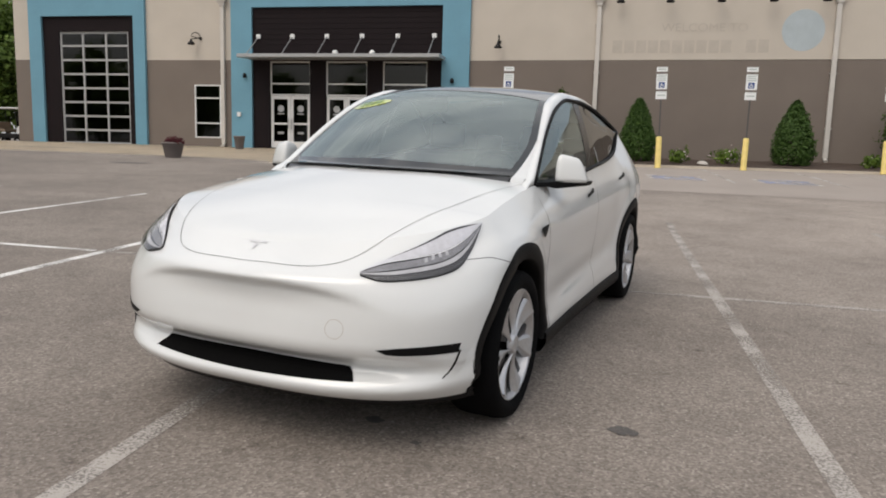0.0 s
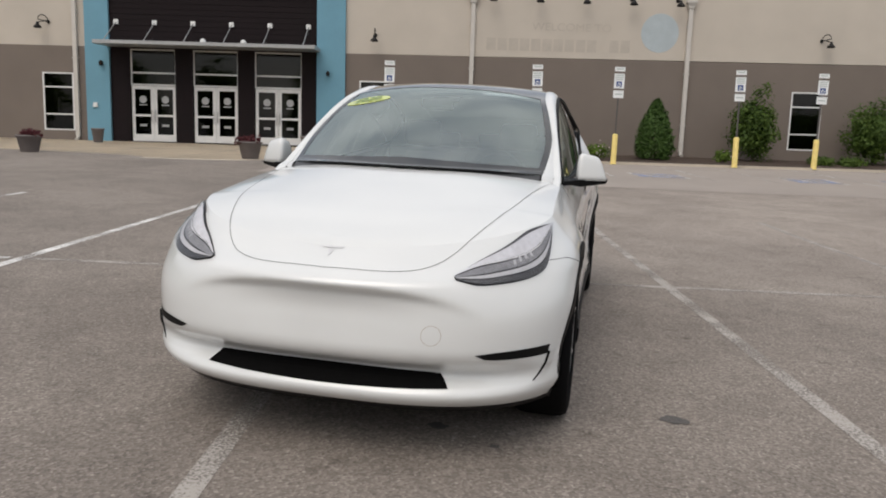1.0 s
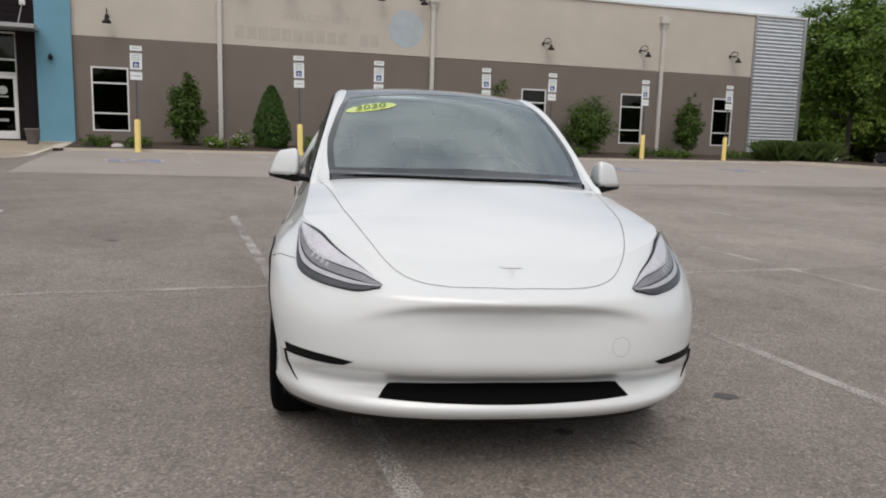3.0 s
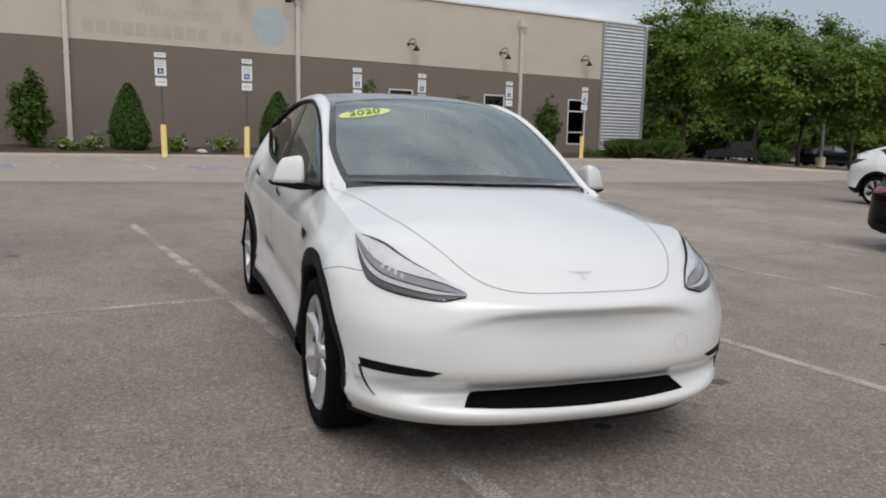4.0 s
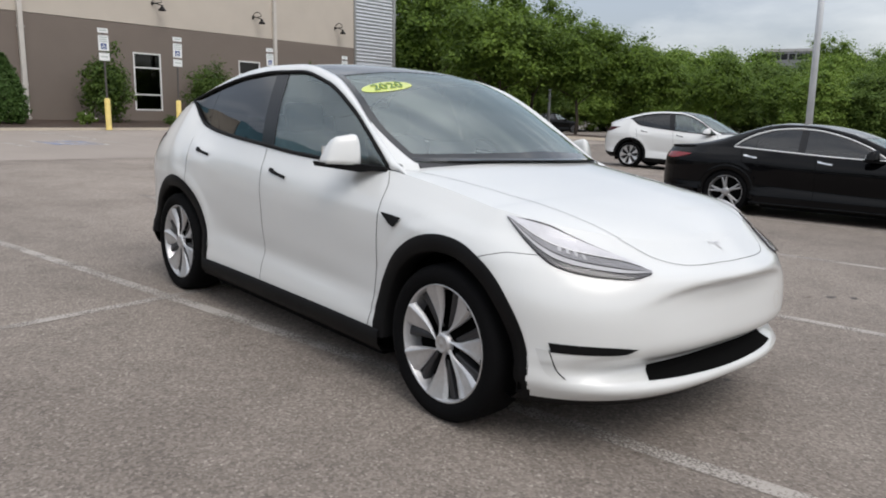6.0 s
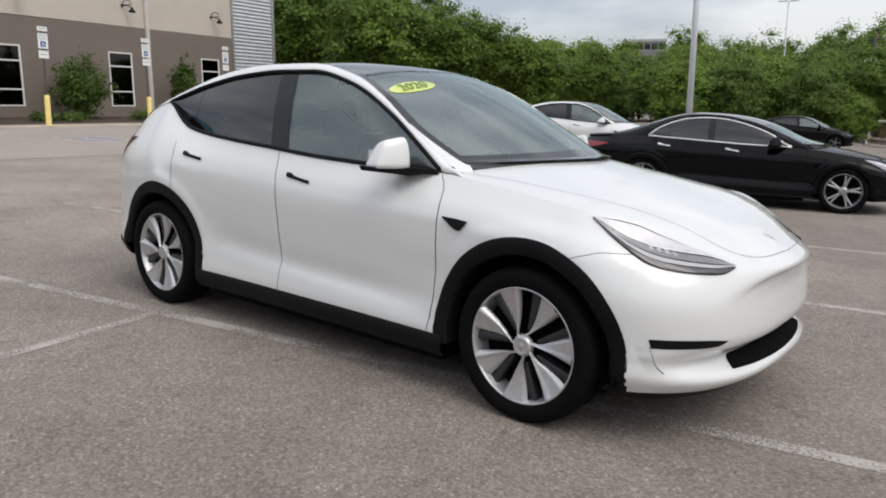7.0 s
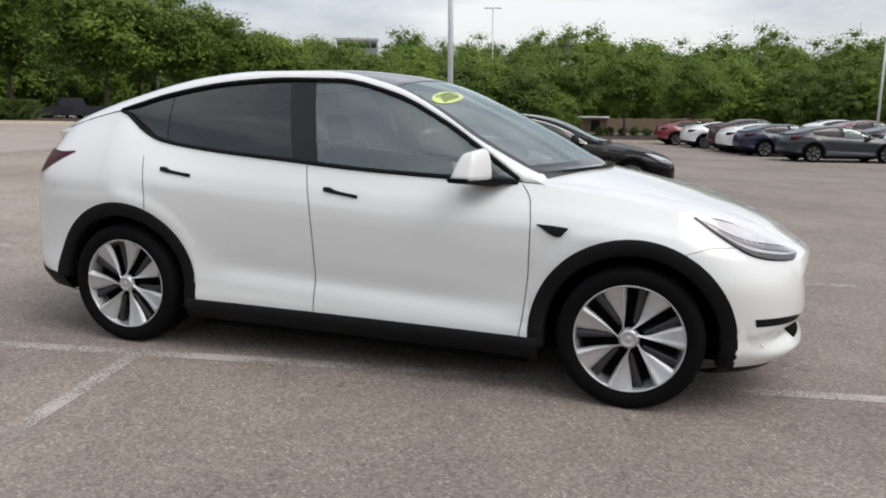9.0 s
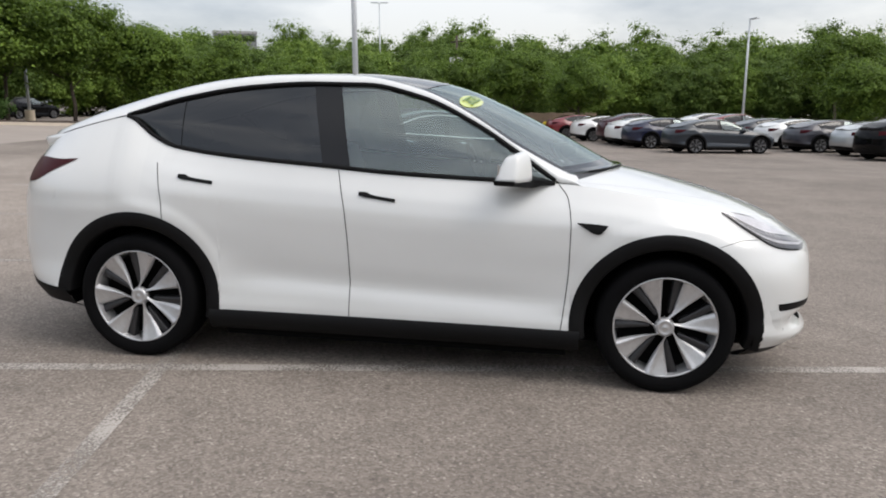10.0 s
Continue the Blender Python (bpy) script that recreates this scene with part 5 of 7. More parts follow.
        # mirror
        bm = bmesh.new()
        rws = []
        for i in range(13):
            el = math.pi / 2 * i / 12
            ce, se = max(0.0, math.cos(el)) ** .30, math.sin(el) ** .9
            row = []
            for k in range(32):
                a = 2 * math.pi * k / 32
                ca, sa = math.cos(a), math.sin(a)
                px, py = math.copysign(abs(ca) ** .45, ca), math.copysign(abs(sa) ** .62, sa)
                x = .960 - .020 * se + .086 * ce * px * (1 - .20 * se)
                y = -.64 - .012 * se + (.112 if py < 0 else .088) * ce * py * (1 - .22 * se)
                y += .50 * max(0.0, x - .885) * max(0.0, -py)
                row.append((sgn * x, y, 1.072 + dz + .136 * se - (.10 * (x - .93) + .26 * (y + .64)) * se))
            rws.append(row)
        vs = grid_faces(bm, rws, closed=True)
        bm.faces.new(vs[0])
        mir = part("mirror", clean(bm), paint, car_e, "white mirror cap" if paint is M_WHITE_PAINT else "", smooth=True)
        bm = bmesh.new()
        rws = [[(sgn * p[0], p[1], p[2] + dz) for p in row] for row in (
            [(.80, -.855, 1.068), (.80, -.855, 1.044), (.80, -.70, 1.050), (.80, -.70, 1.074)],
            [(.86, -.79, 1.071), (.86, -.79, 1.046), (.86, -.63, 1.052), (.86, -.63, 1.075)],
            [(.90, -.748, 1.076), (.90, -.742, 1.036), (.90, -.556, 1.040), (.90, -.55, 1.076)],
            [(1.048, -.655, 1.078), (1.042, -.65, 1.056), (1.045, -.556, 1.056), (1.052, -.548, 1.078)])]
        vs = grid_faces(bm, rws, closed=True)
        bm.faces.new(vs[-1])
        part("mirror_base", clean(bm), M_TRIM, mir, "black mirror base")
        part("mirror_glass", box(min(sgn * .91, sgn * 1.01), max(sgn * .91, sgn * 1.01), -.572, -.566, 1.095 + dz, 1.155 + dz), M_CHROME, mir)
        mir.location.y += s.get("mirror_back", 0)
    part("lower_grille", skin.patch([(-.47, -2.3, .374), (-.435, -2.3, .379), (0, -2.3, .387), (.435, -2.3, .379), (.47, -2.3, .374)], [(-.512, -2.3, .329), (-.3, -2.3, .324), (0, -2.3, .320), (.3, -2.3, .324), (.512, -2.3, .329)], (0, 1, 0), .002, 30, 6), M_LINER, car_e, "black lower grille opening")
    if full:
        line = [(.77, -.95, 1.1), (.735, -1.09, 1.05), (.705, -1.25, 1.03), (.645, -1.63, .98), (.565, -1.92, .92), (.498, -2.065, .855), (.413, -2.165, .80), (.31, -2.22, .78), (.2, -2.243, .776), (0, -2.257, .775)]
        for sgn in (1, -1):
            part("shut_line", skin.ribbon(line, (0, .45, -.9), .0022, .0015, 70, sgn), gap, car_e)
        part("nose_badge", skin.patch([(-.05, -2.152, .84), (0, -2.155, .84), (.05, -2.152, .84)], [(-.044, -2.163, .84), (0, -2.166, .84), (.044, -2.163, .84)], (0, .4, -.9), .003, 8, 2), M_BADGE, car_e, "small chrome badge")
        part("nose_badge_stem", skin.patch([(-.011, -2.168, .83), (.011, -2.168, .83)], [(-.004, -2.195, .81), (.004, -2.195, .81)], (0, .5, -.85), .003, 4, 4), M_BADGE, car_e)
        bm = skin.patch([(.444 + .037 * math.cos(a), -2.3, .547 + .037 * math.sin(a)) for a in [2 * math.pi * k / 24 for k in range(25)]], [(.444 + .039 * math.cos(a), -2.3, .547 + .039 * math.sin(a)) for a in [2 * math.pi * k / 24 for k in range(25)]], (0, 1, 0), .001, 48, 1)
        part("tow_eye_cover", bm, M_FADED, car_e)
    return car_e, body, skin

CAR, CAR_BODY, CAR_SKIN = car("electric_crossover", CROSSOVER, M_WHITE_PAINT, "pearl white electric crossover with black cladding and silver wheel covers", "")
CAR.matrix_world = LEAN


# ---- inside the car and on its glass ----
def interior(car_e, body):
    def inner(y, z):
        return body.side_x(y, z) - .045
    for sgn in (1, -1):
        bm = bmesh.new()
        ys = [-.9 + .1 * k for k in range(19)]
        grid_faces(bm, [[(sgn * inner(y, z), y, z) for z in [.3 + (curve(y, CROSSOVER["zb"]) - .02 - .3) * k / 8 for k in range(9)]] for y in ys])
        part("door_card", bm, M_SEAT, car_e, smooth=True)
    bm = bmesh.new()
    add_box(bm, -.52, .52, -1.0, 2.0, .25, .3)
    add_box(bm, -.85, .85, -.9, .9, .25, .3)
    part("cabin_floor", bm, M_SEAT, car_e)
    bm = bmesh.new()
    rows = [[(x, y, z - .05 * (x / .78) ** 2) for x in [-.78 + .13 * k for k in range(13)]] for y, z in ((-1.02, 1.02), (-.8, 1.035), (-.55, 1.03), (-.46, .99), (-.44, .9), (-.5, .7), (-.5, .5))]
    grid_faces(bm, rows)
    part("dashboard", bm, M_SEAT, car_e, "dark dashboard", smooth=True)
    s = part("screen", box(-.19, .19, -.43, -.41, .95, 1.18, .006), M_LINER, car_e, "wide centre screen")
    bm = bmesh.new()
    m = Matrix.Translation((.37, -.33, 1.03)) @ Matrix.Rotation(radians(66), 4, "X")
    ring = []
    for k in range(32):
        a = 2 * math.pi * k / 32
        ring.append([(m @ Vector(((.182 + .014 * math.cos(b)) * math.cos(a), (.182 + .014 * math.cos(b)) * math.sin(a), .014 * math.sin(b)))) for b in [2 * math.pi * q / 8 for q in range(8)]])
    grid_faces(bm, ring + ring[:1], closed=True)
    w = part("steering_wheel", clean(bm), M_LINER, car_e, "black steering wheel", smooth=True)
    bm = bmesh.new()
    add_box(bm, -.17, .17, -.018, .018, -.01, .01, m=m)
    add_box(bm, -.06, .06, -.055, .045, -.02, .016, .01, m=m)
    part("spokes", bm, M_LINER, w)

    def seat(x, y, wide, back=18):
        e = new("seat")
        e.parent = car_e
        e.matrix_local = pose(x, y, 0)
        bm = bmesh.new()
        add_box(bm, -wide / 2, wide / 2, -.3, .25, .42, .62, .06)
        part("cushion", bm, M_SEAT, e, smooth=True)
        bm = bmesh.new()
        add_box(bm, -wide / 2, wide / 2, -.07, .07, 0, .62, .055, Matrix.Translation((0, .27, .58)) @ Matrix.Rotation(radians(-back), 4, "X"))
        part("backrest", bm, M_SEAT, e, smooth=True)
        return e

    for x in (.37, -.37):
        e = seat(x, .18, .5)
        bm = bmesh.new()
        add_box(bm, -.14, .14, -.05, .05, 0, .2, .045, Matrix.Translation((0, .48, 1.18)) @ Matrix.Rotation(radians(-14), 4, "X"))
        part("headrest", bm, M_SEAT, e, smooth=True)
    e = seat(0, 1.12, 1.25, 24)
    for x in (.4, 0, -.4):
        bm = bmesh.new()
        add_box(bm, x - .12, x + .12, -.045, .045, 0, .15, .04, Matrix.Translation((0, .56, 1.14)) @ Matrix.Rotation(radians(-20), 4, "X"))
        part("headrest", bm, M_SEAT, e, smooth=True)
    bm = bmesh.new()
    add_box(bm, -.1, .1, -.02, .02, 0, .06, .015, Matrix.Translation((0, -.42, 1.44)))
    part("rear_view_mirror", bm, M_LINER, car_e)
    bm = bmesh.new()
    a, b, c, d = (Vector((sx * w, 0, 0)) + body.over(y, 1) + Vector((0, .02, -.022)) for sx, w, y in ((-1, .05, -.20), (1, .05, -.20), (1, .085, -.27), (-1, .085, -.27)))
    for low in (0, .05):
        bm.faces.new([bm.verts.new(v + Vector((0, 0, -low))) for v in (a, b, c, d)])
    bm.verts.ensure_lookup_table()
    for k in range(4):
        bm.faces.new([bm.verts[k], bm.verts[(k + 1) % 4], bm.verts[4 + (k + 1) % 4], bm.verts[4 + k]])
    part("camera_housing", clean(bm), M_LINER, car_e, "dark camera housing behind the windscreen")
    # wipers at the windscreen's foot
    for x0, x1 in ((.55, -.05), (-.1, -.58)):
        pts = []
        for k in range(9):
            x = x0 + (x1 - x0) * k / 8
            p = body.over(-.86, 1 - abs(x) / .76)
            pts.append((x, p.y - .02, p.z - .004))
        part("wiper", tube(bmesh.new(), pts, .0045, 6), M_TRIM, car_e)


interior(CAR, CAR_BODY)


def year_sticker(car_e, body):
    glass_skin = Skin([[[Vector((sx * p.x, p.y, p.z)) for p in [body.over(y, j / 14) for j in range(15)]] for y in [-.879 + .05 * k for k in range(14)]] for sx in (1, -1)])
    c, wide, high = Vector((-.47, -.38, 1.49)), .155, .056
    nrm = Vector((-.15, -.62, .77)).normalized()
    ax = Vector((1, -.12, .10)).normalized()
    ax = (ax - ax.dot(nrm) * nrm).normalized()
    up = nrm.cross(ax)
    top = [c + ax * wide * math.cos(a) + up * high * math.sin(a) for a in [math.pi * (1 - k / 24) for k in range(25)]]
    low = [c + ax * wide * math.cos(a) - up * high * math.sin(a) for a in [math.pi * (1 - k / 24) for k in range(25)]]
    bm = glass_skin.patch(top, low, -nrm, .003, 32, 6)
    st = part("year_sticker", bm, M_STICKER, car_e, "yellow green oval sticker with the year")
    at, side, over = glass_skin.put(c, -nrm, .003), glass_skin.put(c + ax * .09, -nrm, .003), glass_skin.put(c + up * .035, -nrm, .003)
    other, under = glass_skin.put(c - ax * .09, -nrm, .003), glass_skin.put(c - up * .035, -nrm, .003)
    ax = (side - other).normalized()
    nrm = ax.cross(over - under).normalized()
    up = nrm.cross(ax)
    at = at + nrm * .004
    m = Matrix((ax, up, nrm)).transposed().to_4x4()
    m.translation = at
    wall_text("2020", .095, m, M_STICKER_INK, "sticker_text", st, .0006)


year_sticker(CAR, CAR_BODY)

# ---- other cars ----
def lowered(s, f, g=1.0):
    """A lower copy of a car's shape."""
    d = dict(s)
    z = lambda v: .33 + (v - .33) * f  # noqa: E731
    for k in ("zb", "zc_hood", "zu", "ze", "zc"):
        d[k] = [(a, z(v)) for a, v in s[k]]
    d["nose_z"] = [(z(a), z(v)) for a, v in s["nose_z"]]
    for k in ("nose_y", "tail_y"):
        d[k] = [(z(a), v * g) for a, v in s[k]]
    d["tail_top"], d["like"] = z(s["tail_top"]), False
    return d


COUPE = dict(
    wheelbase=2.94, tyre=.345, rim=.255, arch=.408, track=.785, like=False,
    xb=[(-1.6, .80), (-.9, .80), (-.4, .82), (.5, .825), (1.0, .80), (1.4, .76), (1.6, .74)],
    zb=[(-1.6, .845), (-1.2, .905), (-.75, .945), (0, .965), (.5, .99), (1.1, 1.02), (1.44, 1.035), (1.6, 1.03)],
    xmax=[(-1.6, .925), (-1.445, .935), (-.95, .92), (0, .92), (.9, .925), (1.445, .935), (1.6, .93)],
    zc_hood=[(-2.3, .70), (-2.1, .78), (-1.6, .90), (-1.2, .965), (-.95, .99)],
    nose_z=[(.2, .2), (.5, .5), (.7, .62), (.845, .73)],
    nose_y=[(.16, -2.13), (.22, -2.29), (.3, -2.335), (.5, -2.345), (.6, -2.33), (.68, -2.29), (.73, -2.23)],
    tail_y=[(.2, 2.53), (.3, 2.62), (.5, 2.67), (.8, 2.66), (.95, 2.6), (1.0, 2.56)], tail_top=.985,
    xu=[(-.87, .80), (-.72, .79), (-.4, .725), (0, .66), (.4, .62), (.8, .625), (1.1, .67), (1.3, .72), (1.44, .755)],
    zu=[(-.87, .94), (-.72, .955), (-.4, 1.13), (0, 1.275), (.3, 1.335), (.55, 1.35), (.85, 1.325), (1.1, 1.255), (1.3, 1.155), (1.44, 1.042)],
    xe=[(-.88, .74), (-.5, .67), (-.1, .58), (.4, .53), (.9, .53), (1.4, .56), (2.3, .5)],
    ze=[(-.88, .995), (-.5, 1.17), (-.1, 1.32), (.4, 1.40), (.75, 1.405), (1.0, 1.37), (1.4, 1.24), (1.8, 1.10), (2.4, .985)],
    zc=[(-1.2, .99), (-.9, 1.07), (-.5, 1.25), (-.2, 1.35), (.1, 1.405), (.4, 1.43), (.7, 1.435), (1.0, 1.405), (1.3, 1.32), (1.7, 1.175), (2.1, 1.06), (2.4, 1.0)],
    sill=.2, dlo=(-.715, 1.43), bpillar=(.41, .51), quarter=1.107, roof_end=1.0, header=-.3, end=1.44,
    handles=((.12, .878), (1.157, .912)), mirror_back=.17,
)


def stands(x, y, turn):
    """The pose of a car parked there."""
    m = Matrix.Translation((x, y, ground_z(x, y))) @ Matrix.Rotation(radians(turn), 4, "Z")
    d = .6
    nx, ny = (ground_z(x - d, y) - ground_z(x + d, y)) / (2 * d), (ground_z(x, y - d) - ground_z(x, y + d)) / (2 * d)
    n = Vector((nx, ny, 1)).normalized()
    return Matrix.Translation((x, y, ground_z(x, y) - .004)) @ Vector((0, 0, 1)).rotation_difference(n).to_matrix().to_4x4() @ Matrix.Rotation(radians(turn), 4, "Z")


twin = copy_thing(CAR, stands(16.06, 7.41, 12.5))
twin["label"] = "white electric crossover parked beside a black sedan"
for o in list(twin.children):
    if o.name.startswith("year_sticker"):
        for k in list(o.children):
            bpy.data.objects.remove(k)
        bpy.data.objects.remove(o)

BLACK_CAR, _, _ = car("black_sedan", COUPE, M_BLACK_PAINT, "glossy black four-door coupe with five-spoke wheels and chrome window trim", style="spokes", rim_chrome=True, clad=M_BLACK_PAINT)
BLACK_CAR.matrix_world = stands(9.141, .759, 13.0)

SALOON = lowered(CROSSOVER, .86)
paints = {
    "slate": car_paint("slate grey paint", (.017, .024, .034), .1, coat=.5), "navy": car_paint("navy paint", (.008, .012, .040), .1, coat=.5), "red": car_paint("red paint", (.17, .008, .014)),
    "maroon": car_paint("maroon paint", (.05, .010, .018), .2, coat=.5), "silver": car_paint("silver paint", (.45, .47, .48), .6), "grey": car_paint("grey paint", (.04, .04, .052), .2, coat=.5),
}
paints["white"], paints["black"] = M_WHITE_PAINT, M_BLACK_PAINT
ROW = [("slate", SALOON, 29.21, -7.91, 15), ("navy", SALOON, 32.55, -6.47, 15), ("white", SALOON, 34.66, -5.81, 15), ("maroon", CROSSOVER, 36.61, -5.47, 15), ("white", SALOON, 39.16, -4.14, 15), ("red", SALOON, 42.03, -2.66, 15),
       ("black", CROSSOVER, 25.79, -14.58, 15), ("silver", SALOON, 28.42, -14.62, 15), ("grey", SALOON, 31.28, -13.55, 15), ("white", SALOON, 33.86, -12.90, 15), ("slate", SALOON, 36.63, -12.30, 15),
       ("red", CROSSOVER, 41.50, -11.69, 15), ("white", CROSSOVER, 44.55, -10.84, 15)]
words = {"slate": "slate blue", "navy": "dark navy", "silver": "pale silver"}
first = {}
for colour, shape, x, y, turn in ROW:
    key = (colour, id(shape))
    if key in first:
        copy_thing(first[key], stands(x, y, turn))
    else:
        kind = "saloon" if shape is SALOON else "crossover"
        first[key], _, _ = car("parked_" + kind, shape, paints[colour], words.get(colour, colour) + " " + kind + " parked in a far row of the car park", "far row of cars", full=False, style="spokes" if colour == "silver" else "blades")
        first[key].matrix_world = stands(x, y, turn)
tall, _, _ = car("parked_suv", lowered(CROSSOVER, .95), M_BLACK_PAINT, "black sport utility vehicle parked before the trees", full=False, style="spokes")
tall.matrix_world = stands(38.3, 6.75, 13)
copy_thing(first[("black", id(CROSSOVER))], stands(46.5, 38.5, 75))["label"] = "dark estate car parked under the trees"


def pickup():
    e = tagged(empty("pickup_truck"), "dark grey pickup truck with chrome bumper under the trees", "truck")
    bm = bmesh.new()
    prof = [(-2.75, .45), (-2.78, .8), (-2.7, 1.08), (-1.35, 1.16), (-.75, 1.78), (.75, 1.8), (.95, 1.2), (2.7, 1.18), (2.75, .5), (-2.75, .45)]
    rows = [[(x * (1 if z < 1.25 else .86), y, z) for y, z in prof] for x in (-.98, .98)]
    vs = grid_faces(bm, rows)
    for r in vs:
        bm.faces.new(r[:-1])
    part("body", clean(bm), paints["grey"], e)
    bm = bmesh.new()
    grid_faces(bm, [[(x * (1 - .1 * k), -1.33 + .54 * k, 1.20 + .53 * k) for x in (-.80, -.4, 0, .4, .80)] for k in (0, .5, 1)])
    part("windscreen", bm, M_ROOF_GLASS, e)
    for sgn in (1, -1):
        part("mirror", box(sgn * 1.02 - .09, sgn * 1.02 + .09, -1.02, -.94, 1.22, 1.42, .02), M_TRIM, e)
    for sgn in (1, -1):
        part("window", box(sgn * .86 - .01, sgn * .86 + .01, -.85, .65, 1.28, 1.68), M_DARK_GLASS, e)
        part("headlight", box(sgn * .8 - .14, sgn * .8 + .14, -2.8, -2.72, .82, .98, .02), M_HEAD, e)
    part("grille", box(-.6, .6, -2.8, -2.74, .7, 1.0, .02), M_CHROME, e)
    part("front_bumper", box(-.95, .95, -2.88, -2.7, .42, .62, .04), M_CHROME, e)
    for y in (-1.75, 1.75):
        for sgn in (1, -1):
            w = part("wheel", lathe(bmesh.new(), [(0, .12), (.22, .12), (.24, .14), (.38, .13), (.4, .08), (.4, -.1), (0, -.1)], 24, "x", Matrix.Translation((sgn * .84, y, .4)) @ Matrix.Rotation(0 if sgn > 0 else math.pi, 4, "Z")), M_TYRE, e)
    return e


pickup().matrix_world = stands(42.5, 43.5, -132)


# ---- painted lines, stains ----
def painted(name, a, b, wide, mat, label, lift=.0025, parent=None):
    a, b = Vector((*a, 0)), Vector((*b, 0))
    d = (b - a).normalized()
    s = Vector((-d.y, d.x, 0)) * wide / 2
    n = max(2, int((b - a).length / .4))
    bm = bmesh.new()
    rows = []
    for i in range(n + 1):
        p = a.lerp(b, i / n)
        rows.append([(q.x, q.y, ground_z(q.x, q.y) + lift) for q in (p - s, p + s)])
    grid_faces(bm, rows)
    return tagged(mesh_object(name, bm, mat), label, "line", kind="structure")


ROW_DIR = Vector((-.196, .981, 0))
for x, fresh in ((-9.8, 1), (-6.92, 1), (-4.0, 1), (-1.11, 0), (1.66, 0), (4.46, 0), (7.5, 0), (10.3, 0), (13.1, 0)):
    c = Vector((x, 1.475 + .22 * x, 0))
    a, b = c + ROW_DIR * 5.15, c - ROW_DIR * 5.15
    painted("parking_line", a[:2], b[:2], .1, M_LINE_FRESH if fresh else M_LINE, "worn white painted parking line on asphalt")
painted("parking_line", (-13, 1.475 - .22 * 13), (-4.1, 1.475 - .22 * 4.1), .09, M_LINE_FRESH, "white painted line between two rows of stalls", .0035)
painted("parking_line", (-4.0, 1.475 - .22 * 4.0), (15, 1.475 + .22 * 15), .09, M_LINE, "faint worn line between two rows of stalls", .0035)


def blot(x, y, r, seed, name="oil_stain"):
    rnd = random.Random(seed)
    bm = bmesh.new()
    vs = []
    for k in range(18):
        a = 2 * math.pi * k / 18
        q = r * (.75 + .5 * rnd.random())
        px, py = x + q * math.cos(a) * 1.25, y + q * math.sin(a)
        vs.append(bm.verts.new((px, py, ground_z(px, py) + .003)))
    bm.faces.new(vs)
    tagged(mesh_object(name, bm, M_DARK_MARK), "small dark oil stain on the asphalt", "stain", "oil stains", kind="structure")


for k, (x, y, r) in enumerate([(1.45, -1.39, .05), (.67, -1.96, .018), (.39, -1.82, .035), (3.31, -.99, .03), (3.34, -1.45, .035), (3.47, -1.58, .03), (-3.0, 3.4, .05)]):
    blot(x, y, r, k)


def streak(u, v, long, wide, seed, height):
    """A long dark patch in front of the building."""
    rnd = random.Random(seed)
    bm = bmesh.new()
    vs = []
    for k in range(26):
        a = 2 * math.pi * k / 26
        q = .8 + .4 * rnd.random()
        p = FRONT @ Vector((u + long / 2 * q * math.cos(a), -v - wide / 2 * q * math.sin(a), 0))
        vs.append(bm.verts.new((p.x, p.y, height(p.x, p.y, v) + .006)))
    bm.faces.new(vs)
    tagged(mesh_object("damp_stain", bm, M_DARK_MARK), "long dark patch on the paving", "stain", "damp stains", kind="structure")


streak(-26.3, 6.2, 2.6, .5, 3, lambda x, y, v: .585 + .315 * (1 - v / 12))
streak(-17.2, 14.6, 1.3, .35, 4, lambda x, y, v: ground_z(x, y))


def crack(x, y, turn, length, seed):
    rnd = random.Random(seed)
    a, p = radians(turn), Vector((x, y, 0))
    line = []
    for k in range(int(length / .06)):
        a += rnd.uniform(-.5, .5)
        p = p + Vector((math.cos(radians(turn)) * .7 + .3 * math.cos(a), math.sin(radians(turn)) * .7 + .3 * math.sin(a), 0)) * .06
        line.append(p.copy())
    bm = bmesh.new()
    rows = []
    for i, q in enumerate(line):
        d = (line[min(i + 1, len(line) - 1)] - line[max(0, i - 1)]).normalized()
        s = Vector((-d.y, d.x, 0)) * .004
        rows.append([(v.x, v.y, ground_z(v.x, v.y) + .0025) for v in (q - s, q + s)])
    grid_faces(bm, rows)
    tagged(mesh_object("crack", bm, M_DARK_MARK), "fine crack in the asphalt", "crack", "cracks", kind="structure")


for k, (x, y, turn, l) in enumerate([(-6.5, 9.0, 5, 5.0), (-8.0, 7.6, 8, 7.0), (2.0, 9.2, 12, 6.0), (-3.2, 10.2, 12, 4.0)]):
    crack(x, y, turn, l, k)


# ---- walk, apron, beds ----
def local_sheet(u0, u1, v0, v1, height, nu=30, nv=8):
    """A sheet in front of the facade: u along it, v out from it."""
    rows = []
    for i in range(nu + 1):
        row = []
        for j in range(nv + 1):
            u, v = u0 + (u1 - u0) * i / nu, v0 + (v1 - v0) * j / nv
            p = FRONT @ Vector((u, -v, 0))
            row.append((p.x, p.y, height(p.x, p.y, u, v)))
        rows.append(row)
    return rows


def walk_height(x, y, u, v):
    return .585 + .315 * (1 - min(12, max(0, v)) / 12)


ROUND = 2.4  # radius of the corner of the walk


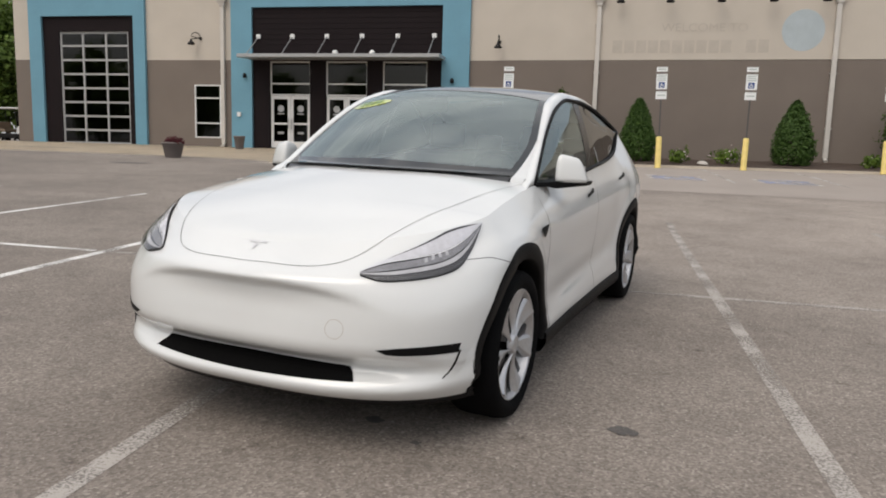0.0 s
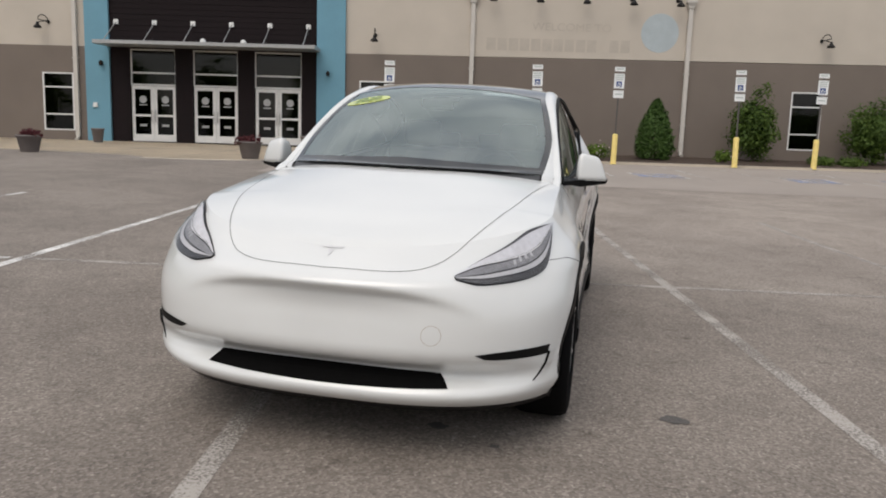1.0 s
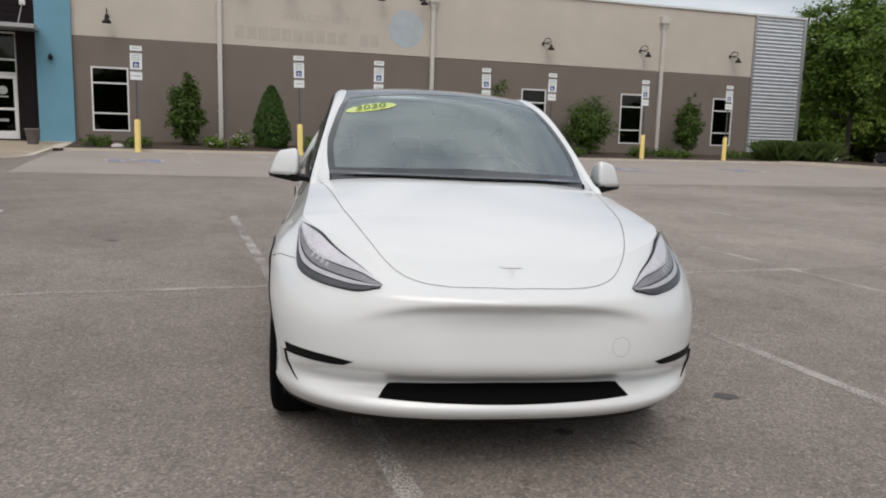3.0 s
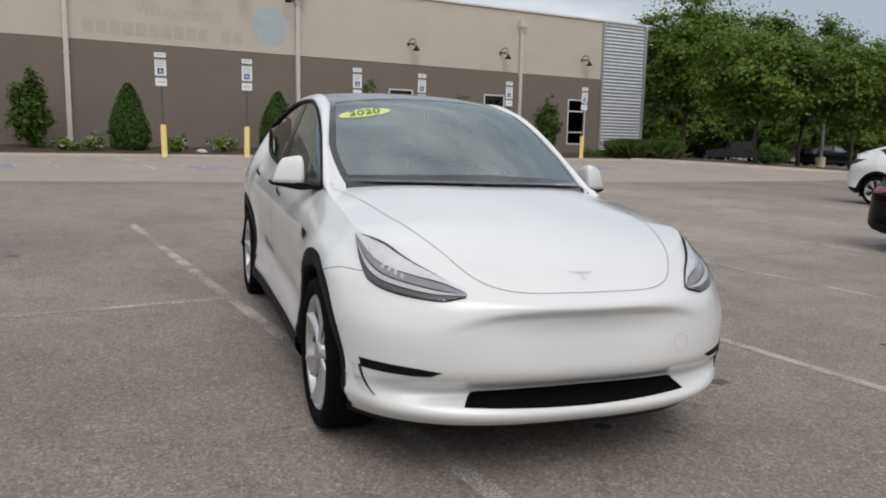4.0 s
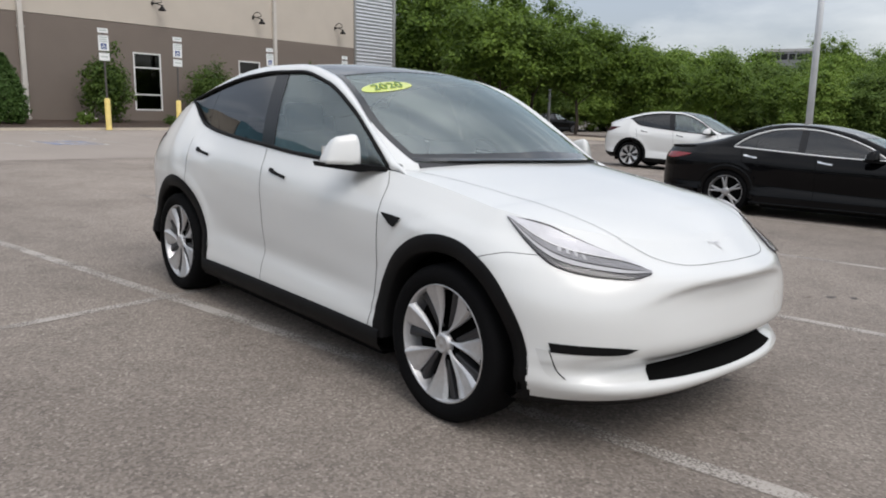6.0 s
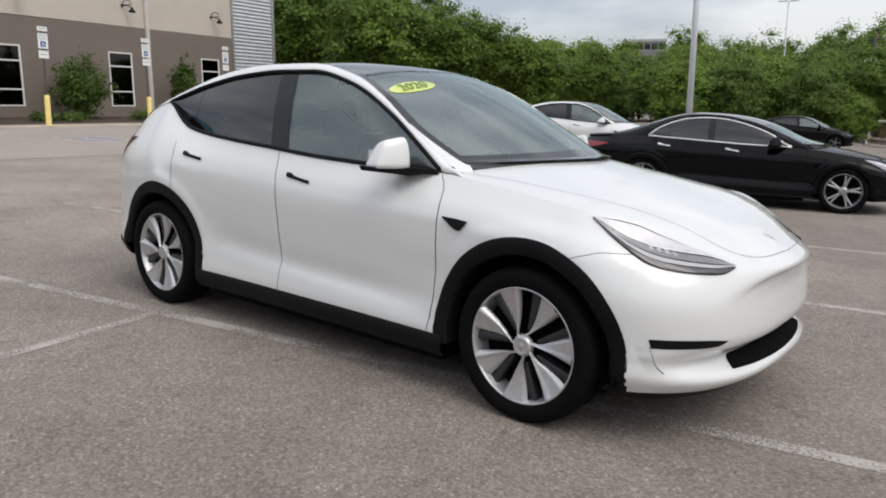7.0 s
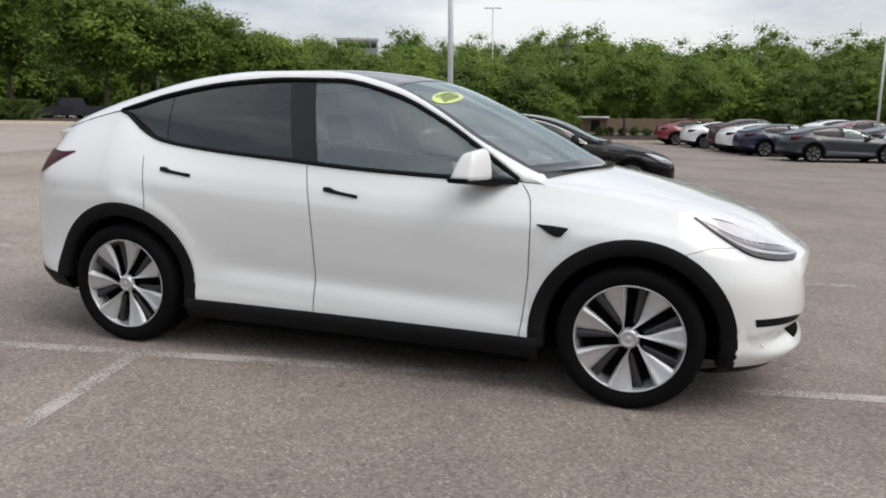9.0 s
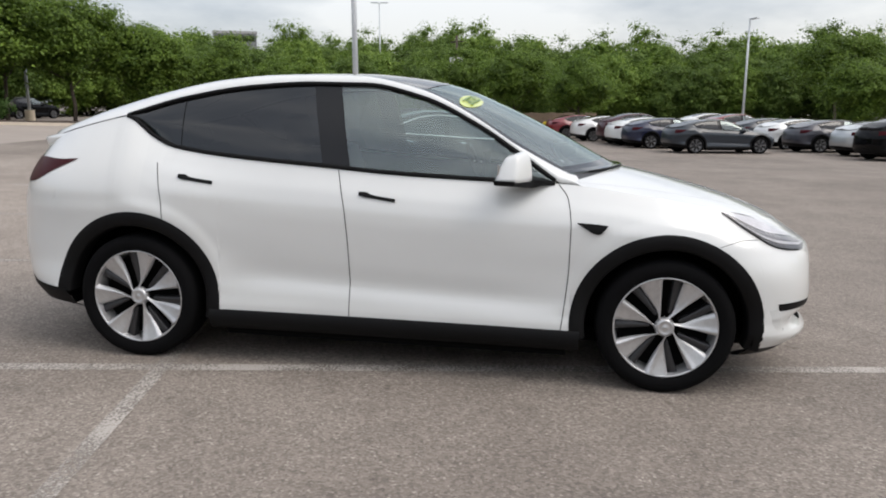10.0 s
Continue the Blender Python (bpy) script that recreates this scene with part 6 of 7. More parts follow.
def slabs():
    s = tagged(empty("entrance_walk"), "pale concrete walk in front of the entrance", "walk", kind="structure")
    for i in range(8):
        for j in range(4):
            u0, v0 = -34.6 + i * 3.0, .02 + j * 2.99
            bm = bmesh.new()
            top = local_sheet(u0 + .008, u0 + 2.992, v0 + .008, v0 + 2.982, walk_height, 2, 2)
            if i == 7 and j == 3:
                top = []
                for a in range(9):
                    row = []
                    for b in range(13):
                        v = v0 + .008 + 2.974 * b / 12
                        u = u0 + .008 + (2.984 - (ROUND - math.sqrt(max(0, ROUND ** 2 - max(0, v - 12 + ROUND) ** 2)))) * a / 8
                        p = FRONT @ Vector((u, -v, 0))
                        row.append((p.x, p.y, walk_height(0, 0, u, v)))
                    top.append(row)
            vs = grid_faces(bm, top)
            bmesh.ops.solidify(bm, geom=bm.faces[:], thickness=-.3)
            part("slab", bm, M_CONCRETE, s)
    bm = bmesh.new()
    rows = []
    edge = [(-34.6 + (22.0 - ROUND) * k / 12 + 0.0, 12.0, 0, 1) for k in range(12)]
    edge += [(-10.6 - ROUND + ROUND * math.sin(a), 12 - ROUND + ROUND * math.cos(a), math.sin(a), math.cos(a)) for a in [math.pi / 2 * k / 14 for k in range(15)]]
    edge += [(-10.6, 12 - ROUND - k * .8, 1, 0) for k in range(1, 6)]
    for u, v, du, dv in edge:
        p, q = FRONT @ Vector((u, -v, 0)), FRONT @ Vector((u + .16 * du, -v - .16 * dv, 0))
        z = walk_height(0, 0, u, v)
        rows.append([(p.x, p.y, z + .003), (q.x, q.y, z - .005), (q.x, q.y, ground_z(q.x, q.y) - .05)])
    grid_faces(bm, rows)
    part("kerb", bm, M_KERB, s, "concrete kerb")
    bm = bmesh.new()
    grid_faces(bm, local_sheet(-10.6, -10.2, .0, 5.6, lambda x, y, u, v: walk_height(x, y, u, v) + .002, 2, 8))
    part("kerb", bm, M_KERB, s)


slabs()
bm = bmesh.new()
grid_faces(bm, local_sheet(-10.2, 26.0, 5.05, 15.4, lambda x, y, u, v: ground_z(x, y) + .005, 70, 24))
tagged(mesh_object("apron", bm, M_APRON), "worn pale concrete apron under the accessible stalls", "pavement", kind="structure")
bm = bmesh.new()
grid_faces(bm, local_sheet(-10.2, 26.0, 4.85, 5.05, lambda x, y, u, v: .76, 40, 1))
grid_faces(bm, [[(p.x, p.y, z) for z in (.76, .6)] for p in [FRONT @ Vector((-10.2 + 36.2 * k / 40, -5.05, 0)) for k in range(41)]])
tagged(mesh_object("bed_kerb", bm, M_KERB), "low concrete kerb along the planting bed", "kerb", kind="structure")


def mulch_height(x, y, u, v):
    return .75 + .22 * (1 - v / 4.85) + .05 * noise.noise((u * 1.3, v * 1.7, 0))


bm = bmesh.new()
grid_faces(bm, local_sheet(-10.2, 26.0, 0.0, 4.85, mulch_height, 120, 16))
tagged(mesh_object("mulch_bed", bm, M_MULCH), "dark bark mulch in the planting bed", "planting bed", kind="structure")


def wheelchair_mark(x, y):
    e = tagged(empty("parking_symbol"), "worn blue and white accessible parking symbol", "road marking", "road symbols", kind="structure")

    def laid(bm, lift):
        m = pose(x, y, 0, 0, 0, 12.5)
        for v in bm.verts:
            p = m @ v.co
            v.co = (p.x, p.y, ground_z(p.x, p.y) + lift)
        return bm
    bm = bmesh.new()
    for a, b, c, d in ((-.75, -.65, -.75, .75), (.65, .75, -.75, .75), (-.65, .65, -.75, -.65), (-.65, .65, .65, .75), (-.08, .04, -.1, .5), (.04, .4, .12, .22)):
        grid_faces(bm, [[(a, c + (d - c) * k / 4, 0), (b, c + (d - c) * k / 4, 0)] for k in range(5)])
    lathe(bm, [(.26, 0), (.36, 0)], 24, m=Matrix.Translation((0, -.2, 0)))
    part("white_strokes", laid(bm, .014), M_LINE_FAINT, e)
    bm = bmesh.new()
    grid_faces(bm, [[(-.64 + .32 * i, -.64 + .32 * j, 0) for j in range(5)] for i in range(5)])
    part("blue_field", laid(bm, .010), M_BLUE_PAINT, e)


for k, (x, y, _) in enumerate(SIGNS[:6]):
    wheelchair_mark(x + 1.27, y - 5.75)
for k in range(6):
    (x0, y0, _), (x1, y1, _) = SIGNS[k], SIGNS[k + 1]
    for f in ((.5,) if abs(x1 - x0) < 3.2 else (.3, .7)):
        x, y = x0 + (x1 - x0) * f, y0 + (y1 - y0) * f
        painted("stall_line", (x, y - .3), (x + 1.45, y - 6.85), .1, M_LINE_FAINT, "worn white stall line on the apron", .012)
painted("stall_line", (-3.25, 22.3), (-1.8, 15.7), .1, M_LINE_FAINT, "worn white stall line on the apron", .012)


# ---- planters and plants ----
def leaf_cloud(rnd, centres, per, spread, size, heart=None):
    """Verts and faces of many small leaves round the centres, turned outwards and up."""
    n = len(centres) * per
    c = np.repeat(np.array(centres), per, axis=0)
    pos = c + np.clip(rnd.normal(0, 1, (n, 3)), -1.9, 1.9) * spread

    def unit(v):
        return v / (np.linalg.norm(v, axis=1)[:, None] + 1e-9)
    mid = np.array(centres).mean(axis=0) if heart is None else np.array(heart)
    nrm = unit(unit(pos - c) * .6 + unit(pos - mid) * .7 + np.array([0, 0, .35]) + rnd.normal(0, .42, (n, 3)))
    a = rnd.normal(0, 1, (n, 3))
    a = unit(a - (a * nrm).sum(1)[:, None] * nrm)
    b = np.cross(nrm, a)
    s = size * rnd.uniform(.6, 1.3, (n, 1))
    v = np.stack([pos - a * s, pos + b * s * .55, pos + a * s, pos - b * s * .55], 1).reshape(-1, 3)
    return v, np.arange(4 * n).reshape(-1, 4)


def leaf_mesh(name, v, f, mat, parent):
    me = bpy.data.meshes.new(name)
    me.from_pydata(v.tolist(), [], f.tolist())
    me.materials.append(mat)
    ob = new(name, me)
    ob.parent = parent
    ob["kind"] = "stuff"
    return ob


def shell_points(rnd, n, rx, rz, cz, power=.45, dent=.25):
    d = rnd.normal(0, 1, (n, 3))
    d /= np.linalg.norm(d, axis=1)[:, None]
    r = rnd.uniform(0, 1, (n, 1)) ** power
    bumps = 1 + dent * np.sin(d[:, :1] * 4 + 1) * np.cos(d[:, 1:2] * 5) + dent * .6 * np.sin(d[:, 2:3] * 7 + d[:, :1] * 3)
    return d * r * bumps * np.array([rx, rx, rz]) + np.array([0, 0, cz])


def sprays(rnd, centres, per, spread, size):
    """Boughs of leaves, thick on top and open below, drooping a little outwards."""
    n = len(centres) * per
    girth = np.repeat(spread * rnd.uniform(.15, .34, len(centres)), per)[:, None]
    c = np.repeat(np.array(centres), per, axis=0)

    def unit(v):
        return v / (np.linalg.norm(v, axis=1)[:, None] + 1e-9)
    d = unit(rnd.normal(0, 1, (n, 3)))
    d[:, 2] = np.where((d[:, 2] < 0) & (rnd.uniform(0, 1, n) < .55), -d[:, 2], d[:, 2])
    out = unit(c * np.array([1, 1, 0]) + 1e-6)
    tip = d * np.clip(np.abs(rnd.normal(0, .62, (n, 1))), 0, 1.2)
    pos = c + tip * girth * np.array([1.15, 1.15, .85]) - np.array([0, 0, .22]) * girth * (tip * out).sum(1)[:, None]
    nrm = unit(d * .5 + out * .3 + np.array([0, 0, .6]) + rnd.normal(0, .38, (n, 3)))
    a = rnd.normal(0, 1, (n, 3))
    a = unit(a - (a * nrm).sum(1)[:, None] * nrm)
    b = np.cross(nrm, a)
    s = size * rnd.uniform(.55, 1.25, (n, 1))
    v = np.stack([pos - a * s, pos + b * s * .55, pos + a * s, pos - b * s * .55], 1).reshape(-1, 3)
    return v, np.arange(4 * n).reshape(-1, 4)


def tree(name, seed, height, spread, clumps, per, size, mat, label, category="tree", group="", trunk=None, low=.28):
    rnd, e = np.random.default_rng(seed), tagged(empty(name), label, category, group)
    tr = trunk or height * .012 + .03
    bm = bmesh.new()
    top = height * .72
    wob = [(.12 * height * .1 * math.sin(seed + k), .12 * height * .1 * math.cos(1.7 * seed + k), top * k / 6) for k in range(7)]
    wob[0] = (0, 0, -.1)
    tube(bm, wob, tr, 8, r1=tr * .3)
    for k in range(9):
        a, h = 2.4 * k + seed, height * (.25 + .45 * k / 9)
        r = spread * (.75 - .03 * k)
        tube(bm, [(0, 0, h), (r * .45 * math.cos(a), r * .45 * math.sin(a), h + height * .07), (r * .95 * math.cos(a), r * .95 * math.sin(a), h + height * .16)], tr * .4, 6, r1=tr * .1)
    part("trunk", bm, M_BARK, e, "grey brown trunk and limbs", smooth=True)
    c = shell_points(rnd, clumps, spread * .86, height * (.92 - low) / 2, height * (.96 + low) / 2, .34, .12)
    v, f = sprays(rnd, c, per, spread, size)
    inner = shell_points(rnd, 2600, spread * .62, height * (.72 - low) / 2, height * (.90 + low) / 2, .5, .15)
    w, g = leaf_cloud(rnd, inner, 1, .02, spread * .062)
    leaf_mesh("crown", np.concatenate([v, w]), np.concatenate([f, g + len(v)]), mat, e)
    return e


def bush(name, seed, rx, h, n, size, mat, label, group="", cone=False, flowers=0):
    rnd, e = np.random.default_rng(seed), tagged(empty(name), label, "shrub", group)
    if cone:
        t = rnd.uniform(0, 1, n) ** .9
        a = rnd.uniform(0, 2 * math.pi, n)
        prof = np.interp(t, [0, .12, .35, .7, .9, 1], [.82, 1.0, .97, .62, .3, .06])
        r = rx * prof * np.sqrt(rnd.uniform(.5, 1.0, n)) * (1 + .09 * np.sin(a * 5 + t * 9) + .07 * np.sin(a * 11 - t * 23))
        c = np.stack([r * np.cos(a), r * np.sin(a), .05 + t * (h - .05)], 1)
        v, f = leaf_cloud(rnd, c, 6, .045, size)
    else:
        c = shell_points(rnd, n, rx, h * (.46 if h > 1.8 else .48), h * .52, .5, .30)
        v, f = leaf_cloud(rnd, c, 12, rx * .12, size)
    leaf_mesh("foliage", v, f, mat, e)
    for k in range(5):
        part("stem", tube(bmesh.new(), [(.02 * k, 0, -.05), (.3 * rx * math.cos(k * 1.3), .3 * rx * math.sin(k * 1.3), h * .6)], .018, 5, r1=.006), M_BARK, e)
    if flowers:
        c = shell_points(rnd, flowers, rx * 1.05, h * .5, h * .55, .2, .3)
        v, f = leaf_cloud(rnd, c, 3, .02, .035)
        leaf_mesh("blossom", v, f, M_FLOWER, e)
    return e


def in_bed(u, v=2.4):
    p = FRONT @ Vector((u, -v, 0))
    return (p.x, p.y, mulch_height(p.x, p.y, u, v) - .02)


bush("clipped_evergreen", 1, .68, 2.4, 2600, .05, M_HEDGE, "clipped cone-shaped evergreen in the bed", "evergreens", True).matrix_world = pose(*in_bed(-3.0))
bush("clipped_evergreen", 2, .74, 2.4, 2600, .05, M_HEDGE, "clipped cone-shaped evergreen in the bed", "evergreens", True).matrix_world = pose(*in_bed(2.78))
for k, (u, rx, h) in enumerate([(-6.15, .64, 2.5), (7.15, .92, 2.8), (12.2, 1.1, 2.7), (18.1, .62, 2.85)]):
    bush("tall_shrub", 10 + k, rx, h, 620, .075, M_SHRUB, "loose leafy shrub against the wall", "tall shrubs").matrix_world = pose(*in_bed(u, 1.6))
for k, (u, v, rx, h, fl) in enumerate([(-4.3, 3.0, .5, .6, 40), (-1.45, 3.2, .35, .6, 30), (.3, 3.0, .62, .6, 30), (5.4, 3.0, .35, .5, 20), (-7.9, 3.4, .55, .35, 0), (-9.2, 3.4, .6, .3, 0), (-5.2, 3.2, .5, .4, 15), (9.4, 3.0, .6, .4, 0), (10.6, 3.0, .6, .35, 0), (14.2, 3.0, .7, .4, 0), (15.5, 3.0, .6, .4, 0), (16.7, 3.0, .6, .35, 0), (20.0, 3.0, .7, .4, 0), (21.3, 3.0, .6, .4, 0), (22.6, 3.0, .6, .45, 0)]):
    bush("low_shrub", 30 + k, rx, h, 60, .06, M_SHRUB if not fl else M_LEAF, "low shrub with pale flowers in the bed" if fl else "low green shrub in the bed", "low shrubs", flowers=fl).matrix_world = pose(*in_bed(u, v))
for k, (u, v) in enumerate([(-.6, 3.3), (-8.6, 3.9)]):
    bm = bmesh.new()
    bmesh.ops.create_icosphere(bm, subdivisions=2, radius=.22)
    for q in bm.verts:
        q.co *= 1 + .25 * noise.noise(q.co * 5 + Vector((k, 0, 0)))
        q.co.z *= .5
    p = in_bed(u, v)
    tagged(mesh_object("garden_stone", bm, M_STONE, smooth=True), "pale rounded stone on the mulch", "stone", "garden stones").matrix_world = pose(p[0], p[1], p[2] + .04)


def planter(u, v, r, h, flowering, seed):
    p = FRONT @ Vector((u, -v, 0))
    e = tagged(empty("planter", pose(p.x, p.y, walk_height(0, 0, u, v))), "tapered grey brown planter" + (" full of red flowers" if flowering else " beside the doors"), "planter", "planters")
    part("pot", lathe(bmesh.new(), [(0, 0), (r * .62, 0), (r * .66, .02), (r * .92, h * .88), (r, h * .9), (r, h), (r * .9, h), (r * .86, h * .9), (0, h * .9)], 28), M_PLANTER, e, smooth=True)
    if flowering:
        rnd = np.random.default_rng(seed)
        c = shell_points(rnd, 34, r * 1.0, .09, h + .05, .5)
        v_, f_ = leaf_cloud(rnd, c, 10, .05, .05)
        leaf_mesh("blossom", v_, f_, M_FLOWER_RED, e)


planter(-17.9, 11.2, .36, .50, True, 1)
planter(-11.5, 11.0, .36, .50, True, 2)
planter(-11.3, 3.2, .26, .55, False, 3)
planter(-20.1, 2.2, .26, .58, False, 4)


# ---- trees and far things ----
LOT_TREE = [tree("lot_tree", 3 + k, h, s, c, 380, .12, M_LEAF, "bright green broadleaf tree at the edge of the car park", group="lot trees") for k, (h, s, c) in enumerate([(8.2, 3.9, 120), (7.2, 3.5, 105), (9.5, 4.2, 130)])]
spots = [(30.2, 29.0, 0, 1.0, 20), (34.0, 26.0, 2, .78, 80), (33.5, 39.5, 2, 1.25, 200), (36.5, 23.0, 1, .8, 150), (41.0, 20.5, 0, .62, 260), (46.0, 18.5, 1, .6, 33), (51.0, 15.5, 0, .52, 120), (37.5, 33.0, 2, 1.0, 310)]
used = set()
for x, y, k, f, turn in spots:
    m = Matrix.Translation((x, y, ground_z(x, y))) @ Matrix.Rotation(radians(turn), 4, "Z")
    ob = LOT_TREE[k] if k not in used else copy_thing(LOT_TREE[k], m)
    used.add(k)
    ob.matrix_world = m @ Matrix.Diagonal((f, f, f, 1))
WOOD_TREE = [tree("wood_tree", 20 + k, h, s, c, 190, .18, M_LEAF_DARK if k == 0 else M_LEAF_WOOD, "tall tree in the wood round the car park", group="wood", low=.02) for k, (h, s, c) in enumerate([(11.5, 4.6, 150), (10.0, 4.2, 130), (13.5, 5.0, 170)])]
rnd = random.Random(5)
used = set()


def plant_wood(x, y, grow=1.0):
    k = rnd.choice((0, 0, 1, 2))
    f = grow * rnd.uniform(.93, 1.03) * 12.2 / (11.5, 10.0, 13.5)[k]
    m = Matrix.Translation((x, y, ground_z(x, y) - .3)) @ Matrix.Rotation(rnd.uniform(0, 6.28), 4, "Z")
    ob = WOOD_TREE[k] if k not in used else copy_thing(WOOD_TREE[k], m)
    used.add(k)
    ob.matrix_world = m @ Matrix.Diagonal((f, f, f * rnd.uniform(.94, 1.06), 1))


LINE = [(30, 52), (42, 50), (54, 40), (66, 30), (74, 18), (78, 4), (79, -10), (76, -24), (70, -38), (58, -50)]
for (x0, y0), (x1, y1) in zip(LINE, LINE[1:]):
    n = max(2, int(math.hypot(x1 - x0, y1 - y0) / 3.3))
    for i in range(n):
        x, y = x0 + (x1 - x0) * i / n, y0 + (y1 - y0) * i / n
        g = 1.06 - .10 * (1 - smoothstep(2, 10, y)) - .2 * smoothstep(8, 20, y) * (1 - smoothstep(42, 49, y))
        plant_wood(x + rnd.uniform(-1, 1), y + rnd.uniform(-1, 1), .66 * g)
        plant_wood(x * 1.07 + rnd.uniform(-2, 2), y * 1.07 + rnd.uniform(-2, 2), .78 * g)
        plant_wood(x * 1.12 + rnd.uniform(-2, 2), y * 1.12 + rnd.uniform(-2, 2), .86 * g)
        plant_wood(x * 1.16 + rnd.uniform(-2, 2), y * 1.16 + rnd.uniform(-2, 2), .97 * g)
for x, y in ((-46, 40), (-43, 47), (-50, 33), (-40, 52), (-52, 24), (-55, 14), (-57, 4), (-58, -8), (-56, -20), (-52, -32), (-44, -42), (-34, -48), (-22, -52), (-8, -54), (6, -54), (20, -52), (34, -50)):
    plant_wood(x, y, 1.1)


def light_pole(x, y, h, arm, label="tall grey car park light pole"):
    z = ground_z(x, y)
    e = tagged(empty("light_pole", pose(x, y, z)), label, "light pole", "light poles")
    part("base", lathe(bmesh.new(), [(0, .75), (.28, .75), (.3, .72), (.3, -.1)], 18), M_CONCRETE, e, "round concrete base", smooth=True)
    part("pole", tube(bmesh.new(), [(0, 0, .75), (0, 0, h)], .1, 10, r1=.075), M_POLE, e, smooth=True)
    for s in arm:
        part("lamp_head", box(min(s * .1, s * .95), max(s * .1, s * .95), -.16, .16, h - .05, h + .06, .03), M_POLE, e)
    return e


light_pole(19.57, 5.7, 9.0, (1, -1))
light_pole(79.4, 19.0, 12.2, (1, -1)).rotation_euler = (0, 0, radians(104))
light_pole(58.2, -15.7, 8.75, (-1,)).rotation_euler = (0, 0, radians(20))
light_pole(39.5, 33.0, 5.2, (1,))


def hedge_and_kerb():
    line = [(20.5, 27.2), (24.5, 23.4), (29.5, 20.6), (36, 15.5), (45, 9.5), (58, 5.5)]
    pts = []
    for (x0, y0), (x1, y1) in zip(line, line[1:]):
        for k in range(8):
            pts.append(Vector((x0 + (x1 - x0) * k / 8, y0 + (y1 - y0) * k / 8, 0)))
    bm = bmesh.new()
    rows = []
    for i, p in enumerate(pts):
        d = (pts[min(i + 1, len(pts) - 1)] - pts[max(i - 1, 0)]).normalized()
        s = Vector((-d.y, d.x, 0))
        row = []
        for off, z in ((0, -.05), (0, .15), (.18, .15), (.2, .12), (3.2, .2), (7.0, .2), (14.0, .1)):
            q = p + s * off
            row.append((q.x, q.y, ground_z(p.x, p.y) + z))
        rows.append(row)
    grid_faces(bm, [r[:3] for r in rows])
    tagged(mesh_object("east_kerb", bm, M_KERB), "pale concrete kerb at the edge of the car park", "kerb", kind="structure")
    bm = bmesh.new()
    grid_faces(bm, [r[2:] for r in rows])
    tagged(mesh_object("tree_bed", bm, M_MULCH), "dark mulch strip under the trees", "planting bed", kind="structure")
    for k, (x, y, rx, h) in enumerate([(21.7, 29.0, 1.0, 1.15), (23.2, 28.5, .95, 1.1)]):
        e = tagged(empty("ornamental_grass", pose(x, y, ground_z(x, y) + .1)), "clump of tall green ornamental grass", "grass clump", "grass clumps")
        r = np.random.default_rng(k)
        n = 3600
        base = r.normal(0, .28, (n, 2)) * rx
        lean = r.normal(0, .32, (n, 2))
        hh = h * r.uniform(.35, .95, n)
        side = r.normal(0, 1, (n, 2))
        side /= np.linalg.norm(side, axis=1)[:, None]
        w = .006
        v = np.stack([np.c_[base - side * w, np.zeros(n)], np.c_[base + side * w, np.zeros(n)], np.c_[base + lean * .5 + side * w, hh * .7], np.c_[base + lean * 1.3, hh]], 1).reshape(-1, 3)
        leaf_mesh("blades", v, np.arange(4 * n).reshape(-1, 4), M_GRASS, e)
    bush("round_shrub", 77, .62, 1.15, 110, .07, M_HEDGE, "round clipped green shrub by the kerb").matrix_world = pose(28.3, 26.0, ground_z(28.3, 26.0) + .1)


hedge_and_kerb()


def far_block():
    e = tagged(empty("distant_building", pose(249.6, 111.3, 0, 0, 0, -66)), "grey flat-roofed building beyond the trees", "building")
    part("wall", box(-7.3, 7.3, 0, 10, 0, 25), material("grey far wall", (.20, .21, .22), .8, scale=.2), e)
    part("roof", box(-7.6, 7.6, -.3, 10.3, 25, 25.9), M_STEEL, e)
    for k in range(6):
        part("window", box(-6.9 + k * 2.35, -5.0 + k * 2.35, -.05, .1, 22.4, 24.3), M_PANE, e)


far_block()


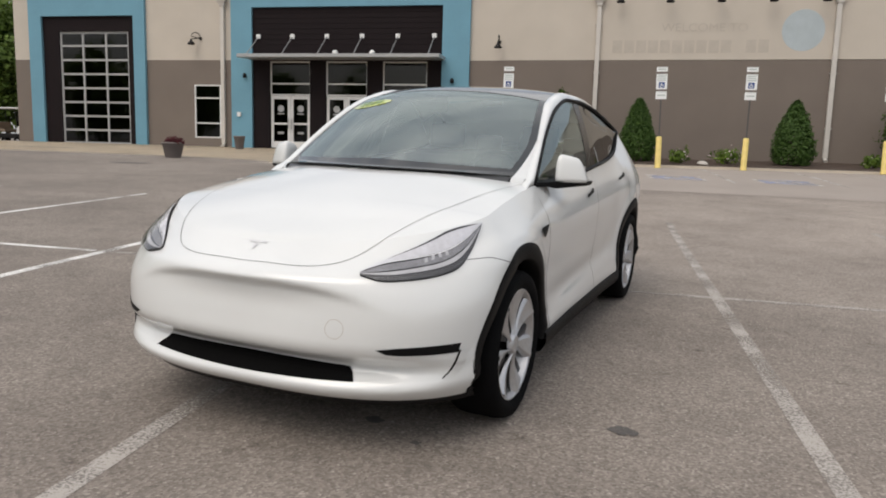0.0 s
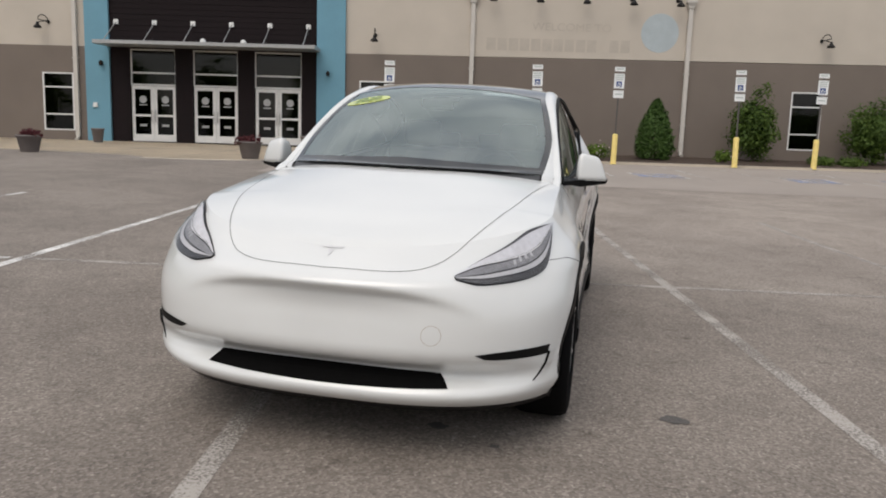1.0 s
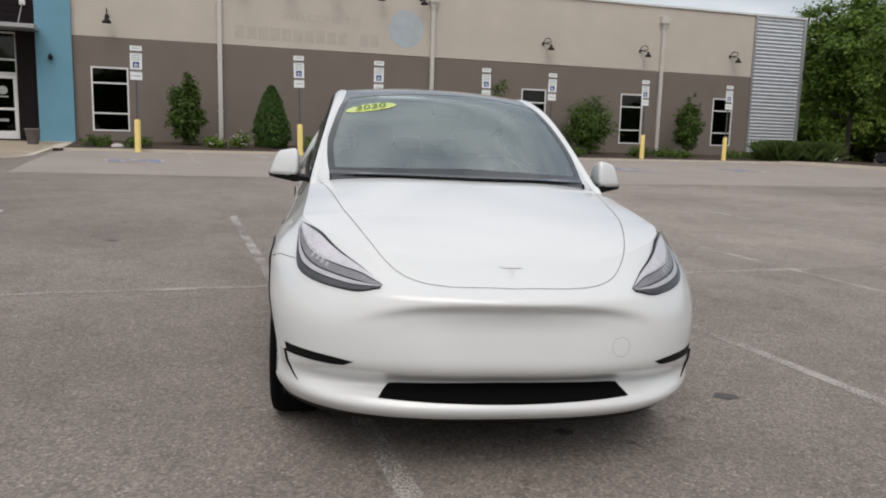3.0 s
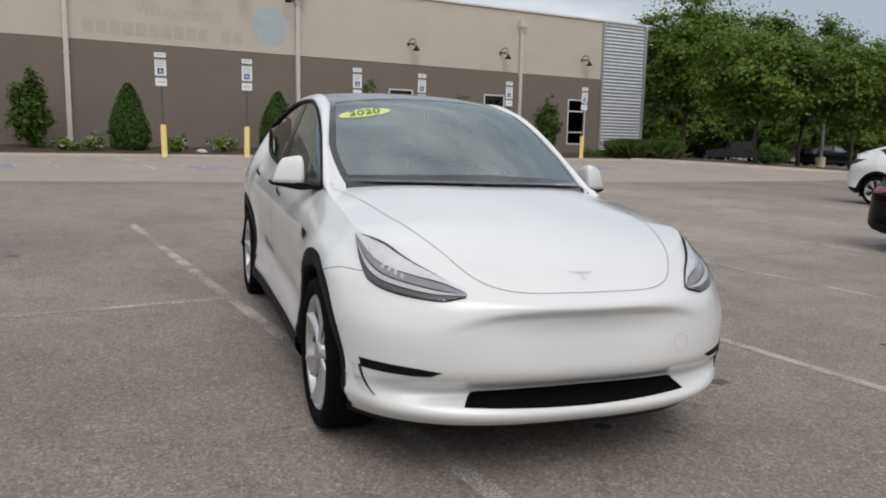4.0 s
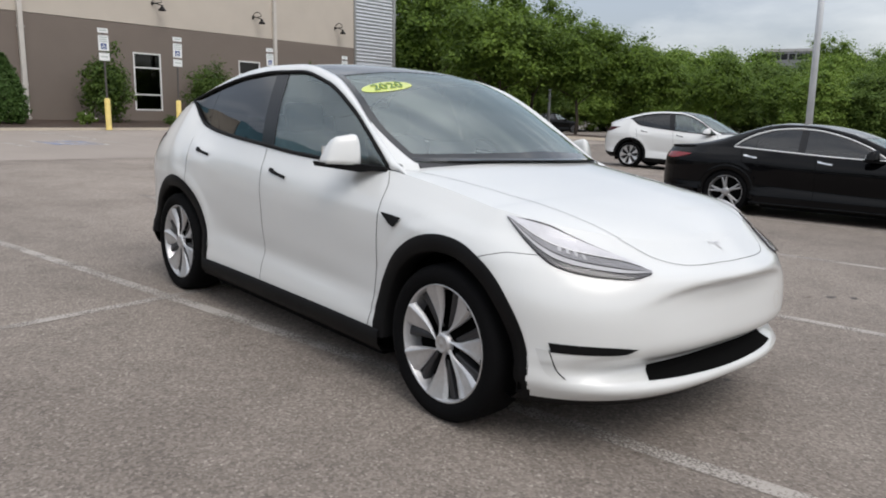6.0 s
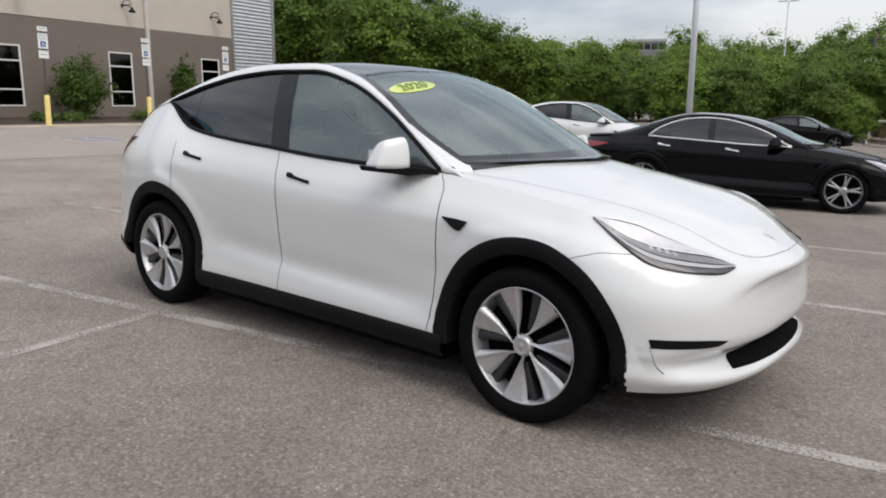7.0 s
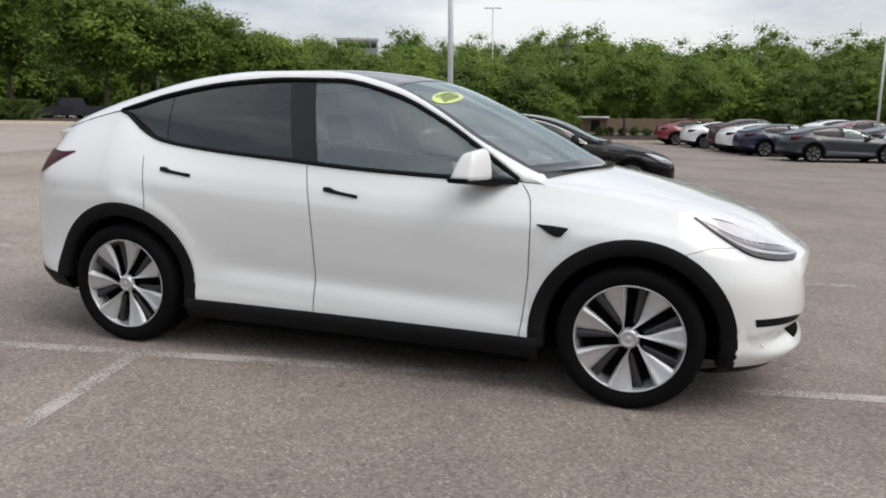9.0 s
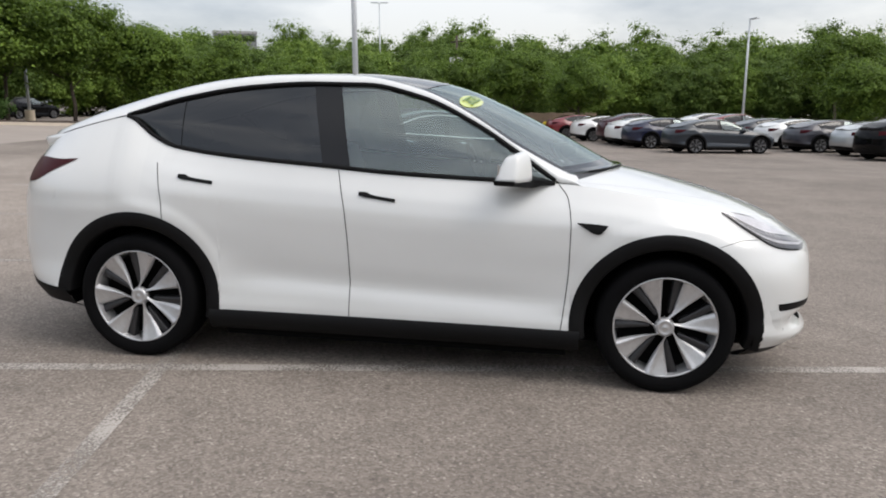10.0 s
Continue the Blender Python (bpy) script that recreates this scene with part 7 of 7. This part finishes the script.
# ---- the far island with its fence ----
def far_island():
    edge = [(62, 7.4), (52, 6.2), (45, 5.0), (42.9, 3.8), (42.0, 2.4), (42.1, 1.0), (43.4, -.5), (45.5, -1.5), (52, -3.2), (62, -5.2)]
    rows, bm = [], bmesh.new()
    for (x0, y0), (x1, y1) in zip(edge, edge[1:]):
        for k in range(4):
            x, y = x0 + (x1 - x0) * k / 4, y0 + (y1 - y0) * k / 4
            d = Vector((55 - x, 1 - y, 0)).normalized() * .16
            z = ground_z(x, y)
            rows.append([(x, y, z - .03), (x, y, z + .15), (x + d.x, y + d.y, z + .15), (x + d.x, y + d.y, z + .1)])
    grid_faces(bm, rows)
    tagged(mesh_object("island_kerb", bm, M_KERB), "pale concrete kerb round the far island", "kerb", kind="structure")
    bm = bmesh.new()
    vs = [bm.verts.new((r[3][0], r[3][1], r[3][2])) for r in rows]
    bm.faces.new(vs)
    tagged(mesh_object("island_bed", bm, M_MULCH), "mulch bed on the far island", "planting bed", kind="structure")
    for k, (x, y) in enumerate(((50.0, 3.8), (51.1, 3.15), (51.9, 2.35), (52.6, 1.5), (53.3, .6))):
        bush("round_shrub", 90 + k, .42, .62, 70, .06, M_HEDGE, "small round clipped shrub on the far island", "island shrubs").matrix_world = pose(x, y, ground_z(x, y) + .08)
    bm = bmesh.new()
    rows = []
    for k in range(13):
        x, y = 52.6 + 4.6 * k / 12, 5.6 - 7.0 * k / 12
        z = ground_z(x, y) + .16
        rows.append([(x, y, z - .2), (x, y, z), (x + 1.4, y + .9, z), (x + 1.4, y + .9, z - .2)])
    grid_faces(bm, rows)
    tagged(mesh_object("island_path", bm, M_CONCRETE), "pale concrete path across the far island", "path", kind="structure")
    s = tagged(empty("garden_shed", pose(58.2, 5.2, ground_z(58.2, 5.2), 0, 0, 8)), "low brown shed with a pale roof edge under the trees", "shed")
    part("wall", box(-.95, .95, -1.1, 1.1, -.1, 1.25, .02), M_FENCE, s)
    part("door", box(-.975, -.945, -.55, .15, 0, 1.1, .01), M_BLACK, s, "dark doorway")
    for y in (-1.1, -.62, .22, 1.1):
        part("post", box(-1.02, -.94, y - .06, y + .06, -.1, 1.25, .01), M_FENCE, s)
    part("roof", box(-1.2, 1.15, -1.3, 1.3, 1.25, 1.37, .02), M_ALU, s, "pale roof slab")
    a, b = Vector((59.0, 7.0, 0)), Vector((62.5, -4.4, 0))
    d = (b - a).normalized()
    e = tagged(empty("wooden_fence", Matrix.Translation((a.x, a.y, ground_z(a.x, a.y))) @ Matrix.Rotation(math.atan2(d.y, d.x), 4, "Z")), "weathered brown board fence behind the far island", "fence")
    n = 36
    w = (b - a).length / n
    for k in range(n):
        part("board", box(k * w, k * w + w - .012, -.012, .012, -.1, 1.1 + .03 * math.sin(5.0 * k), .003), M_FENCE, e)
    for k in range(0, n + 1, 6):
        part("post", box(k * w - .05, k * w + .05, .012, .112, -.1, 1.15), M_FENCE, e)
    for z in (.25, .85):
        part("rail", box(0, n * w, .012, .06, z - .05, z + .05), M_FENCE, e)
    h = tagged(empty("yellow_cover", pose(53.6, -.1, ground_z(53.6, -.1) + .1)), "yellow rounded utility cover beside the fence", "utility box")
    part("dome", lathe(bmesh.new(), [(.25, 0), (.26, .35), (.24, .5), (.16, .62), (0, .65)], 24), M_BRIGHT_YELLOW, h, smooth=True)
    part("band", lathe(bmesh.new(), [(.25, .1), (.27, .11), (.27, .15), (.25, .16)], 24), M_BLACK, h, smooth=True)
    # utility pole with two transformers
    x, y = 64.0, 8.2
    p = tagged(empty("utility_pole", pose(x, y, ground_z(x, y), 0, 0, 60)), "wooden utility pole with grey transformers among the trees", "utility pole")
    part("pole", tube(bmesh.new(), [(0, 0, -.2), (0, 0, 7.9)], .16, 10, r1=.11), M_BARK, p, smooth=True)
    part("crossarm", box(-.7, .7, -.06, .06, 7.3, 7.42, .01), M_BARK, p)
    for s in (-.42, .42):
        part("transformer", lathe(bmesh.new(), [(0, 0), (.26, .02), (.28, .1), (.28, .95), (.2, 1.05), (0, 1.08)], 18, m=Matrix.Translation((s, .1, 4.9))), M_ALU, p, smooth=True)


far_island()
for x, y, k, f, turn in ((41.0, -17.9, 1, .64, 95), (66.3, -25.3, 2, .96, 15), (47.6, -2.4, 0, .62, 170), (51.0, 2.2, 2, .66, 40), (56.0, -2.6, 1, .78, 210), (54.0, 6.8, 0, .72, 300)):
    m = Matrix.Translation((x, y, ground_z(x, y) + .05)) @ Matrix.Rotation(radians(turn), 4, "Z")
    copy_thing(LOT_TREE[k], m).matrix_world = m @ Matrix.Diagonal((f, f, f, 1))

for x, y, k, f, turn in ((49.2, 8.9, 0, .48, 20), (50.8, 12.0, 1, .56, 130), (46.0, 13.0, 0, .48, 250), (53.5, 14.5, 2, .5, 80), (48.6, 6.3, 1, .34, 310), (43.5, 15.5, 1, .5, 190), (56.0, 10.0, 2, .46, 10), (64.6, 28.4, 0, .66, 70), (66.5, 24.8, 1, .72, 200), (62.5, 32.0, 0, .63, 160)):
    m = Matrix.Translation((x, y, ground_z(x, y) - .2)) @ Matrix.Rotation(radians(turn), 4, "Z")
    copy_thing(WOOD_TREE[k], m).matrix_world = m @ Matrix.Diagonal((f, f, f, 1))


def golf_cart():
    p = FRONT @ Vector((-34.7, 1.2, 0))
    e = tagged(empty("golf_cart", pose(p.x, p.y, ground_z(p.x, p.y) + .05, 0, 0, 102.5)), "golf cart with a white roof parked beside the building", "golf cart")
    part("roof", box(-.6, .6, -1.1, .9, 1.82, 1.88, .025), M_ALU, e, "white flat roof")
    for x in (-.54, .54):
        for y0, y1 in ((-.85, -.7), (.75, .8)):
            part("post", tube(bmesh.new(), [(x, y0, .7), (x, y1, 1.83)], .018, 8), M_BLACK, e, smooth=True)
    part("body", box(-.58, .58, -1.2, 1.1, .3, .55, .06), M_BLACK, e)
    part("cowl", box(-.56, .56, -1.2, -.75, .5, .92, .1), M_ALU, e, "pale front cowl")
    s = part("seat", box(-.52, .52, -.05, .5, .62, .78, .05), M_FENCE, e, "tan bench seat")
    part("backrest", box(-.52, .52, .46, .56, .78, 1.15, .04), M_FENCE, s)
    part("windscreen", box(-.52, .52, -.79, -.78, .95, 1.7), M_PANE, e)
    for x in (-.5, .5):
        for y in (-.82, .82):
            w = part("wheel", lathe(bmesh.new(), [(.11, .09), (.19, .10), (.22, .07), (.22, -.07), (.19, -.1), (.11, -.09)], 24, "x", Matrix.Translation((x, y, .17))), M_TYRE, e, smooth=True)
            part("hub", lathe(bmesh.new(), [(0, .08), (.08, .08), (.11, .06), (.11, -.06), (0, -.06)], 20, "x", Matrix.Translation((x, y, .17))), M_RIM, w, smooth=True)


golf_cart()
